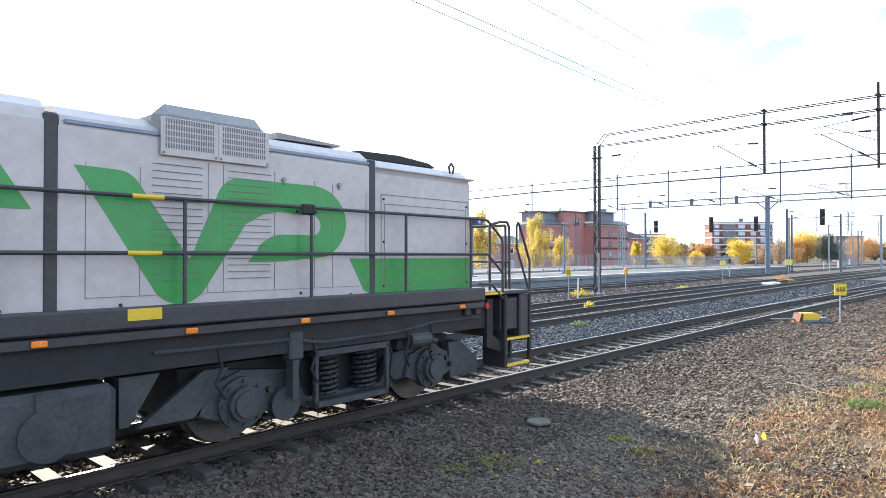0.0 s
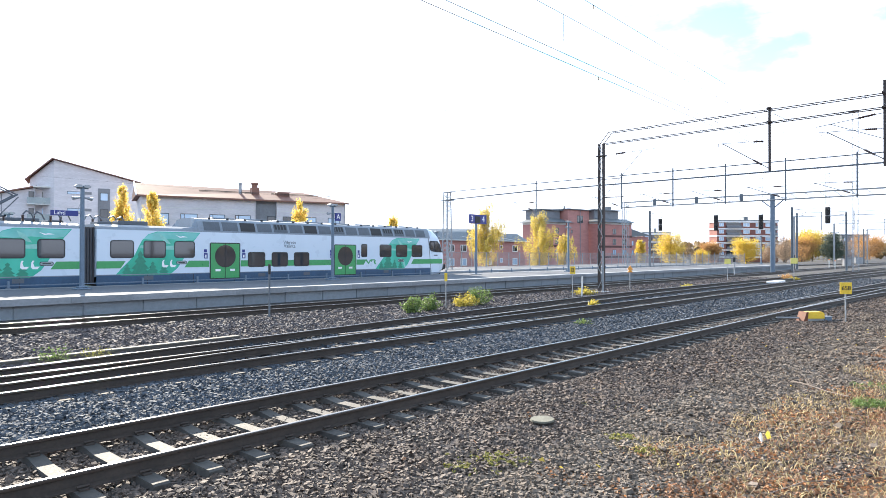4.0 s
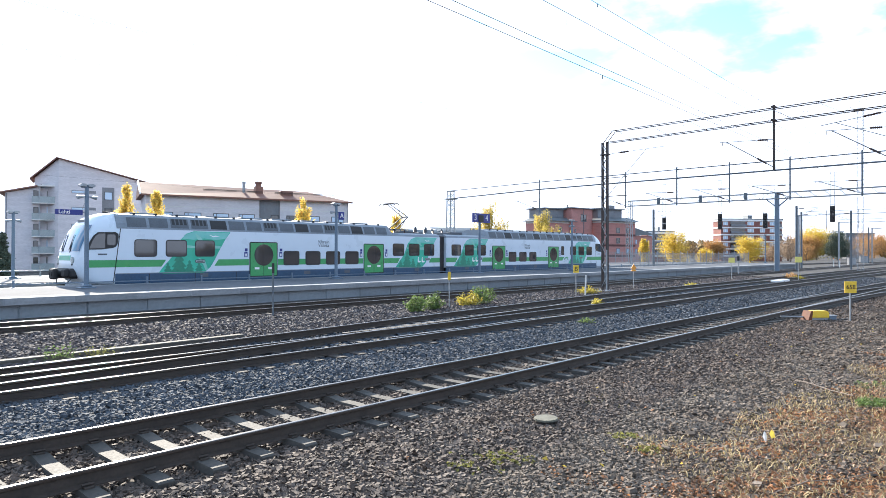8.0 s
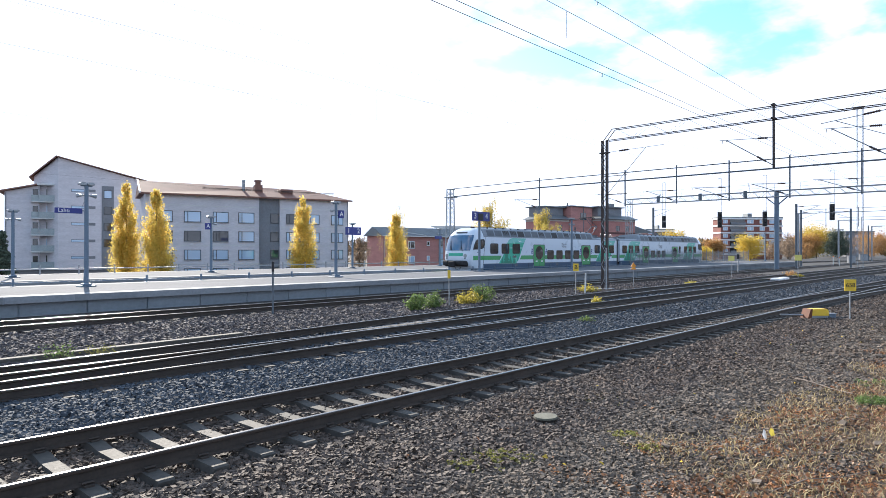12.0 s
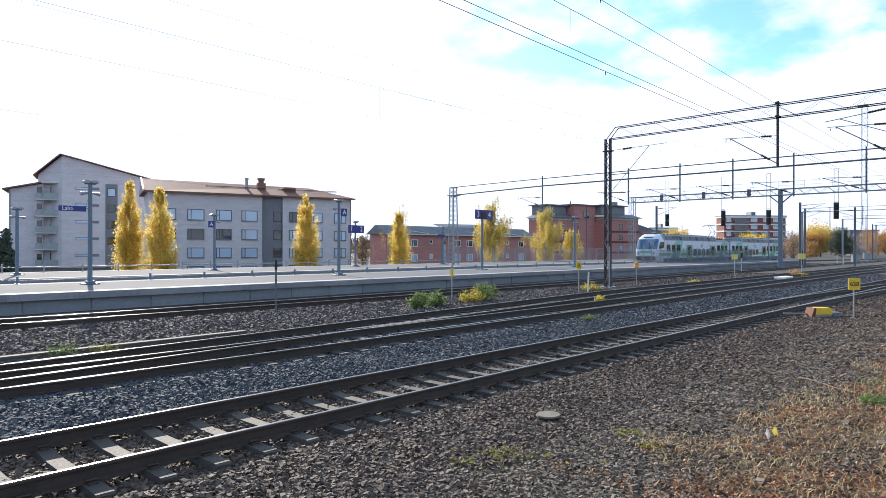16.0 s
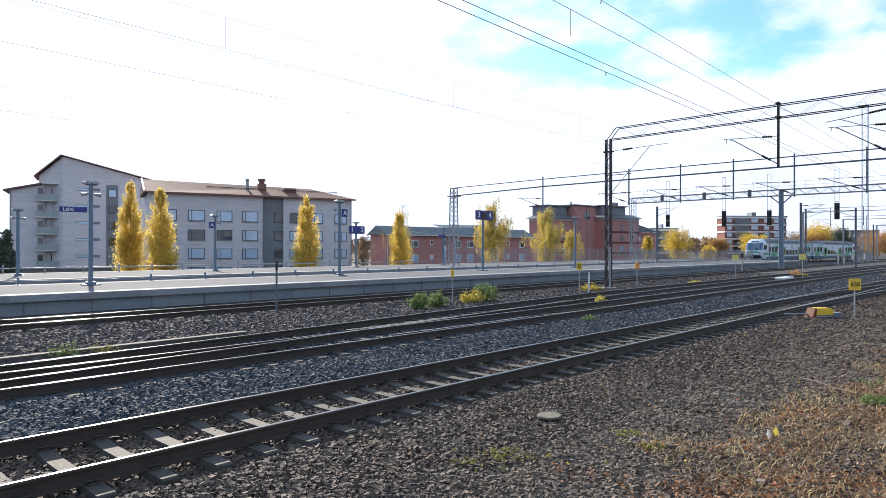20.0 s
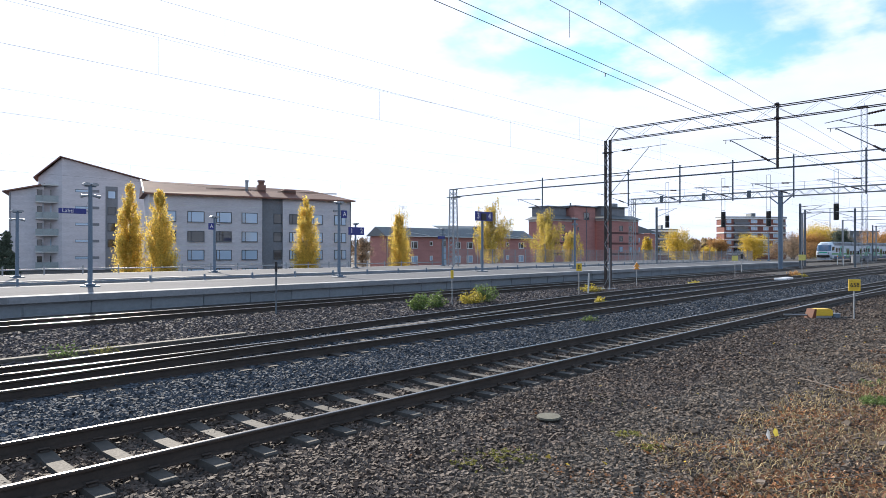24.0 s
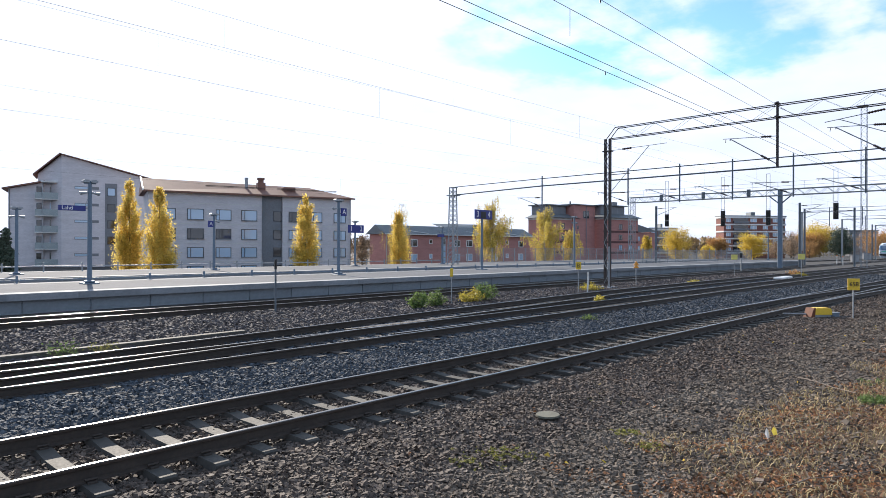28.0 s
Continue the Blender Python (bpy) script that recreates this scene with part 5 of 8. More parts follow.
            part("pane", plate(x0, x1, 2.01, 2.86, s, 0.012, 0.11), M["tglass"], fr)
        for x0, x1 in low_wins:
            fr = part("window", plate(x0 - 0.05, x1 + 0.05, 1.38, 2.31, s, 0.010, 0.15), M["tdark"], car, "dark rubber window surround")
            part("pane", plate(x0, x1, 1.43, 2.26, s, 0.016, 0.11), M["tglass"], fr)
        for x0, x1 in narrow:
            fr = part("window", plate(x0, x1, 1.97, 2.92, s, 0.006, 0.12), M["tdark"], car, "dark rubber window surround")
            part("pane", plate(x0 + 0.05, x1 - 0.05, 2.02, 2.87, s, 0.012, 0.09), M["tglass"], fr)
        for x0, x1 in doors:
            fr = part("door_frame", plate(x0 - 0.07, x1 + 0.07, 0.70, 2.86, s, 0.010, 0.1), M["tdark"], car, "black door surround")
            xm = (x0 + x1) / 2
            for a, b in ((x0, xm - 0.02), (xm + 0.02, x1)):
                lf = part("door_leaf", plate(a, b, 0.76, 2.80, s, 0.020), M["tgreen"], car, "green sliding door leaf")
                part("door_notice", plate((a + b) / 2 - 0.16, (a + b) / 2 + 0.16, 1.16, 1.29, s, 0.026), M["white"], lf, "small white notice")
            pts = [(xm + 0.67 * math.cos(2 * math.pi * k / 28), 2.05 + 0.67 * math.sin(2 * math.pi * k / 28)) for k in range(28)]
            dw = part("door_window", Mb().prism(pts, "y", s * 1.60, s * 1.63), M["tglass"], car, "large round door window")
            part("leaf_gap", plate(xm - 0.02, xm + 0.02, 1.38, 2.72, s, 0.034), M["tdark"], dw, "dark joint of the door leaves")
            for xx in (x0 - 0.42, x1 + 0.2):
                pg = part("pictogram", plate(xx, xx + 0.22, 1.92, 2.24, s, 0.008), M["signblue"], car, "blue pictogram sign")
                part("pictogram_mark", plate(xx + 0.07, xx + 0.16, 1.97, 2.14, s, 0.011), M["white"], pg)
                part("pictogram", plate(xx + 0.04, xx + 0.22, 2.28, 2.46, s, 0.008), M["signblue"], car, "blue pictogram sign")
        # green stripe in pieces with slanting ends beside the painted panels
        k = -0.26 if flip else 0.26
        p0, p1 = panels
        if flip:
            runs = [(0.95, p0[0] + 0.95, 0, k), (9.45, doors[0][0] - 0.1, k, 0), (doors[0][1] + 0.1, doors[1][0] - 0.1, 0, 0), (doors[1][1] + 0.1, p1[0] + 0.95, 0, k), (p1[0] + p1[1] - 0.30, L, k, 0)]
        else:
            runs = [(0.95, p0[0] + 0.22, 0, k), (p0[0] + p0[1] - 1.02, doors[0][0] - 0.1, k, 0), (doors[0][1] + 0.1, doors[1][0] - 0.1, 0, 0), (doors[1][1] + 0.1, p1[0] + 0.30, 0, k), (p1[0] + p1[1] - 0.95, L, k, 0)]
        for a, b, ka, kb in runs:
            part("stripe", Mb().prism([(a, 1.42), (b, 1.42), (b + kb, 1.80), (a + ka, 1.80)], "y", s * 1.57, s * 1.604), M["tgreen"], car, "green side stripe")
        for i, (a, wd) in enumerate(panels):
            painted_panel(car, a, wd, s, flip, i == 1)
        if flip:
            for pts in ([(9.36, 1.80), (9.16, 1.80), (9.0, 1.58), (8.86, 1.78), (8.72, 1.80), (8.98, 1.44)], [(8.78, 1.62), (8.74, 1.80), (8.36, 1.80), (8.28, 1.70), (8.34, 1.60), (8.24, 1.44), (8.38, 1.44), (8.5, 1.6), (8.42, 1.72), (8.62, 1.72), (8.68, 1.62)]):
                part("green_mark", Mb().prism(pts, "y", s * 1.6, s * 1.605), M["tgreen"], car, "green ribbon shape")
        cw = part("cab_side_window", Mb().prism([(0.97, 2.34), (1.12, 2.76), (1.28, 3.04), (1.5, 3.24), (2.36, 3.27), (2.5, 3.18), (2.52, 3.04), (2.47, 2.66), (2.38, 2.5), (2.24, 2.43), (1.68, 2.35)], "y", s * 1.56, s * 1.608), M["tdark"], car, "black cab side window")
        part("cab_door_window", plate(1.95, 2.36, 2.58, 3.14, s, 0.012, 0.09), M["tglass"], cw, "grey sliding cab pane")
        part("front_pane", Mb().prism([(1.1, 2.40), (1.24, 2.78), (1.38, 3.02), (1.54, 3.17), (1.86, 3.18), (1.84, 2.42)], "y", s * 1.57, s * 1.611), M["tglass"], cw)
        part("cab_number", plate(1.5, 1.95, 2.06, 2.14, s, 0.004), M["tgrille"], car, "dark lettering bar")
        for z, wd in ((2.93, "Vihrein"), (2.70, "Valinta")):
            text_part("slogan", wd, 0.33, Matrix.Translation((15.8, s * 1.603, z)) @ (FRONT if (s < 0) else pose(0, 0, 0, 90, 0, 180)), M["mastgrey"], car, "small grey lettering")
    for x in (4.6, 21.9):
        bg = part("bogie", Mb().box(x - 1.7, -1.15, 0.35, x + 1.7, 1.15, 0.7, 0.05), M["lblack"], car, "dark bogie")
        for dx in (-1.25, 1.25):
            wh = Mb()
            for y in (-0.8, 0.66):
                wh.tube((x + dx, y, 0.45), (x + dx, y + 0.14, 0.45), 0.445, 20)
            wh.tube((x + dx, -0.8, 0.45), (x + dx, 0.8, 0.45), 0.08, 8)
            part("wheelset", wh, M["steel"], bg)
    return car


CAR_A = build_car("white and green electric train car with teal forest panels", [(12.66, 13.78), (14.36, 15.48), (16.04, 17.16), (17.72, 18.84)], [], [(4.55, 4.35), (22.45, 4.7)], False)
CAR_B = build_car("white and green electric train car with one narrow window", [(14.30, 15.42), (15.98, 17.10), (17.66, 18.78)], [(9.12, 9.70)], [(3.62, 4.75), (21.9, 4.72)], True)
gw = part("gangway", Mb().box(27.5, -1.3, 0.7, 28.3, 1.3, 3.5, 0.03), M["tgrille"], CAR_A, "dark grey concertina gangway")
for i in range(6):
    part("gangway_fold", Mb().box(27.54 + i * 0.13, -1.37, 0.66, 27.60 + i * 0.13, 1.37, 3.56), M["lgrey"], gw)


def pantograph():
    p = part("pantograph", Mb().tube((23.6, -0.4, 4.05), (25.1, -0.35, 5.08), 0.05, 6).tube((23.6, 0.4, 4.05), (25.1, 0.35, 5.08), 0.05, 6).tube((25.1, -0.35, 5.08), (25.1, 0.35, 5.08), 0.05, 6).tube((25.1, -0.3, 5.08), (23.35, -0.15, 5.98), 0.035, 5).tube((25.1, 0.3, 5.08), (23.35, 0.15, 5.98), 0.035, 5).tube((24.4, 0, 4.0), (25.25, 0, 5.0), 0.025, 5), M["tgrille"], CAR_A, "raised dark pantograph")
    part("collector_head", Mb().path([(23.1, -0.95, 5.9), (23.1, -0.75, 6.05), (23.1, 0.75, 6.05), (23.1, 0.95, 5.9)], 0.035, 6).path([(23.55, -0.95, 5.9), (23.55, -0.75, 6.05), (23.55, 0.75, 6.05), (23.55, 0.95, 5.9)], 0.035, 6).tube((23.1, -0.4, 6.0), (23.55, -0.4, 6.0), 0.025, 5).tube((23.1, 0.4, 6.0), (23.55, 0.4, 6.0), 0.025, 5), M["lblack"], p, "two-strip collector head")
    part("pantograph_base", Mb().box(23.3, -0.6, 3.98, 24.6, -0.5, 4.06).box(23.3, 0.5, 3.98, 24.6, 0.6, 4.06).box(23.3, -0.6, 3.98, 23.4, 0.6, 4.06).box(24.5, -0.6, 3.98, 24.6, 0.6, 4.06), M["tgrille"], p)
    for x in (23.4, 24.5):
        for y in (-0.55, 0.55):
            part("base_insulator", insulator(Mb(), (x, y, 3.72), (x, y, 3.99), 0.07), M["insul"], p)


pantograph()


# ---- the diesel locomotive ----
def build_loco():
    lo = thing("diesel_locomotive", "white and green diesel shunting locomotive with grey frame", "locomotive")
    HW, D = 1.32, 1.62
    # frame
    part("frame_beam", Mb().box(-14.2, -1.5, 1.49, 0.2, 1.5, 1.70, 0.02), M["lgrey"], lo, "dark grey frame beam")
    part("frame_sill", Mb().box(-14.0, -1.36, 1.04, 0.55, 1.36, 1.485), M["lblack"], lo)
    part("frame_rail", Mb().box(-14.0, -1.47, 1.375, 0.2, -1.365, 1.47, 0.01).box(-14.0, 1.365, 1.375, 0.2, 1.47, 1.47, 0.01), M["lgrey"], lo)
    # hood sections with rounded roof edge
    def section(x0, x1, top, mt):
        pr = [(-HW, D), (-HW, top - 0.22), (-HW + 0.06, top - 0.1), (-HW + 0.2, top), (-0.5, top + 0.09), (0.5, top + 0.09), (HW - 0.2, top), (HW - 0.06, top - 0.1), (HW, top - 0.22), (HW, D)]
        return part("hood_section", Mb().prism(pr, "x", x0, x1), M["lwhite"], lo, "white engine hood section")
    h1 = section(-1.99, 0.0, 3.55, 0)
    h2 = section(-5.86, -2.1, 3.62, 0)
    h3 = section(-9.0, -5.95, 3.66, 0)
    h4 = section(-12.6, -9.1, 3.6, 0)
    for x0, x1 in ((-2.1, -1.99), (-5.97, -5.85)):
        part("dark_joint", Mb().box(x0 - 0.005, -HW - 0.012, D - 0.1, x1 + 0.005, HW + 0.012, 3.52, 0.02), M["lgrey"], lo, "dark vertical joint strip")
    # roof furniture
    part("roof_gutter", Mb().box(-5.8, -HW - 0.004, 3.44, -2.1, -HW + 0.03, 3.475).box(-5.8, HW - 0.03, 3.44, -2.1, HW + 0.004, 3.475), M["lgutter"], lo, "thin steel-blue gutter strip")
    part("roof_lip", Mb().box(-1.98, -HW - 0.05, 3.40, 0.05, -HW + 0.02, 3.43, 0.01).box(0.0, -HW - 0.05, 3.40, 0.08, HW + 0.05, 3.43, 0.01), M["lwhite"], lo, "projecting white roof lip")
    vb = part("ventilator_box", Mb().box(-4.97, -HW - 0.03, 3.26, -3.65, HW + 0.03, 3.80, 0.13), M["lvent"], lo, "rounded grey ventilator box")
    for x0, x1 in ((-4.9, -4.33), (-4.27, -3.7)):
        vp = part("vent_panel", Mb().box(x0 - 0.03, -HW - 0.042, 3.24, x1 + 0.03, -HW - 0.028, 3.64, 0.006), M["lwhite"], vb, "perforated white panel")
        sl = Mb()
        k, x = 0, x0 + 0.02
        while x < x1 - 0.02:
            for z in (3.32, 3.385, 3.45, 3.515, 3.58):
                sl.box(x, -HW - 0.0455, z, x + 0.012, -HW - 0.0415, z + 0.048)
            x += 0.027
        tagged(part("vent_slot_field", sl, M["lseam"], vp, "rows of fine upright slots"), kind="stuff")
        for x in (x0 + 0.0, x1 - 0.0):
            part("vent_screw", Mb().tube((x, -HW - 0.05, 3.27), (x, -HW - 0.04, 3.27), 0.012, 6), M["lseam"], vp)
    part("roof_grille", Mb().prism([(-2.02, 3.60), (-2.0, 3.69), (-1.2, 3.71), (-0.55, 3.66), (-0.4, 3.60)], "y", -0.95, 0.95), M["lblack"], lo, "dark roof grille")
    part("roof_hatch", Mb().prism([(-3.3, 3.68), (-3.3, 3.76), (-2.3, 3.72), (-2.3, 3.695)], "y", -0.95, 0.95), M["lvent"], lo)
    part("lifting_eye", Mb().path([(-0.35, -HW + 0.1, 3.5), (-0.38, -HW + 0.1, 3.6), (-0.32, -HW + 0.1, 3.66), (-0.26, -HW + 0.1, 3.6), (-0.29, -HW + 0.1, 3.5)], 0.018, 5), M["lgrey"], lo)
    # louvres, only their shade as thin grey lines, and door seams on the near flank
    y = -HW
    lv = Mb()
    for x0, x1 in ((-5.0, -4.46), (-4.17, -3.62)):
        for k in range(17):
            z = 1.95 + k * 0.075
            lv.prism([(x0, z), (x1, z), (x1 - 0.01, z + 0.006), (x0 + 0.01, z + 0.006)], "y", y - 0.010, y)
    part("louvre", lv, M["lseam"], h2, "thin grey lines painting the shade of pressed louvres")
    for x, z1 in ((-5.62, 3.1), (-5.12, 3.1), (-4.40, 3.22), (-4.22, 3.22), (-3.57, 3.2), (-3.0, 3.14), (-2.72, 3.12), (-2.16, 3.05), (-6.4, 3.2), (-7.2, 3.2)):
        part("panel_seam", Mb().box(x, y - 0.005, 1.80, x + 0.005, y - 0.001, z1), M["lseam"], lo)
    part("panel_seam", Mb().box(-5.62, y - 0.005, 1.80, -2.16, y - 0.001, 1.805), M["lseam"], lo)
    for x, z in ((-3.45, 3.12), (-2.62, 3.12)):
        part("lifting_lug", Mb().tube((x, y - 0.03, z), (x, y, z), 0.028, 8).tube((x, y - 0.025, z - 0.06), (x, y - 0.01, z - 0.02), 0.01, 5), M["lvent"], lo, "small round lug")
    for x0, x1, z0, z1 in ((-1.89, -0.04, 1.76, 3.05), (-1.83, -0.10, 1.82, 2.92)):
        for a, b, c, d in ((x0, x1, z0, z0 + 0.008), (x0, x1, z1, z1 + 0.008), (x0, x0 + 0.008, z0, z1), (x1, x1 + 0.008, z0, z1)):
            part("panel_seam", Mb().box(a, y - 0.0065, c, b, y - 0.0045, d), M["lseam"], lo)
    rv = Mb()
    for x, z in ((-1.84, 2.99), (-0.08, 2.98), (-1.84, 2.4), (-0.08, 2.4), (-1.84, 1.79), (-0.08, 1.79), (-2.42, 1.70), (-5.3, 1.72), (-6.3, 1.72), (-3.2, 1.75)):
        rv.tube((x, y - 0.010, z), (x, y, z), 0.018, 8)
    part("latch", rv, M["lblack"], lo)
    # green paint: flowing ribbons and the end band
    gp = part("end_band", Mb().prism([(-2.1, D + 0.08), (-0.004, D + 0.08), (-0.004, 2.17), (-2.44, 2.17), (-2.2, 1.75)], "y", y - 0.003, y - 0.001), M["lgreen"], lo, "green band at the hood end")
    def ribbon(pts):
        return Mb().prism(pts, "y", y - 0.0045, y - 0.001)
    def arc(cx, cz, rx, rz, a0, a1, n=10):
        return [(cx + rx * math.cos(radians(a0 + (a1 - a0) * k / n)), cz + rz * math.sin(radians(a0 + (a1 - a0) * k / n))) for k in range(n + 1)]
    part("painted_ribbon", ribbon([(-5.72, 3.06), (-5.38, 3.05)] + arc(-5.34, 2.80, 0.25, 0.25, 80, 30, 5) + [(-4.60, 2.16), (-4.70, 1.70)] + arc(-4.70, 2.04, 0.33, 0.34, 270, 205, 6)), M["lgreen"], lo, "slanting green ribbon")
    part("painted_ribbon", ribbon(arc(-4.70, 2.04, 0.33, 0.34, 270, 330, 6) + [(-3.95, 2.56), (-3.72, 2.69), (-4.0, 3.08)] + arc(-4.02, 2.72, 0.3, 0.36, 95, 145, 5) + [(-4.60, 2.16)]), M["lgreen"], lo, "rising green ribbon")
    part("painted_ribbon", ribbon([(-4.0, 3.08)] + arc(-3.03, 2.62, 0.53, 0.46, 90, -68, 16) + [(-3.44, 2.14), (-3.92, 2.13)] + arc(-3.44, 2.13, 0.40, 0.33, 160, 92, 6) + [(-3.02, 2.46)] + arc(-3.02, 2.585, 0.12, 0.125, -88, 90, 8) + [(-3.50, 2.73), (-3.72, 2.69)]), M["lgreen"], lo, "arched green ribbon")
    part("painted_ribbon", ribbon([(-7.0, 2.62), (-6.06, 2.62), (-6.36, 3.1), (-6.9, 3.16)]), M["lgreen"], lo, "slanting green ribbon")
    # handrails on both walkways
    for s in (-1, 1):
        yy = s * 1.46
        hr = part("handrail", Mb().path([(-13.5, yy, 2.79), (0.22, yy, 2.79), (0.30, yy, 2.77), (0.66, yy, 2.5), (0.69, yy, 2.44), (0.69, yy, 1.58)], 0.021, 8).path([(-13.5, yy, 2.23), (0.3, yy, 2.23), (0.69, yy, 1.92)], 0.021, 8).path([(0.1, yy, 1.76), (0.4, yy, 1.74), (0.69, yy, 1.5)], 0.021, 8), M["lgrey"], lo, "dark grey tube handrail")
        for x in (-13.5, -11.8, -10.1, -8.0, -6.37, -4.72, -3.14, -1.54, -0.13):
            part("stanchion", Mb().tube((x, yy, 1.5), (x, yy, 2.80), 0.021, 8), M["lgrey"], hr)
        part("yellow_sleeve", Mb().tube((-5.25, yy, 2.79), (-4.94, yy, 2.79), 0.025, 8), M["yellow"], hr, "yellow sleeve on the rail")
        part("yellow_sleeve", Mb().tube((-5.29, yy, 2.23), (-4.96, yy, 2.23), 0.025, 8), M["yellow"], hr, "yellow sleeve on the rail")
    part("front_railing", Mb().path([(0.8, -1.1, 1.6), (0.8, -1.1, 2.74), (1.1, -1.1, 2.80), (1.3, -1.1, 2.80), (1.36, -1.1, 2.7), (1.36, -1.1, 1.6)], 0.024, 8).tube((0.8, -1.1, 2.1), (1.36, -1.1, 2.1), 0.02, 8), M["lgrey"], lo, "dark grey front platform railing")
    part("grab_pole", Mb().path([(1.10, -1.45, 2.70), (1.13, -1.45, 2.78), (1.18, -1.45, 2.74), (1.48, -1.45, 2.12), (1.47, -1.45, 1.2)], 0.022, 8).path([(1.10, -1.45, 2.74), (1.10, -1.45, 2.35), (1.45, -1.45, 1.62)], 0.02, 8), M["lgrey"], lo, "bent grab rail above the steps")
    part("rail_fitting", Mb().box(-3.3, -1.5, 2.70, -3.1, -1.44, 2.83, 0.02).box(-3.36, -1.49, 2.72, -3.08, -1.45, 2.75), M["lblack"], lo, "small dark fitting clamped to the handrail")
    part("end_railing", Mb().path([(1.38, -1.0, 1.6), (1.38, -1.0, 2.75), (1.38, 1.0, 2.75), (1.38, 1.0, 1.6)], 0.024, 8).tube((1.38, -1.0, 2.1), (1.38, 1.0, 2.1), 0.02, 8), M["lgrey"], lo)
    part("front_deck", Mb().box(0.21, -1.45, 1.56, 1.45, 1.45, 1.62, 0.01), M["lgrey"], lo, "dark tread-plate front deck")
    part("deck_edge", Mb().box(0.22, -1.47, 1.57, 0.72, -1.452, 1.61), M["yellow"], lo, "yellow deck edge")
    part("end_beam", Mb().box(1.2, -1.45, 0.75, 1.47, 1.45, 1.55, 0.02), M["lgrey"], lo)
    part("side_locker", Mb().box(0.72, -1.4, 0.95, 1.19, 1.4, 1.5, 0.02), M["lgrey"], lo)
    st = part("step_ladder", Mb().prism([(0.73, 0.34), (0.80, 0.34), (0.80, 1.55), (0.73, 1.55)], "y", -1.47, -1.0), M["lblack"], lo, "dark step ladder")
    part("ladder_side", Mb().box(1.44, -1.47, 0.34, 1.50, -1.42, 1.55).box(1.44, -1.05, 0.34, 1.50, -1.0, 1.55).box(1.44, -1.42, 1.35, 1.50, -1.05, 1.55).box(1.44, -1.42, 0.80, 1.50, -1.05, 0.92), M["lblack"], st, "slotted ladder side plate")
    part("ladder_back", Mb().box(0.81, -1.02, 0.92, 1.43, -0.99, 1.54).box(0.81, -1.02, 0.34, 1.43, -0.99, 0.46), M["lblack"], st)
    part("ladder_brace", Mb().prism([(0.35, 0.72), (0.72, 0.60), (0.72, 0.78), (0.5, 0.9), (0.5, 1.5), (0.35, 1.5)], "y", -1.4, -1.34), M["lblack"], st)
    for z in (0.34, 0.78):
        t = part("step", Mb().box(0.80, -1.43, z, 1.44, -1.05, z + 0.05), M["lblack"], st)
        part("step_edge", Mb().box(0.80, -1.475, z + 0.01, 1.44, -1.432, z + 0.05), M["yellow"], t, "yellow step edge")
    for yb in (-0.88, 0.88):
        bf = part("buffer", Mb().tube((1.47, yb, 1.06), (1.85, yb, 1.06), 0.11, 12), M["lgrey"], lo)
        part("buffer_head", Mb().tube((1.85, yb, 1.06), (1.91, yb, 1.06), 0.26, 20, 0.24), M["lblack"], bf, "round black buffer head")
    part("draw_hook", Mb().box(1.47, -0.08, 0.95, 1.75, 0.08, 1.12, 0.03), M["lblack"], lo)
    for x in (-6.1, -4.72, -3.31, -1.92, -0.43):
        part("marker_lamp", Mb().box(x, -1.505, 1.395, x + 0.13, -1.472, 1.455, 0.01), M["orange"], lo, "orange marker lamp")
    part("yellow_plate", Mb().box(-5.3, -1.506, 1.575, -4.97, -1.498, 1.69), M["yellow"], lo, "plain yellow plate")
    # bogies
    def bogie(cx):
        b = part("bogie_frame", Mb().prism([(cx - 2.3, 0.55), (cx - 1.9, 0.35), (cx - 0.9, 0.42), (cx - 0.65, 0.30), (cx + 0.65, 0.30), (cx + 0.9, 0.42), (cx + 1.9, 0.38), (cx + 2.1, 0.60), (cx + 1.7, 0.9), (cx + 0.85, 0.80), (cx + 0.62, 0.42), (cx - 0.62, 0.42), (cx - 0.85, 0.80), (cx - 1.7, 0.9)], "y", -1.14, -1.0), M["lbogie"], lo, "grey bogie frame")
        # black filler block, added as the darkness seen behind the frame
        part("bogie_core", Mb().box(cx - 2.2, -0.98, 0.35, cx + 2.2, 1.0, 0.95), M["lblack"], b)
        part("far_frame", Mb().box(cx - 2.2, 1.0, 0.35, cx + 2.2, 1.14, 0.9), M["lbogie"], b)
        for dx in (-1.56, 1.56):
            wh = Mb()
            for yw in (-0.83, 0.69):
                wh.tube((cx + dx, yw, 0.5), (cx + dx, yw + 0.14, 0.5), 0.5, 28).tube((cx + dx, yw + (0.12 if yw < 0 else 0.0), 0.5), (cx + dx, yw + (0.15 if yw < 0 else 0.03), 0.5), 0.53, 28)
            wh.tube((cx + dx, -1.0, 0.5), (cx + dx, 1.0, 0.5), 0.1, 10)
            part("wheelset", wh, M["steel"], b)
            ab = Mb().tube((cx + dx, -1.26, 0.52), (cx + dx, -1.1, 0.52), 0.30, 20).tube((cx + dx, -1.34, 0.52), (cx + dx, -1.26, 0.52), 0.20, 20).tube((cx + dx, -1.38, 0.52), (cx + dx, -1.34, 0.52), 0.15, 20)
            for k in range(8):
                a = k * math.pi / 4
                ab.tube((cx + dx + 0.25 * math.cos(a), -1.29, 0.52 + 0.25 * math.sin(a)), (cx + dx + 0.25 * math.cos(a), -1.25, 0.52 + 0.25 * math.sin(a)), 0.022, 6)
            part("axle_box", ab, M["lbogie"], b, "round grey axle box")
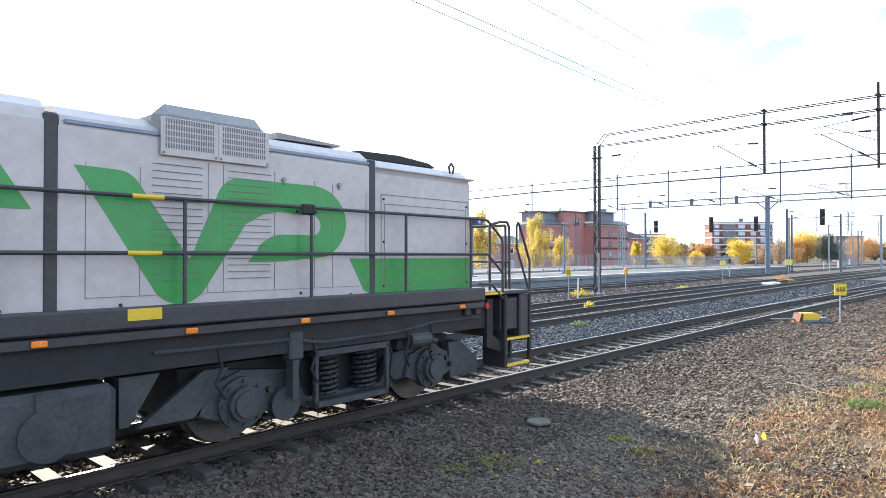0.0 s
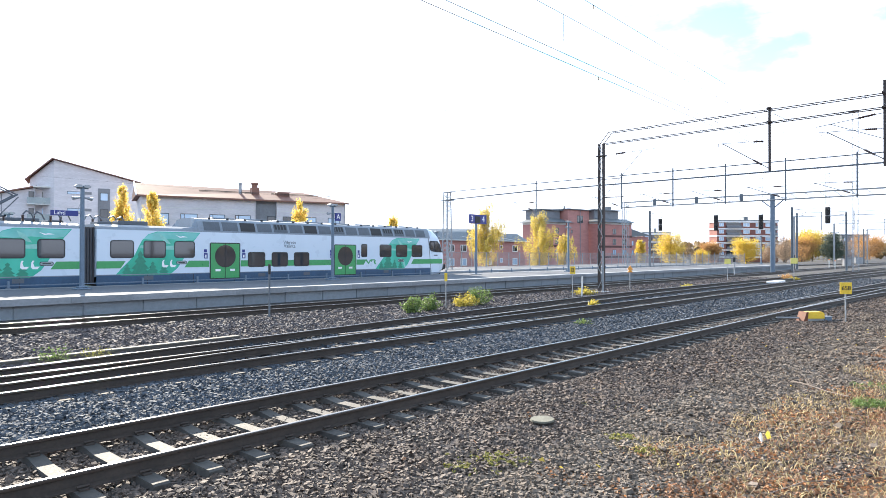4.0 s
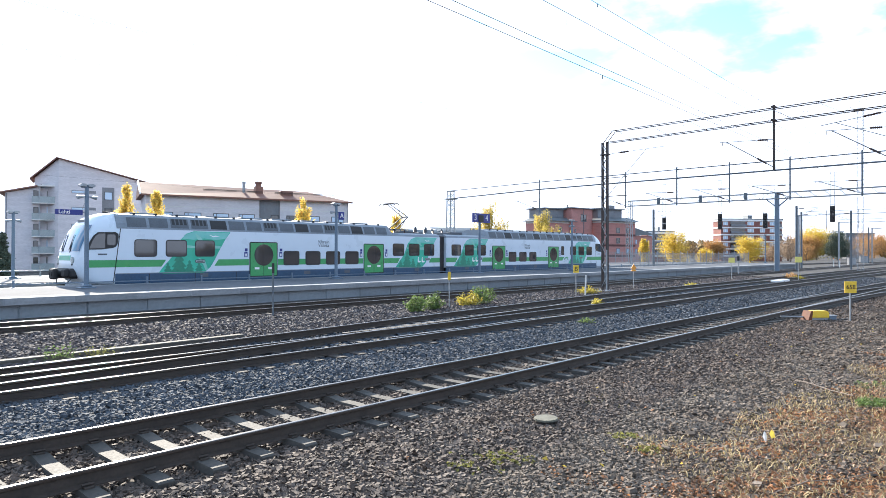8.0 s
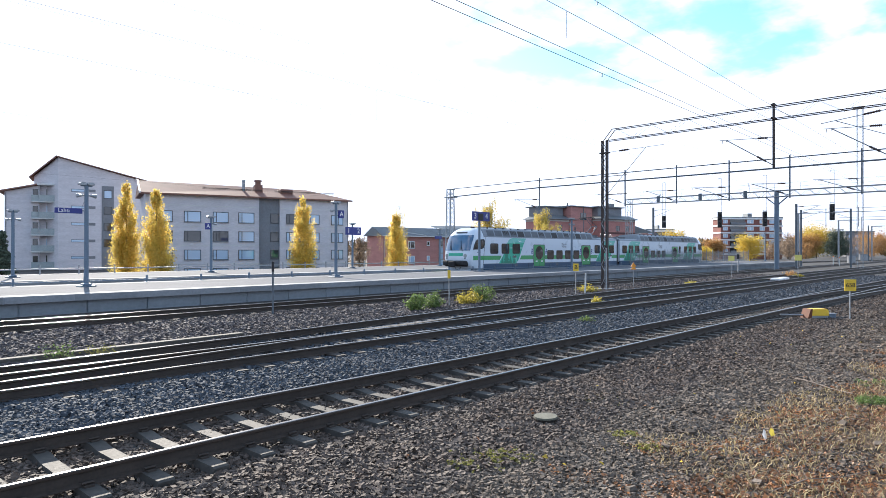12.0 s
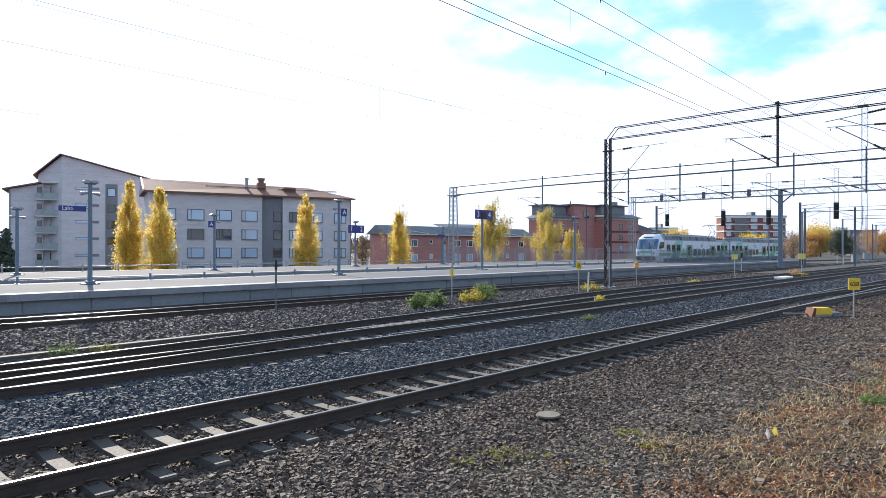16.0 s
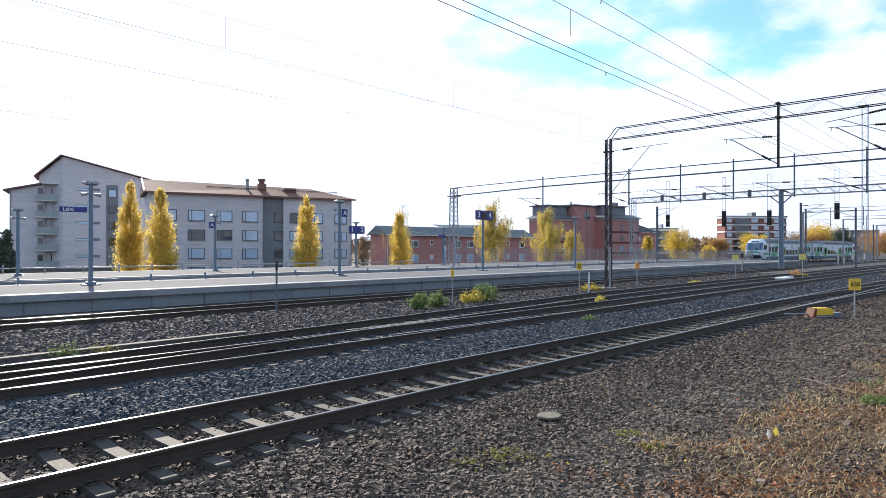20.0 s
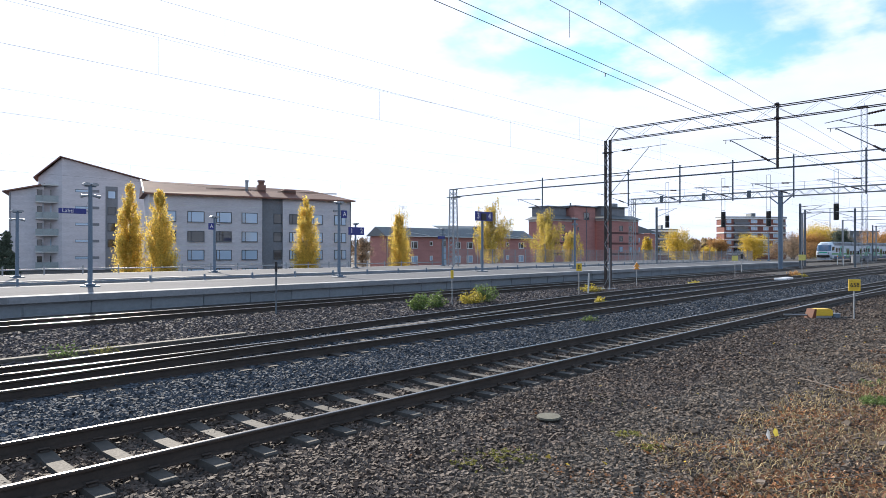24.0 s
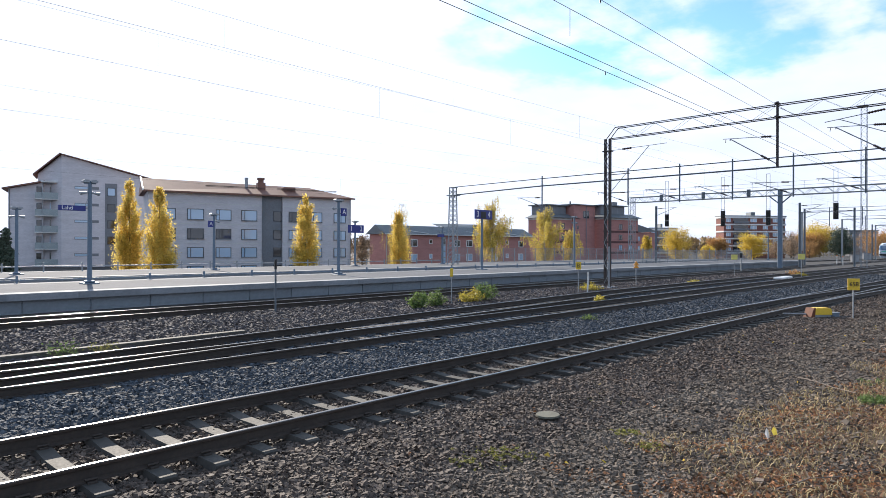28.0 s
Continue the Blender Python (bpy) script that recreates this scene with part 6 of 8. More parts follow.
            part("axle_arm", Mb().prism([(cx + dx - 0.5, 0.45), (cx + dx - 0.4, 0.75), (cx + dx, 0.88), (cx + dx + 0.4, 0.72), (cx + dx + 0.5, 0.42), (cx + dx, 0.24)], "y", -1.2, -1.12), M["lbogie"], b)
            part("grease_cap", Mb().tube((cx + dx + 0.36, -1.26, 0.62), (cx + dx + 0.36, -1.18, 0.62), 0.04, 8).tube((cx + dx + 0.46, -1.26, 0.52), (cx + dx + 0.46, -1.18, 0.52), 0.04, 8), M["dkiron"], b)
        fr2 = Mb().box(cx - 0.62, -1.34, 0.30, cx + 0.62, -1.0, 0.37).box(cx - 0.62, -1.34, 0.30, cx - 0.57, -1.28, 1.0).box(cx + 0.57, -1.34, 0.30, cx + 0.62, -1.28, 1.0).box(cx - 0.62, -1.34, 0.94, cx + 0.62, -1.0, 1.02)
        part("spring_cradle", fr2, M["lbogie"], b)
        for dx in (-0.33, 0.33):
            cs = Mb()
            n = 84
            pts = [(cx + dx + 0.17 * math.cos(k * 0.6), -1.14 + 0.14 * math.sin(k * 0.6), 0.40 + 0.52 * k / n) for k in range(n + 1)]
            cs.path(pts, 0.026, 5)
            part("coil_spring", cs, M["lblack"], b, "black coil spring")
        part("damper", Mb().tube((cx - 0.95, -1.22, 0.35), (cx - 0.8, -1.22, 1.05), 0.06, 8).tube((cx - 0.93, -1.22, 0.45), (cx - 0.87, -1.22, 0.7), 0.09, 8).tube((cx - 1.0, -1.28, 0.42), (cx - 1.0, -1.14, 0.42), 0.2, 14), M["lbogie"], b)
        part("brake_hanger", Mb().tube((cx + 0.78, -1.18, 0.35), (cx + 0.74, -1.18, 1.05), 0.04, 6).box(cx + 0.9, -1.2, 0.85, cx + 1.3, -1.0, 1.0), M["lbogie"], b)
        part("hose", Mb().path([(cx + 0.6, -1.3, 1.1), (cx + 0.72, -1.3, 0.8), (cx + 0.66, -1.3, 0.55), (cx + 0.8, -1.28, 0.4)], 0.02, 5).path([(cx - 0.5, -1.3, 1.12), (cx, -1.32, 1.05), (cx + 0.5, -1.3, 1.12)], 0.015, 5), M["lblack"], b)
        sb = part("sand_box", Mb().prism([(cx + 2.05, 0.3), (cx + 2.7, 0.3), (cx + 2.7, 0.52), (cx + 2.3, 0.85), (cx + 2.0, 0.85)], "y", -1.2, -0.9), M["lbogie"], b, "grey sand box")
        return b
    for k, (x, z) in enumerate(((-0.2, 1.33), (0.05, 1.33))):
        part("air_cock", Mb().box(x, -1.42, z - 0.06, x + 0.12, -1.37, z + 0.07, 0.012), M["lbogie"], lo, "small grey valve box")
    part("front_lamp", Mb().tube((0.28, -1.47, 1.40), (0.28, -1.40, 1.40), 0.05, 10), M["redlens"], lo, "small round lamp")
    part("air_pipe", Mb().path([(-5.0, -1.38, 1.22), (-3.4, -1.38, 1.20), (-2.9, -1.38, 1.12), (-1.6, -1.38, 1.14), (-0.9, -1.38, 1.22), (0.2, -1.38, 1.22)], 0.022, 6), M["lbogie"], lo, "grey air pipe under the frame")
    for x in (-3.05, -1.45, -0.95, -4.3):
        part("brake_hose", Mb().path([(x, -1.36, 1.2), (x + 0.05, -1.37, 0.98), (x - 0.02, -1.36, 0.8), (x + 0.1, -1.34, 0.62)], 0.018, 6), M["lblack"], lo, "black rubber hose")
    part("end_hose", Mb().path([(0.45, -1.36, 1.3), (0.5, -1.38, 1.0), (0.42, -1.36, 0.85)], 0.03, 6), M["lblack"], lo)
    part("lifting_bracket", Mb().box(-3.4, -1.40, 0.95, -3.2, -1.2, 1.3, 0.02).box(-3.36, -1.40, 0.5, -3.28, -1.25, 0.95), M["lbogie"], lo, "grey frame bracket")
    part("brake_cylinder", Mb().tube((-1.35, -1.30, 0.98), (-0.95, -1.30, 0.98), 0.12, 14).tube((-0.95, -1.3, 0.98), (-0.75, -1.3, 0.92), 0.04, 8), M["lbogie"], lo, "grey brake cylinder")
    bogie(-2.37)
    bogie(-11.0)
    tk = part("fuel_tank", Mb().box(-8.7, -1.42, 0.32, -5.35, 1.42, 0.98, 0.07), M["lbogie"], lo, "grey fuel tank")
    part("tank_cover", Mb().tube((-5.95, -1.46, 0.6), (-5.95, -1.41, 0.6), 0.24, 20).box(-6.05, -1.45, 0.78, -5.85, -1.42, 0.98), M["lbogie"], tk)
    part("tank_shield", Mb().prism([(-5.3, 1.0), (-4.9, 1.0), (-5.2, 0.5), (-5.3, 0.5)], "y", -1.3, -0.9).prism([(-5.1, 0.45), (-4.4, 0.95), (-4.1, 0.95), (-4.5, 0.45)], "y", -1.24, -1.16), M["lbogie"], lo)
    cabw = Mb().prism([(-9.0, D), (-9.0, 3.7), (-9.2, 3.95), (-11.0, 3.95), (-11.2, 3.7), (-11.2, D)], "y", -1.45, 1.45)
    cb = part("cab", cabw, M["lwhite"], lo, "white driver's cab")
    part("cab_window", Mb().box(-10.8, -1.46, 2.75, -9.4, -1.452, 3.45).box(-10.8, 1.452, 2.75, -9.4, 1.46, 3.45), M["tglass"], cb)
    return lo


LOCO = build_loco()


# ---- buildings ----
def window_part(parent, x0, x1, z0, z1, y=0.0, frame_mat="wframe", pane="bwin", split=0.28, bar=0.09, sill=True):
    """A window set in a wall that faces -y: frame bars, panes behind them, sill."""
    w = Mb()
    for a, b, c, d in ((x0, x1, z0, z0 + bar), (x0, x1, z1 - bar, z1), (x0, x0 + bar, z0, z1), (x1 - bar, x1, z0, z1)):
        w.box(a, y - 0.06, c, b, y + 0.05, d)
    if split:
        xm = x0 + (x1 - x0) * split
        w.box(xm - bar / 2, y - 0.05, z0 + bar, xm + bar / 2, y + 0.05, z1 - bar)
    fr = part("window", w, M[frame_mat], parent, "framed window")
    part("pane", Mb().box(x0 + bar * 0.5, y - 0.02, z0 + bar * 0.5, x1 - bar * 0.5, y + 0.0, z1 - bar * 0.5), M[pane], fr)
    if sill:
        part("sill", Mb().box(x0 - 0.05, y - 0.13, z0 - 0.06, x1 + 0.05, y - 0.0, z0), M["galv"], fr)
    return fr


def base_pose(a, b):
    """A facade's own space: x along it from a to b, y into the house."""
    return pose(a[0], a[1], 0, 0, 0, math.degrees(math.atan2(b[1] - a[1], b[0] - a[0])))


def grey_block():
    m = base_pose((38.63, 94.02), (68.43, 83.7))
    t = thing("apartment_building", "grey brick apartment building with a red-brown roof", "building", m)
    W, E, B = 31.5, 10.7, -1.6
    part("wall", Mb().box(0.4, 0.02, B, 16.83, 12, E), M["greybrick"], t)
    part("wall", Mb().box(19.97, 0.02, B, W, 12, E), M["greybrick"], t)
    bay = part("stair_bay", Mb().box(16.83, 0.35, B, 19.97, 12, E - 0.1), M["darkpanel"], t, "recessed dark stair bay")
    roof = part("roof", Mb().add([(-0.3, -0.7, E), (W + 0.5, -0.7, E), (W + 0.5, 12.6, E), (-0.3, 12.6, E), (-0.3, 5.6, E + 2.3), (W - 5.5, 5.6, E + 2.0)], [(0, 1, 5, 4), (1, 2, 5), (2, 3, 4, 5), (3, 0, 4), (0, 3, 2, 1)]), M["redroof"], t, "red-brown tiled roof")
    part("fascia", Mb().box(-0.3, -0.75, E - 0.22, W + 0.5, -0.68, E + 0.03), M["redroof"], roof)
    part("verge", Mb().add([(-0.45, -0.85, E - 0.1), (-0.45, -0.85, E + 0.18), (-0.45, 5.6, E + 2.5), (-0.45, 5.6, E + 2.2), (-0.25, -0.85, E - 0.1), (-0.25, -0.85, E + 0.18), (-0.25, 5.6, E + 2.5), (-0.25, 5.6, E + 2.2)], [(0, 1, 2, 3), (4, 7, 6, 5), (1, 5, 6, 2), (0, 3, 7, 4), (0, 4, 5, 1)]), M["white"], roof, "white verge board")
    for x0, x1 in ((8.5, 17.5), (19.5, 29.5)):
        part("snow_guard", Mb().tube((x0, 1.6, E + 1.25), (x1, 1.6, E + 1.25), 0.05, 5).tube((x0, 1.6, E + 1.1), (x1, 1.6, E + 1.1), 0.03, 5), M["dkiron"], roof)
    ch = part("chimney", Mb().box(16.6, 2.4, E + 0.8, 17.8, 3.8, E + 2.2), M["redroof"], roof)
    fl = part("flue", Mb().tube((14.9, 3, E + 1), (14.9, 3, E + 2.6), 0.25, 10), M["galv"], roof)
    part("chimney_cowl", Mb().tube((17.2, 3.1, E + 2.2), (17.2, 3.1, E + 2.7), 0.45, 12).tube((17.2, 3.1, E + 2.7), (17.2, 3.1, E + 3.0), 0.6, 12), M["redroof"], ch)
    part("flue_cap", Mb().tube((14.9, 3, E + 2.6), (14.9, 3, E + 2.9), 0.3, 10), M["galv"], fl)
    part("roof_box", Mb().box(20.6, 2, E + 0.7, 22.6, 4, E + 1.6, 0.05), M["redroof"], roof)
    for r, (z0, z1) in enumerate(((6.55, 8.2), (3.65, 5.25), (0.85, 2.4), (-1.5, -0.4))):
        for c, (x0, x1) in enumerate(((1.9, 4.1), (5.67, 8.06), (9.77, 12.05), (13.54, 15.96), (20.97, 23.4), (24.6, 26.5), (28.5, 30.6))):
            dark = (r, c) in ((1, 1), (1, 2), (0, 4), (1, 0))
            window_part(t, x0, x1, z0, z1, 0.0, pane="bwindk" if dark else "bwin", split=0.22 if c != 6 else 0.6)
        window_part(bay, 18.55, 19.85, z0 + 0.05, z1, 0.33, pane="bwindk", split=0, sill=False)
    for z in (9.0, 5.9, 3.0, 0.2):
        part("brick_band", Mb().box(0.42, -0.015, z, 16.8, 0.03, z + 0.09).box(20.0, -0.015, z, W - 0.02, 0.03, z + 0.09), M["paleband"], t)
    part("downpipe", Mb().tube((16.75, -0.08, B), (16.75, -0.08, E), 0.06, 6).tube((W - 0.1, -0.08, B), (W - 0.1, -0.08, E), 0.06, 6), M["darkpanel"], t)
    # end wall on the left
    return t


grey_block()


def gable_block():
    m = base_pose((33.99, 128.69), (33.99 + 29.8, 128.69 - 10.32))
    t = thing("apartment_building", "tall grey gabled apartment building with slit windows", "building", m)
    B = -1.6
    part("wall", Mb().prism([(3.85, B), (3.85, 19.0), (17.5, 15.5), (17.5, B)], "y", 0, 14), M["greybrick"], t)
    part("side_wall", Mb().add([(3.85, 0.0, B), (3.85, 0.0, 19.0), (-0.2, 6.0, 16.0), (-0.2, 6.0, B), (-0.2, 14, 16.0), (-0.2, 14, B), (3.85, 14, 19.0), (3.85, 14, B)], [(0, 1, 2, 3), (3, 2, 4, 5), (1, 6, 4, 2)]), M["greybrick"], t)
    rf = part("roof", Mb().prism([(3.6, 19.1), (3.6, 19.25), (19.0, 15.4), (19.0, 15.25)], "y", -0.7, 14.6), M["redroof"], t, "thin brown roof edge")
    part("roof_return", Mb().add([(3.6, -0.7, 19.05), (3.6, -0.7, 19.3), (-1.0, 6.0, 15.95), (-1.0, 6.0, 15.7), (3.6, 14, 19.05), (3.6, 14, 19.3), (-1.0, 14, 15.95), (-1.0, 14, 15.7)], [(0, 1, 2, 3), (1, 5, 6, 2), (0, 3, 7, 4), (3, 2, 6, 7)]), M["redroof"], rf)
    for z in (13.2, 10.15, 7.1, 4.05, 1.0):
        window_part(t, 5.88, 8.0, z - 0.25, z + 0.25, 0.0, pane="bwin", split=0, sill=False, bar=0.06)
        part("slit_panel", Mb().box(8.05, -0.03, z - 0.25, 9.75, 0.02, z + 0.25), M["darkpanel"], t)
    bay = part("stair_bay", Mb().box(10.75, -0.06, B, 12.75, 0.1, 14.2), M["darkpanel"], t, "dark stair window strip")
    for z in (12.0, 9.0, 6.0, 3.0):
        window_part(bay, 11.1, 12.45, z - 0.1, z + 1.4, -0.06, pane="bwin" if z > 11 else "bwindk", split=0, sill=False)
    # lower wing with the balcony stack
    w = thing("apartment_building", "lower grey brick wing with glazed corner balconies", "building", m)
    part("wall", Mb().prism([(-4.3, B), (-4.3, 12.7), (0.9, 14.0), (0.9, B)], "y", 2.0, 12), M["greybrick"], w)
    part("wall_return", Mb().box(0.9, 2.7, B, 3.8, 12, 13.9), M["greybrick"], w)
    part("roof", Mb().prism([(-5.2, 12.55), (-5.2, 12.8), (1.2, 14.4), (1.2, 14.15)], "y", 1.2, 12.5), M["redroof"], w)
    part("balcony_roof", Mb().box(0.6, 0.9, 14.0, 3.7, 2.7, 14.3, 0.03), M["paleband"], w)
    part("downpipe", Mb().tube((-4.1, 1.92, B), (-4.1, 1.92, 12.6), 0.06, 6), M["darkpanel"], w)
    for i in range(5):
        z = 11.1 - i * 3.0
        b = part("balcony", Mb().box(-0.3, 0.9, z - 0.2, 3.7, 2.7, z, 0.02), M["paleband"], w, "corner balcony")
        part("balcony_front", Mb().box(0.95, 0.86, z, 3.66, 0.92, z + 1.1), M["balcony"], b, "pale glass balcony front")
        part("balcony_side", Mb().box(-0.26, 1.1, z, 0.86, 1.16, z + 1.1), M["balcony"], b, "pale glass balcony side")
        part("balcony_post", Mb().box(0.87, 0.9, z, 0.94, 0.97, z + 2.8), M["galv"], b)
        part("balcony_glazing", Mb().box(1.9, 2.64, z, 3.5, 2.69, z + 2.3), M["bwin" if i % 2 else "bwindk"], b, "balcony door glazing")
        window_part(w, -0.1, 0.7, z + 0.5, z + 2.2, 2.0, pane="bwindk", split=0, sill=False, bar=0.07)
    return t


gable_block()


def red_low():
    m = base_pose((86.51, 98.01), (133.03, 91.66))
    t = thing("row_house", "low red brick building with a dark metal roof", "building", m)
    B, E = -1.6, 5.5
    part("wall", Mb().box(2.6, 0, B, 47, 6, E), M["redbrick"], t)
    rf = part("roof", Mb().add([(2.0, -0.8, E - 0.1), (47.6, -0.8, E - 0.1), (47.6, 3.2, E + 1.9), (2.0, 3.2, E + 1.9), (2.0, 6.8, E - 0.1), (47.6, 6.8, E - 0.1)], [(0, 1, 2, 3), (3, 2, 5, 4), (0, 3, 4), (1, 5, 2), (0, 4, 5, 1)]), M["slate"], t, "dark seamed metal roof")
    part("gutter", Mb().box(1.9, -0.95, E - 0.2, 47.8, -0.8, E + 0.0), M["paleband"], rf, "pale eaves board")
    part("gable_wall", Mb().add([(2.59, 0, E), (2.59, 3.1, E + 1.8), (2.59, 6, E)], [(0, 1, 2)]), M["redbrick"], t)
    for x in (12.0, 29.5, 41.0):
        part("roof_ridge", Mb().tube((x - 4, 1.5, E + 0.95), (x + 1.5, -0.6, E + 0.12), 0.08, 5), M["paleband"], rf)
    part("roof_vent", Mb().box(30.5, 2.6, E + 1.4, 31.8, 3.8, E + 2.6), M["slate"], rf)
    part("rear_roof", Mb().add([(20, 3.4, E + 1.8), (43, 3.4, E + 1.8), (43, 6.6, E + 3.0), (20, 6.6, E + 2.7)], [(0, 1, 2, 3)]), M["slate"], rf)
    sm = Mb()
    for i in range(75):
        sm.add([(2.1 + i * 0.6, -0.8, E - 0.05), (2.14 + i * 0.6, -0.8, E - 0.05), (2.14 + i * 0.6, 3.1, E + 1.92), (2.1 + i * 0.6, 3.1, E + 1.92)], [(0, 1, 2, 3)])
    part("roof_seam", sm, M["dkiron"], rf)
    for z0, z1 in ((2.8, 4.35), (-0.45, 1.2)):
        for x0, x1 in ((4.2, 5.2), (9.1, 10.9), (14.2, 15.05), (21.5, 23.2), (25.1, 27.0), (33.5, 35.2), (38.0, 39.0), (42.4, 44.2)):
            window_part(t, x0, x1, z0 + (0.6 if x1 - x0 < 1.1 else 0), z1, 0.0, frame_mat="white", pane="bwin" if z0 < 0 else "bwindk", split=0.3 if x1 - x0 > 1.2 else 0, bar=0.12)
    gs = part("glazed_stair", Mb().box(17.6, -0.12, B, 18.8, 0.1, 5.0), M["balcony"], t, "pale glazed stair strip")
    for z in (-0.9, 0.5, 1.9, 3.4):
        for x in (17.72, 18.26):
            part("stair_pane", Mb().box(x, -0.15, z, x + 0.44, -0.125, z + 1.1), M["bwin" if z < 3 else "bwindk"], gs)
    part("downpipe", Mb().tube((2.8, -0.08, B), (2.8, -0.08, E), 0.06, 6).tube((28.4, -0.08, B), (28.4, -0.08, E), 0.06, 6), M["paleband"], t)
    return t


red_low()


def red_tower(a, b, W, D, eave, setback, win_cols, floors, label):
    t = thing("apartment_building", label, "building", base_pose(a, b))
    B = -1.6
    part("wall", Mb().box(0, 0, B, W, D, eave - 0.7), M["redbrick"], t)
    part("parapet", Mb().box(-0.05, -0.05, eave - 0.7, W + 0.05, D + 0.05, eave - 0.1), M["paleband"], t, "pale band under the eaves")
    part("eave_roof", Mb().add([(-0.9, -1.2, eave - 0.1), (W + 0.9, -1.2, eave - 0.1), (W + 0.9, D + 0.9, eave - 0.1), (-0.9, D + 0.9, eave - 0.1), (1.2, 1.6, eave + 1.2), (W - 1.2, 1.6, eave + 1.2), (W - 1.2, D - 1.2, eave + 1.2), (1.2, D - 1.2, eave + 1.2)], [(0, 1, 5, 4), (1, 2, 6, 5), (2, 3, 7, 6), (3, 0, 4, 7), (4, 5, 6, 7), (0, 3, 2, 1)]), M["slate"], t, "dark sloping metal roof")
    x0, x1, top = setback
    ph = part("penthouse", Mb().box(x0, 1.8, eave + 0.3, x1, D - 0.6, top - 0.3), M["darkpanel"], t, "grey clad top storey")
    part("penthouse_roof", Mb().box(x0 - 0.7, 1.0, top - 0.3, x1 + 0.7, D + 0.2, top), M["slate"], ph)
    k = int((x1 - x0) / 2.2)
    for q in range(k):
        part("cladding_joint", Mb().box(x0 + 1.0 + q * 2.2, 1.76, eave + 0.4, x0 + 1.06 + q * 2.2, 1.8, top - 0.35), M["galv"], ph)
    for z in floors:
        for c0, c1 in win_cols:
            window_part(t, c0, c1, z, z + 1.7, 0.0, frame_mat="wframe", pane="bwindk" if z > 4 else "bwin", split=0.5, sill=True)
    for z in floors:
        part("brick_band", Mb().box(-0.03, -0.03, z - 1.0, W + 0.03, 0.02, z - 0.35), M["dkbrick"], t, "dark brick band")
    return t


TA = red_tower((159.3, 102.9), (179.12, 100.16), 12.0, 8.6, 11.9, (0.8, 9.5, 15.8), ((5.1, 6.7),), (8.5, 5.3, 2.1), "red brick apartment tower with a grey set-back top storey")
cr = part("lift_core", Mb().box(10.2, -0.8, -1.6, 20.5, 8, 15.9), M["redbrick"], TA, "red brick stair core")
part("core_roof", Mb().box(9.6, -1.4, 15.9, 21.1, 8.6, 16.2).tube((13.0, 3, 16.1), (13.0, 3, 17.3), 0.25, 8), M["slate"], cr)
part("downpipe", Mb().tube((16.0, -0.9, -1.6), (16.0, -0.9, 15.9), 0.11, 6), M["darkpanel"], cr)
window_part(cr, 14.6, 17.4, 12.0, 14.2, -0.8, pane="bwindk", split=0.5)
for z in (8.6, 5.4, 2.2):
    window_part(cr, 11.6, 12.3, z, z + 1.0, -0.8, pane="bwindk", split=0, sill=False)
TB = red_tower((179.1, 96.1), (198.46, 91.01), 15.9, 6.0, 12.4, (0.6, 11.5, 16.4), ((6.9, 8.5), (11.6, 13.0)), (8.6, 5.3, 2.0), "red brick apartment tower behind the overhead line mast")
part("rooftop_plant", Mb().box(7.5, 3, 16.4, 9.5, 5, 17.6), M["darkpanel"], TB)
low = thing("row_house", "low red brick wing with a sloping dark roof", "building", base_pose((199.5, 97.2), (218.9, 92.0)))
part("wall", Mb().box(0, 0, -1.6, 12.5, 6, 8.2), M["redbrick"], low)
part("roof", Mb().add([(-0.8, -0.8, 11.6), (13.5, -0.8, 8.5), (13.5, 7, 8.5), (-0.8, 7, 11.6), (-0.8, -0.8, 8.0), (-0.8, 7, 8.0)], [(0, 1, 2, 3), (0, 4, 1), (3, 2, 5), (0, 3, 5, 4), (1, 4, 5, 2)]), M["slate"], low)
for z in (5.2, 2.0):
    for x in (3.0, 8.0):
        window_part(low, x, x + 1.8, z, z + 1.6, 0.0, frame_mat="darkpanel", pane="bwin", split=0.5)


def banded_flats(a, b, W, D, floors, label, cols):
    t = thing("apartment_building", label, "building", base_pose(a, b))
    H = 3.1
    top = floors * H + 0.9
    part("wall", Mb().box(0, 0.0, -1.6, W, D, top), M["brownbrick"], t)
    for i in range(floors + 1):
        z = 0.75 + i * H
        part("concrete_band", Mb().box(-0.3, -0.35, z, W + 0.3, D + 0.2, z + 0.6 if i < floors else z + 1.2), M["white"], t, "white concrete band")
    part("roof", Mb().box(-0.4, -0.4, top + 0.62, W + 0.4, D + 0.4, top + 0.95).box(W * 0.47, 1.5, top + 0.9, W * 0.54, D - 1, top + 2.6), M["slate"], t)
    for i in range(floors):
        z = 1.55 + i * H
        for k, (x0, x1, kind) in enumerate(cols):
            if kind == "b":
                bl = part("balcony", Mb().box(x0, -1.0, z - 0.1, x1, 0, z + 0.05).box(x0, -1.05, z, x1, -0.98, z + 1.0), M["darkpanel"], t, "dark glazed balcony")
                part("balcony_glass", Mb().box(x0 + 0.1, -0.06, z + 0.1, x1 - 0.1, -0.01, z + 2.2), M["bwindk"], bl)
            else:
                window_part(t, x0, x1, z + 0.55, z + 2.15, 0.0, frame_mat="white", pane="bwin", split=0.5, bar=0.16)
    return t


banded_flats((286.6, 96.0), (301.46, 82.62), 28.4, 6.5, 5, "red brick flats with white concrete bands and balconies", ((1.0, 3.2, "w"), (4.2, 11.2, "b"), (12.2, 15.2, "w"), (18.0, 20.4, "w"), (22.6, 25.0, "w"), (25.6, 27.8, "b")))
